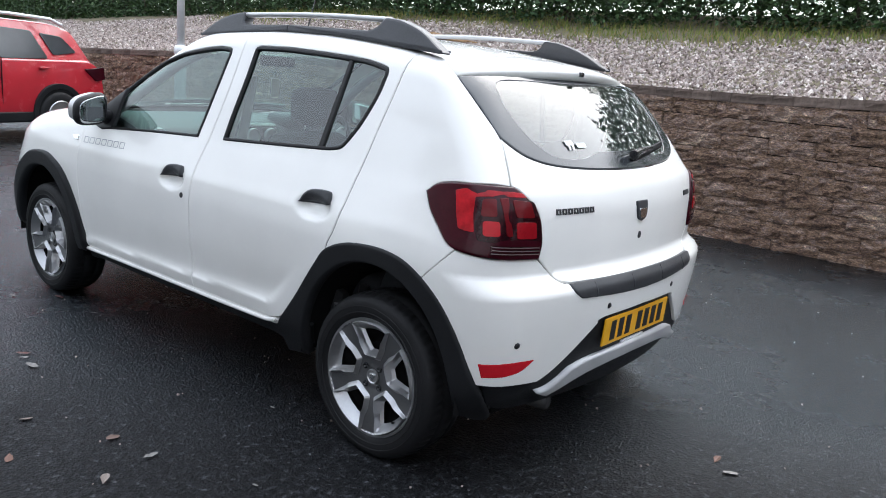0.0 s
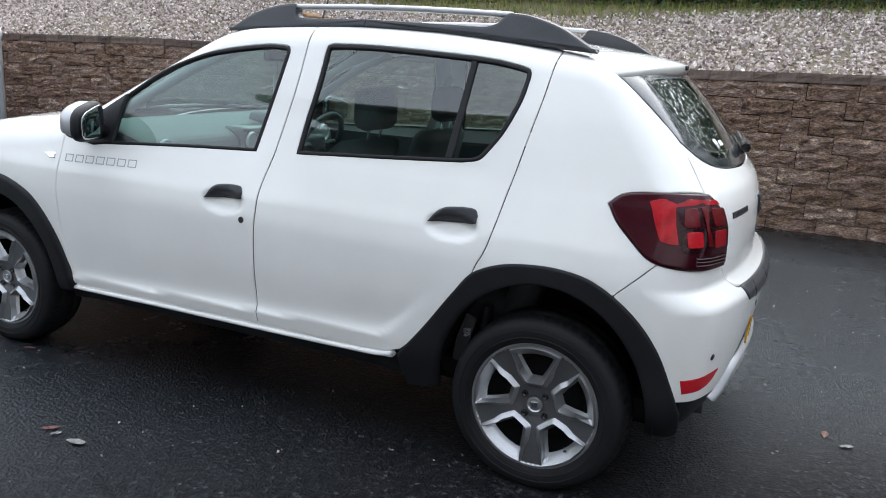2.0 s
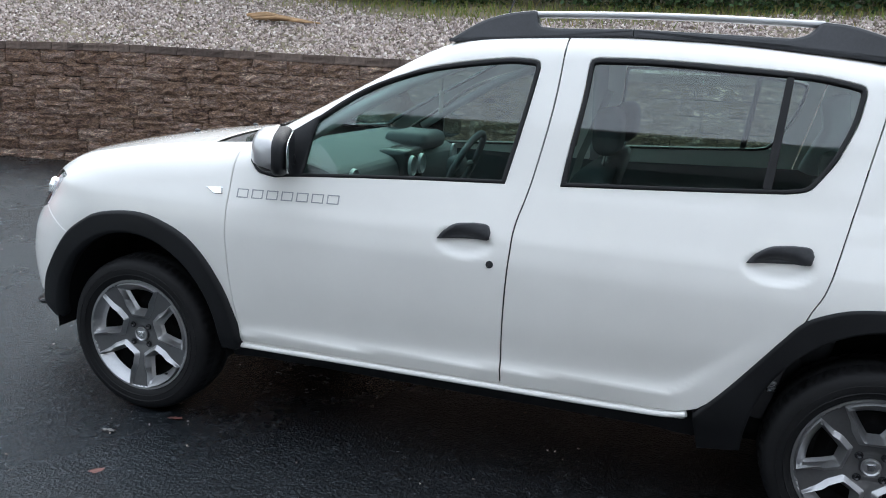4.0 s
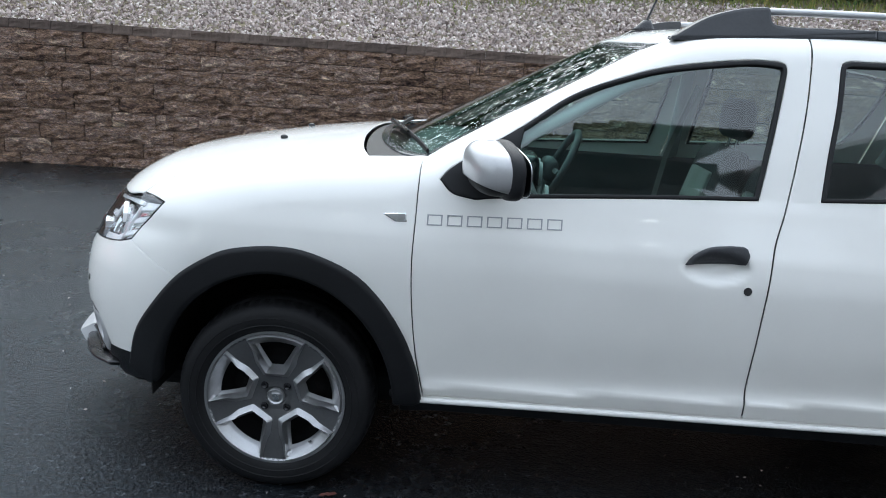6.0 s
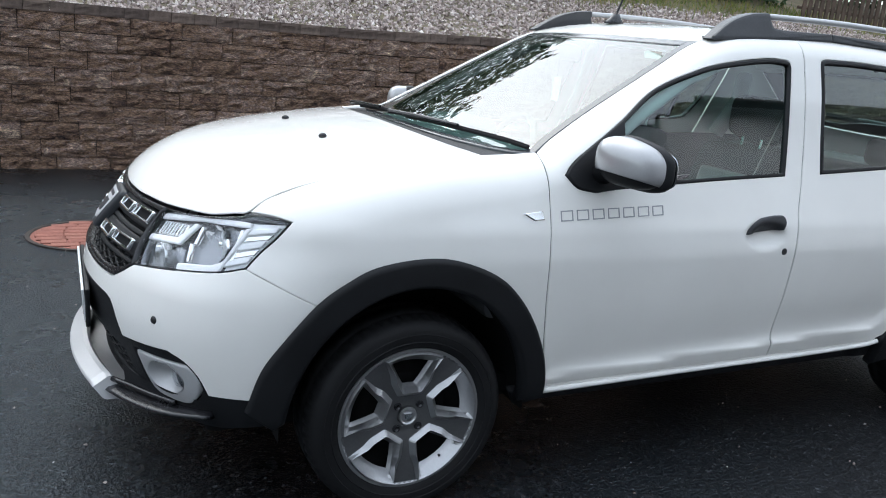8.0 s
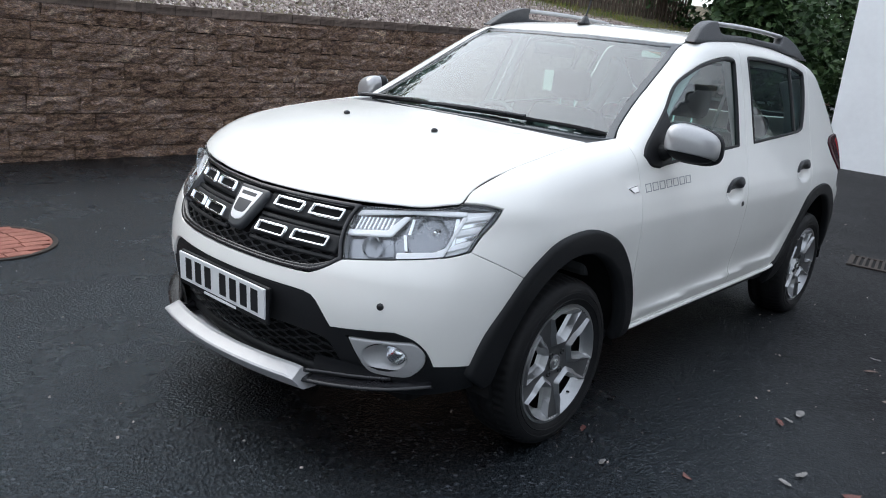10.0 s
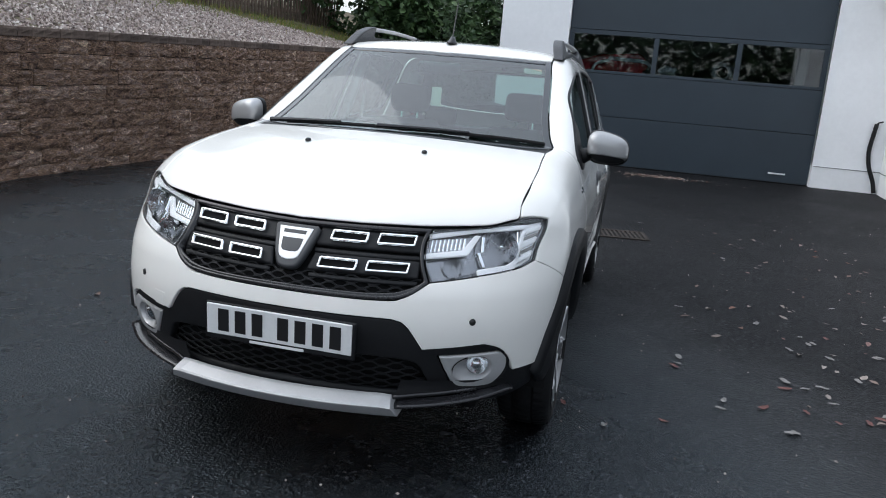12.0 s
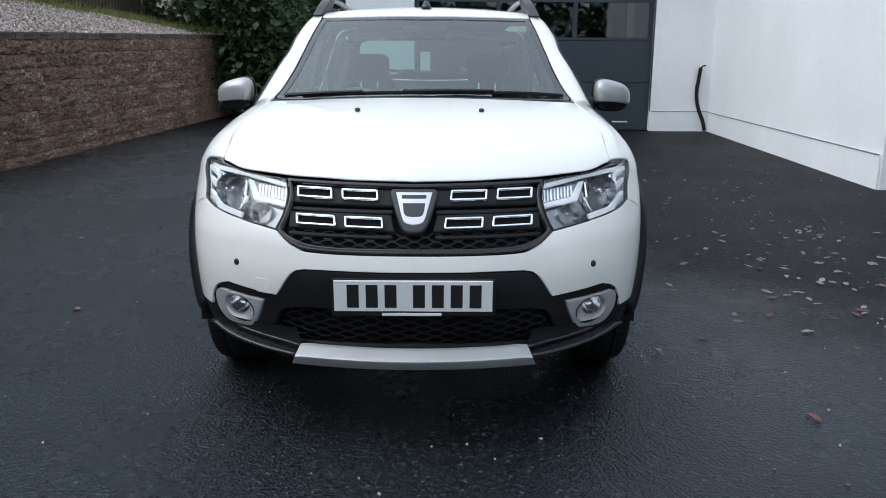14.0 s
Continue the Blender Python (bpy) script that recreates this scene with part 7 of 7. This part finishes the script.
mirror_in = part("rear_view_mirror", box_bm((-0.37, -0.115, 1.355), (-0.345, 0.115, 1.415), 0.012), GLOSS_BLACK, car, "black rear-view mirror with a hanging card")
part("mirror_string", tube_bm([(-0.37, 0.0, 1.36), (-0.372, 0.0, 1.29)], 0.0025, 6), INK, mirror_in)
part("hanging_card", box_bm((-0.376, -0.026, 1.195), (-0.371, 0.026, 1.29), 0.002), CARD, mirror_in, "pale hanging card")
part("screen_sticker", box_bm((-0.30, -0.52, 1.395), (-0.298, -0.43, 1.42)), CARD, car)

# ---- things in the yard ----
# black hose at the wall's corner
hose = tagged(part("hose", tube_bm(spline([(GX - 0.06, -4.80, 1.16), (GX - 0.05, -4.78, 0.95), (GX - 0.05, -4.76, 0.7), (GX - 0.06, -4.80, 0.45), (GX - 0.08, -4.90, 0.2), (GX - 0.10, -4.94, 0.02)], 0.06), 0.034, 10), SEAL, None, "", True), "black hose hanging down the corner of the white wall", "hose")
part("hose_clip", tube_bm([(GX - 0.005, -4.80, 1.13), (GX - 0.05, -4.83, 1.18), (GX - 0.09, -4.88, 1.2)], 0.014, 6), STEEL, hose)

# drain grating
drain = thing("drain_grating", "rusty iron drain grating set in the asphalt", "drain", at=(3.27, -0.94, 0))
m = Matrix.Rotation(radians(10), 4, "Z")
for a, b in (((-0.21, -0.27), (-0.17, 0.27)), ((0.17, -0.27), (0.21, 0.27)), ((-0.21, -0.29), (0.21, -0.25)), ((-0.21, 0.25), (0.21, 0.29))):
    bm = box_bm((*a, 0.001), (*b, 0.012), 0.003)
    bm.transform(m)
    part("grating_edge", bm, IRON, drain)
for k in range(11):
    y = -0.22 + 0.044 * k
    bm = box_bm((-0.18, y - 0.011, 0.0), (0.18, y + 0.011, 0.010), 0.003)
    bm.transform(m)
    part("grating_bar", bm, IRON, drain)
bm = box_bm((-0.18, -0.26, 0.0005), (0.18, 0.26, 0.002))
bm.transform(m)
part("drain_hole", bm, MATT_BLACK, drain)

# round access cover filled with red setts
cover = thing("manhole_cover", "round red-brown access cover in the asphalt", "manhole cover", at=(-2.03, 2.565, 0))
part("cover_rim", lathe_bm([(0.385, 0.0), (0.385, 0.009), (0.36, 0.010), (0.355, 0.004)], 56, "z"), IRON, cover)
part("cover_bed", lathe_bm([(0.36, 0.003), (0.0, 0.003)], 56, "z"), RED_COVER, cover)
for i in range(-4, 5):
    half = math.sqrt(max(0.0, 0.345**2 - (0.078 * i) ** 2)) - 0.01
    n = max(1, round(2 * half / 0.17))
    for k in range(n):
        a, b = -half + 2 * half * k / n + 0.004, -half + 2 * half * (k + 1) / n - 0.004
        part("sett", box_bm((a, 0.078 * i - 0.034, 0.003), (b, 0.078 * i + 0.034, 0.012), 0.003, segments=1), RED_COVER, cover)

# lamp post by the wall
post = thing("lamp_post", "pale grey steel lamp post in front of the wall", "lamp post", at=(-7.70, 3.95, 0))
part("post_base", lathe_bm([(0.0, -0.02), (0.085, -0.02), (0.085, 1.32), (0.098, 1.33), (0.098, 1.40), (0.075, 1.45), (0.0, 1.46)], 22, "z"), POST_PAINT, post, "", True)
part("post_shaft", tube_bm([(0, 0, 1.4), (0, 0, 5.5)], [0.058, 0.045], 16), POST_PAINT, post, "", True)
part("lantern", box_bm((-0.2, -0.11, 5.45), (0.35, 0.11, 5.58), 0.04), POST_PAINT, post)

# fallen leaves and scraps
def fallen(rng):
    s = rng.uniform(0.012, 0.034)
    c = rng.uniform(-0.3, 0.5) * s
    return [(0, -s, 0), (s * 0.55, -s * 0.2, c), (s * 0.4, s * 0.6, c * 0.5), (0, s * 1.1, 0), (-s * 0.45, s * 0.5, c * 0.6), (-s * 0.5, -s * 0.3, c)], [(0, 1, 2), (0, 2, 3), (0, 3, 4), (0, 4, 5)]


def fallen_place(rng):
    k = rng.random()
    if k < 0.5:
        x, y = rng.gauss(0.8, 1.3), rng.gauss(-2.5, 0.5)
    elif k < 0.66:
        x, y = rng.gauss(9.0, 0.3), rng.gauss(-1.4, 0.6)
    elif k < 0.88:
        x, y = rng.uniform(-1, 5), rng.uniform(-3.6, -1.4)
    else:
        x, y = rng.uniform(-6, 9), rng.uniform(-4.4, 4.6)
    if (-2.3 < x < 2.1 and -1.0 < y < 1.0) or x > 10.0 or (x > 3.2 and y < -4.35) or y > 4.6:
        return None
    return pose(x, y, 0.006, rng.uniform(-12, 12), rng.uniform(-12, 12), rng.uniform(0, 360))


v, f = scatter(170, fallen_place, fallen, 11)
tagged(link_mesh("fallen_leaves", v, f, DEAD_LEAF), "scattered brown and pale fallen leaves on the asphalt", "leaves", kind="stuff")


def grit(rng):
    v, f = chip(rng)
    return [tuple(0.22 * c for c in p) for p in v], f


def grit_place(rng):
    x, y = rng.uniform(-5, 6), rng.uniform(-4.4, 4.6)
    return pose(x, y, 0.003, rng.uniform(0, 360), rng.uniform(0, 360), 0)


v, f = scatter(900, grit_place, grit, 12)
tagged(link_mesh("grit", v, f, GRAVEL), "loose pale grit on the asphalt", "grit", kind="stuff")

# red car parked by the wall
red = thing("parked_car", "red sport utility car parked beside the wall", "car", at=(-8.4, 3.16, 0))
red.rotation_euler = (0, 0, radians(106))


def hull(profile, half_low, half_high, z_low, z_high, bevel):
    """A body extruded across its width, drawn in towards the top."""
    bm = slab_bm(profile, "y", 0.0, 1.0, 0)
    bmesh.ops.bevel(bm, geom=[e for e in bm.edges if abs(e.verts[0].co.y - e.verts[1].co.y) < 1e-4], offset=0.03, segments=3, profile=0.5, affect="EDGES")
    for v in bm.verts:
        t = min(max((v.co.z - z_low) / (z_high - z_low), 0), 1)
        v.co.y = 0.9 + (v.co.y * 2 - 1) * (half_low + (half_high - half_low) * t)
    return bm


low = rounded([(-4.25, 0.35), (-4.3, 0.75), (-4.1, 0.98), (-3.1, 1.08), (-0.25, 1.12), (-0.03, 1.0), (0.0, 0.62), (-0.06, 0.33)], [0.05, 0.15, 0.2, 0.2, 0.08, 0.1, 0.1, 0.05])
part("car_body", hull(low, 0.88, 0.83, 0.4, 1.12, 0.05), RED_PAINT, red, "", True)
top = rounded([(-3.2, 1.05), (-2.45, 1.55), (-2.1, 1.62), (-0.75, 1.60), (-0.42, 1.52), (-0.16, 1.05)], [0.02, 0.2, 0.2, 0.2, 0.1, 0.02])
part("car_roof", hull(top, 0.81, 0.62, 1.05, 1.6, 0.05), RED_PAINT, red, "", True)
for pts in ([(-2.75, 1.10), (-2.3, 1.47), (-1.72, 1.5), (-1.72, 1.10)], [(-1.66, 1.10), (-1.66, 1.5), (-1.1, 1.48), (-0.92, 1.12)], [(-0.82, 1.17), (-0.97, 1.46), (-0.62, 1.43), (-0.42, 1.22)]):
    bm = slab_bm(rounded(pts, 0.04), "y", 0.0, 0.02, 0.004)
    for v in bm.verts:
        v.co.y += 0.075 + 0.19 / 0.55 * (v.co.z - 1.05)
    part("side_window", bm, FRIT, red)
part("car_cladding", hull(rounded([(-4.28, 0.26), (-4.28, 0.42), (-0.02, 0.42), (-0.04, 0.26)], 0.04), 0.885, 0.885, 0, 1, 0.02), CLADDING, red)
for x in (-3.4, -0.82):
    ring = [(x + 0.43 * math.cos(a), 0.36 + 0.43 * math.sin(a)) for a in np.linspace(math.radians(-8), math.radians(188), 24)] + [(x + 0.36 * math.cos(a), 0.36 + 0.36 * math.sin(a)) for a in np.linspace(math.radians(188), math.radians(-8), 24)]
    part("arch_cladding", slab_bm(ring, "y", 0.0, 0.05, 0.006), CLADDING, red)
    part("arch_hollow", slab_bm([(x + 0.375 * math.cos(a), 0.36 + 0.375 * math.sin(a)) for a in np.linspace(0, 2 * math.pi, 30)[:-1]], "y", 0.01, 0.03), MATT_BLACK, red)
    w = part("wheel", lathe_bm([(0.0, 0.02), (0.2, 0.012), (0.21, -0.01), (0.225, -0.012), (0.30, -0.014), (0.335, 0.01), (0.34, 0.1), (0.3, 0.18)], 40, at=(x, 0.0, 0.336)), RUBBER, red, "black tyre on a dark wheel", True)
    part("rim", lathe_bm([(0.0, -0.004), (0.05, -0.008), (0.19, -0.012), (0.21, -0.02), (0.222, -0.012)], 30, at=(x, 0.0, 0.336)), TRIM_SILVER, w)
part("tail_lamp", slab_bm(rounded([(-0.36, 1.0), (-0.02, 1.04), (0.005, 0.86), (-0.16, 0.83)], 0.03), "y", 0.03, 0.2, 0.01), DARK_RED, red, "dark red tail lamp")
rr = part("roof_rail", tube_bm([(-2.3, 0.27, 1.6), (-2.1, 0.26, 1.665), (-1.4, 0.26, 1.675), (-0.75, 0.26, 1.655), (-0.55, 0.27, 1.59)], 0.024, 8), PLATE_WHITE, red, "pale roof rail")
part("door_handle", box_bm((-1.12, 0.01, 0.98), (-0.98, 0.06, 1.01), 0.01), RED_PAINT, red)
part("door_gap", slab_bm([(-1.69, 0.45), (-1.685, 0.45), (-1.685, 1.1), (-1.69, 1.1)], "y", 0.028, 0.05), MATT_BLACK, red)


# litter of leaves swept against the garage
def litter_place(rng):
    return pose(rng.gauss(9.17, 0.1), rng.gauss(-1.34, 0.3), 0.01, rng.uniform(-25, 25), rng.uniform(-25, 25), rng.uniform(0, 360))


v, f = scatter(260, litter_place, fallen, 12)
tagged(link_mesh("leaf_litter", v, f, DEAD_LEAF), "small drift of brown leaves before the garage door", "leaves", kind="stuff")


# single leaves that lie apart
def lone_leaf(x, y, size, turn, tone):
    rng = random.Random(int(1000 * (x + 9) + 77 * y))
    verts = [(0, 0, 0.003)]
    for k in range(12):
        a = 2 * math.pi * k / 12
        r = size * (0.62 + 0.38 * math.cos(a) ** 2) * rng.uniform(0.82, 1.1)
        verts.append((r * math.cos(a), 0.62 * r * math.sin(a), 0.003 + abs(rng.gauss(0, 0.07)) * size))
    faces = [(0, 1 + k, 1 + (k + 1) % 12) for k in range(12)]
    ob = link_mesh("leaf", verts, faces, tone)
    ob.matrix_world = pose(x, y, 0.004, 0, 0, turn)
    tagged(ob, "pale wet leaf lying on the asphalt" if tone is LEAF_PALE else "red-brown wet leaf lying on the asphalt", "leaf", "fallen leaves")


for x, y, size, turn, tone in ((-1.11, -0.87, 0.035, 20, LEAF_RED), (-0.865, -1.55, 0.038, 70, LEAF_PALE), (-0.38, -1.36, 0.04, 40, LEAF_RED), (-1.27, -1.05, 0.03, 10, LEAF_PALE), (-0.46, -1.88, 0.05, 100, LEAF_RED), (-1.94, -1.43, 0.045, 15, LEAF_RED), (-0.68, -2.26, 0.045, 60, LEAF_RED), (0.41, -2.17, 0.04, 30, LEAF_PALE), (0.31, -2.5, 0.04, 80, LEAF_PALE), (1.3, -2.8, 0.045, 5, LEAF_PALE), (-1.0, -1.84, 0.03, 45, LEAF_PALE), (0.83, -1.43, 0.035, 90, LEAF_PALE), (2.33, 0.1, 0.04, 30, LEAF_PALE), (0.78, -0.86, 0.016, 0, LEAF_PALE), (1.89, 1.0, 0.016, 50, LEAF_PALE), (1.23, -1.28, 0.015, 10, LEAF_PALE), (2.69, -1.87, 0.05, 25, LEAF_PALE), (4.1, -1.16, 0.05, 75, LEAF_PALE), (-0.33, -1.38, 0.03, 65, LEAF_PALE)):
    lone_leaf(x, y, 0.8 * size, turn, tone)
# the drift of leaves beside the car
drift = random.Random(52)
for x, y in ((-0.22, -1.39), (-0.76, -1.57), (-0.35, -1.9), (0.16, -2.21), (0.38, -2.14), (0.42, -2.01), (0.29, -2.48), (0.41, -2.7), (0.29, -2.81), (-0.18, -2.42), (-0.57, -2.08), (-0.74, -1.93), (-0.63, -2.29), (-0.75, -2.19), (-1.02, -1.82), (-0.81, -2.05), (-0.42, -1.98), (-0.36, -2.07), (-0.77, -1.74), (1.21, -2.77), (1.07, -2.85), (1.36, -2.47), (0.68, -1.89), (-0.17, -2.28), (0.51, -2.12), (0.56, -2.27), (0.22, -2.01)):
    lone_leaf(x, y, drift.uniform(0.024, 0.042), drift.uniform(0, 180), LEAF_RED if drift.random() < 0.3 else LEAF_PALE)

# dead branch on the gravel
branch = thing("dead_branch", "bundle of dry brown sticks lying on the gravel", "branch", at=(-4.9, 6.7, bank_z(-4.9, 6.7) + 0.02))
for k, (a, b, h) in enumerate(((-0.45, 0.05, 0.03), (-0.4, -0.09, 0.06), (-0.32, 0.13, 0.02), (-0.5, -0.02, 0.08), (-0.3, -0.15, 0.03))):
    part("stick", tube_bm([(a, b, h), (a + 0.3, b * 0.4 - 0.02, h + 0.03), (a + 0.85, -b * 0.8, h * 0.4)], [0.022, 0.026, 0.012], 7), WOOD_DRY, branch)

# ---- blocks of the retaining wall ----
def block_mesh(length, height, seed, rough=0.032, front=0.0, cell=0.05):
    """A split-faced block: x along the wall, its broken face towards -y."""
    rng = random.Random(seed)
    nx, nz = max(3, round(length / cell)), 4
    verts, faces = [], []
    for k in range(nz + 1):
        for i in range(nx + 1):
            rim = i in (0, nx) or k in (0, nz)
            x, z = length * i / nx, height * k / nz
            broken = 0.75 + 0.9 * noise.noise((x * 9 + 31 * seed, z * 22, 0)) + rng.uniform(-0.35, 0.35)
            level = max(0.15, broken) * rough
            if rim:
                level *= rng.uniform(0.15, 0.4) if i in (0, nx) else rng.uniform(0.45, 0.75)
            verts.append((x, front - level, z))
    w = nx + 1
    for k in range(nz):
        for i in range(nx):
            a = k * w + i
            faces.append((a, a + 1, a + w + 1, a + w))
    s = len(verts)
    verts += [(0, 0.06, 0), (length, 0.06, 0), (length, 0.06, height), (0, 0.06, height)]
    bottom, top = list(range(w)), list(range(nz * w, nz * w + w))
    left, right = [k * w for k in range(nz + 1)], [k * w + nx for k in range(nz + 1)]
    faces += [tuple(bottom[::-1] + [s, s + 1]), tuple(top + [s + 2, s + 3]), tuple(left + [s + 3, s]), tuple(right[::-1] + [s + 1, s + 2])]
    return verts, faces


LENGTHS = [0.437, 0.446, 0.455]
JOINT = 0.006
shared = {}
for li, length in enumerate(LENGTHS):
    for kind in range(6):
        v, f = block_mesh(length - JOINT, COURSE - JOINT, 100 * li + kind)
        me = bpy.data.meshes.new("block")
        me.from_pydata(v, [], f)
        me.materials.append(BLOCK)
        shared[li, kind] = me
rng = random.Random(8)
far_v, far_f = [], []


def set_piece(name, me, m):
    ob = new(name, me)
    ob.parent = wall_retaining
    ob.matrix_basis = m


def joined(v, f, m):
    s = len(far_v)
    far_v.extend(tuple(m @ Vector(p)) for p in v)
    far_f.extend(tuple(s + i for i in g) for g in f)


# running bond, the lowest course sunk in the asphalt
for row in range(COURSES):
    x = WALL_FROM + (0.446 / 2 if row % 2 else 0.0) + 0.03 * row
    while x < WALL_TO:
        li, kind = rng.randrange(3), rng.randrange(6)
        length = LENGTHS[li]
        rise = wall_rise(x + length / 2)
        slope = math.degrees(math.atan2(wall_y(x + length) - wall_y(x), length))
        m = pose(x, wall_y(x) + rng.uniform(-0.005, 0.007), (COURSE * row - SUNK) * rise, 0, 0, slope) @ Matrix.Diagonal((1, 1, rise, 1))
        if -5.6 < x < 8.6:
            set_piece("block", shared[li, kind], m)
        else:
            joined(*block_mesh(length - JOINT, COURSE - JOINT, 100 * li + kind), m)
        x += length
x = WALL_FROM
caps = []
for kind in range(4):
    cap_v, cap_f = block_mesh(0.193, CAP, 900 + kind, 0.012, -0.02, 0.06)
    cap_v = [(a, b if b < 0 else 0.33, c) for a, b, c in cap_v]
    me = bpy.data.meshes.new("coping")
    me.from_pydata(cap_v, [], cap_f)
    me.materials.append(COPING)
    caps.append(me)
while x < WALL_TO:
    rise = wall_rise(x + 0.1)
    slope = math.degrees(math.atan2(wall_y(x + 0.196) - wall_y(x), 0.196))
    set_piece("coping", caps[rng.randrange(4)], pose(x, wall_y(x) + rng.uniform(-0.003, 0.003), (COURSE * COURSES - SUNK) * rise - 0.007 + rng.uniform(0, 0.002), 0, math.degrees(-math.atan2((wall_rise(x + 0.196) - wall_rise(x)) * COURSE * COURSES, 0.196)), slope))
    x += 0.196
tagged(link_mesh("blocks_beyond", far_v, far_f, BLOCK_FAR, wall_retaining), kind="stuff")
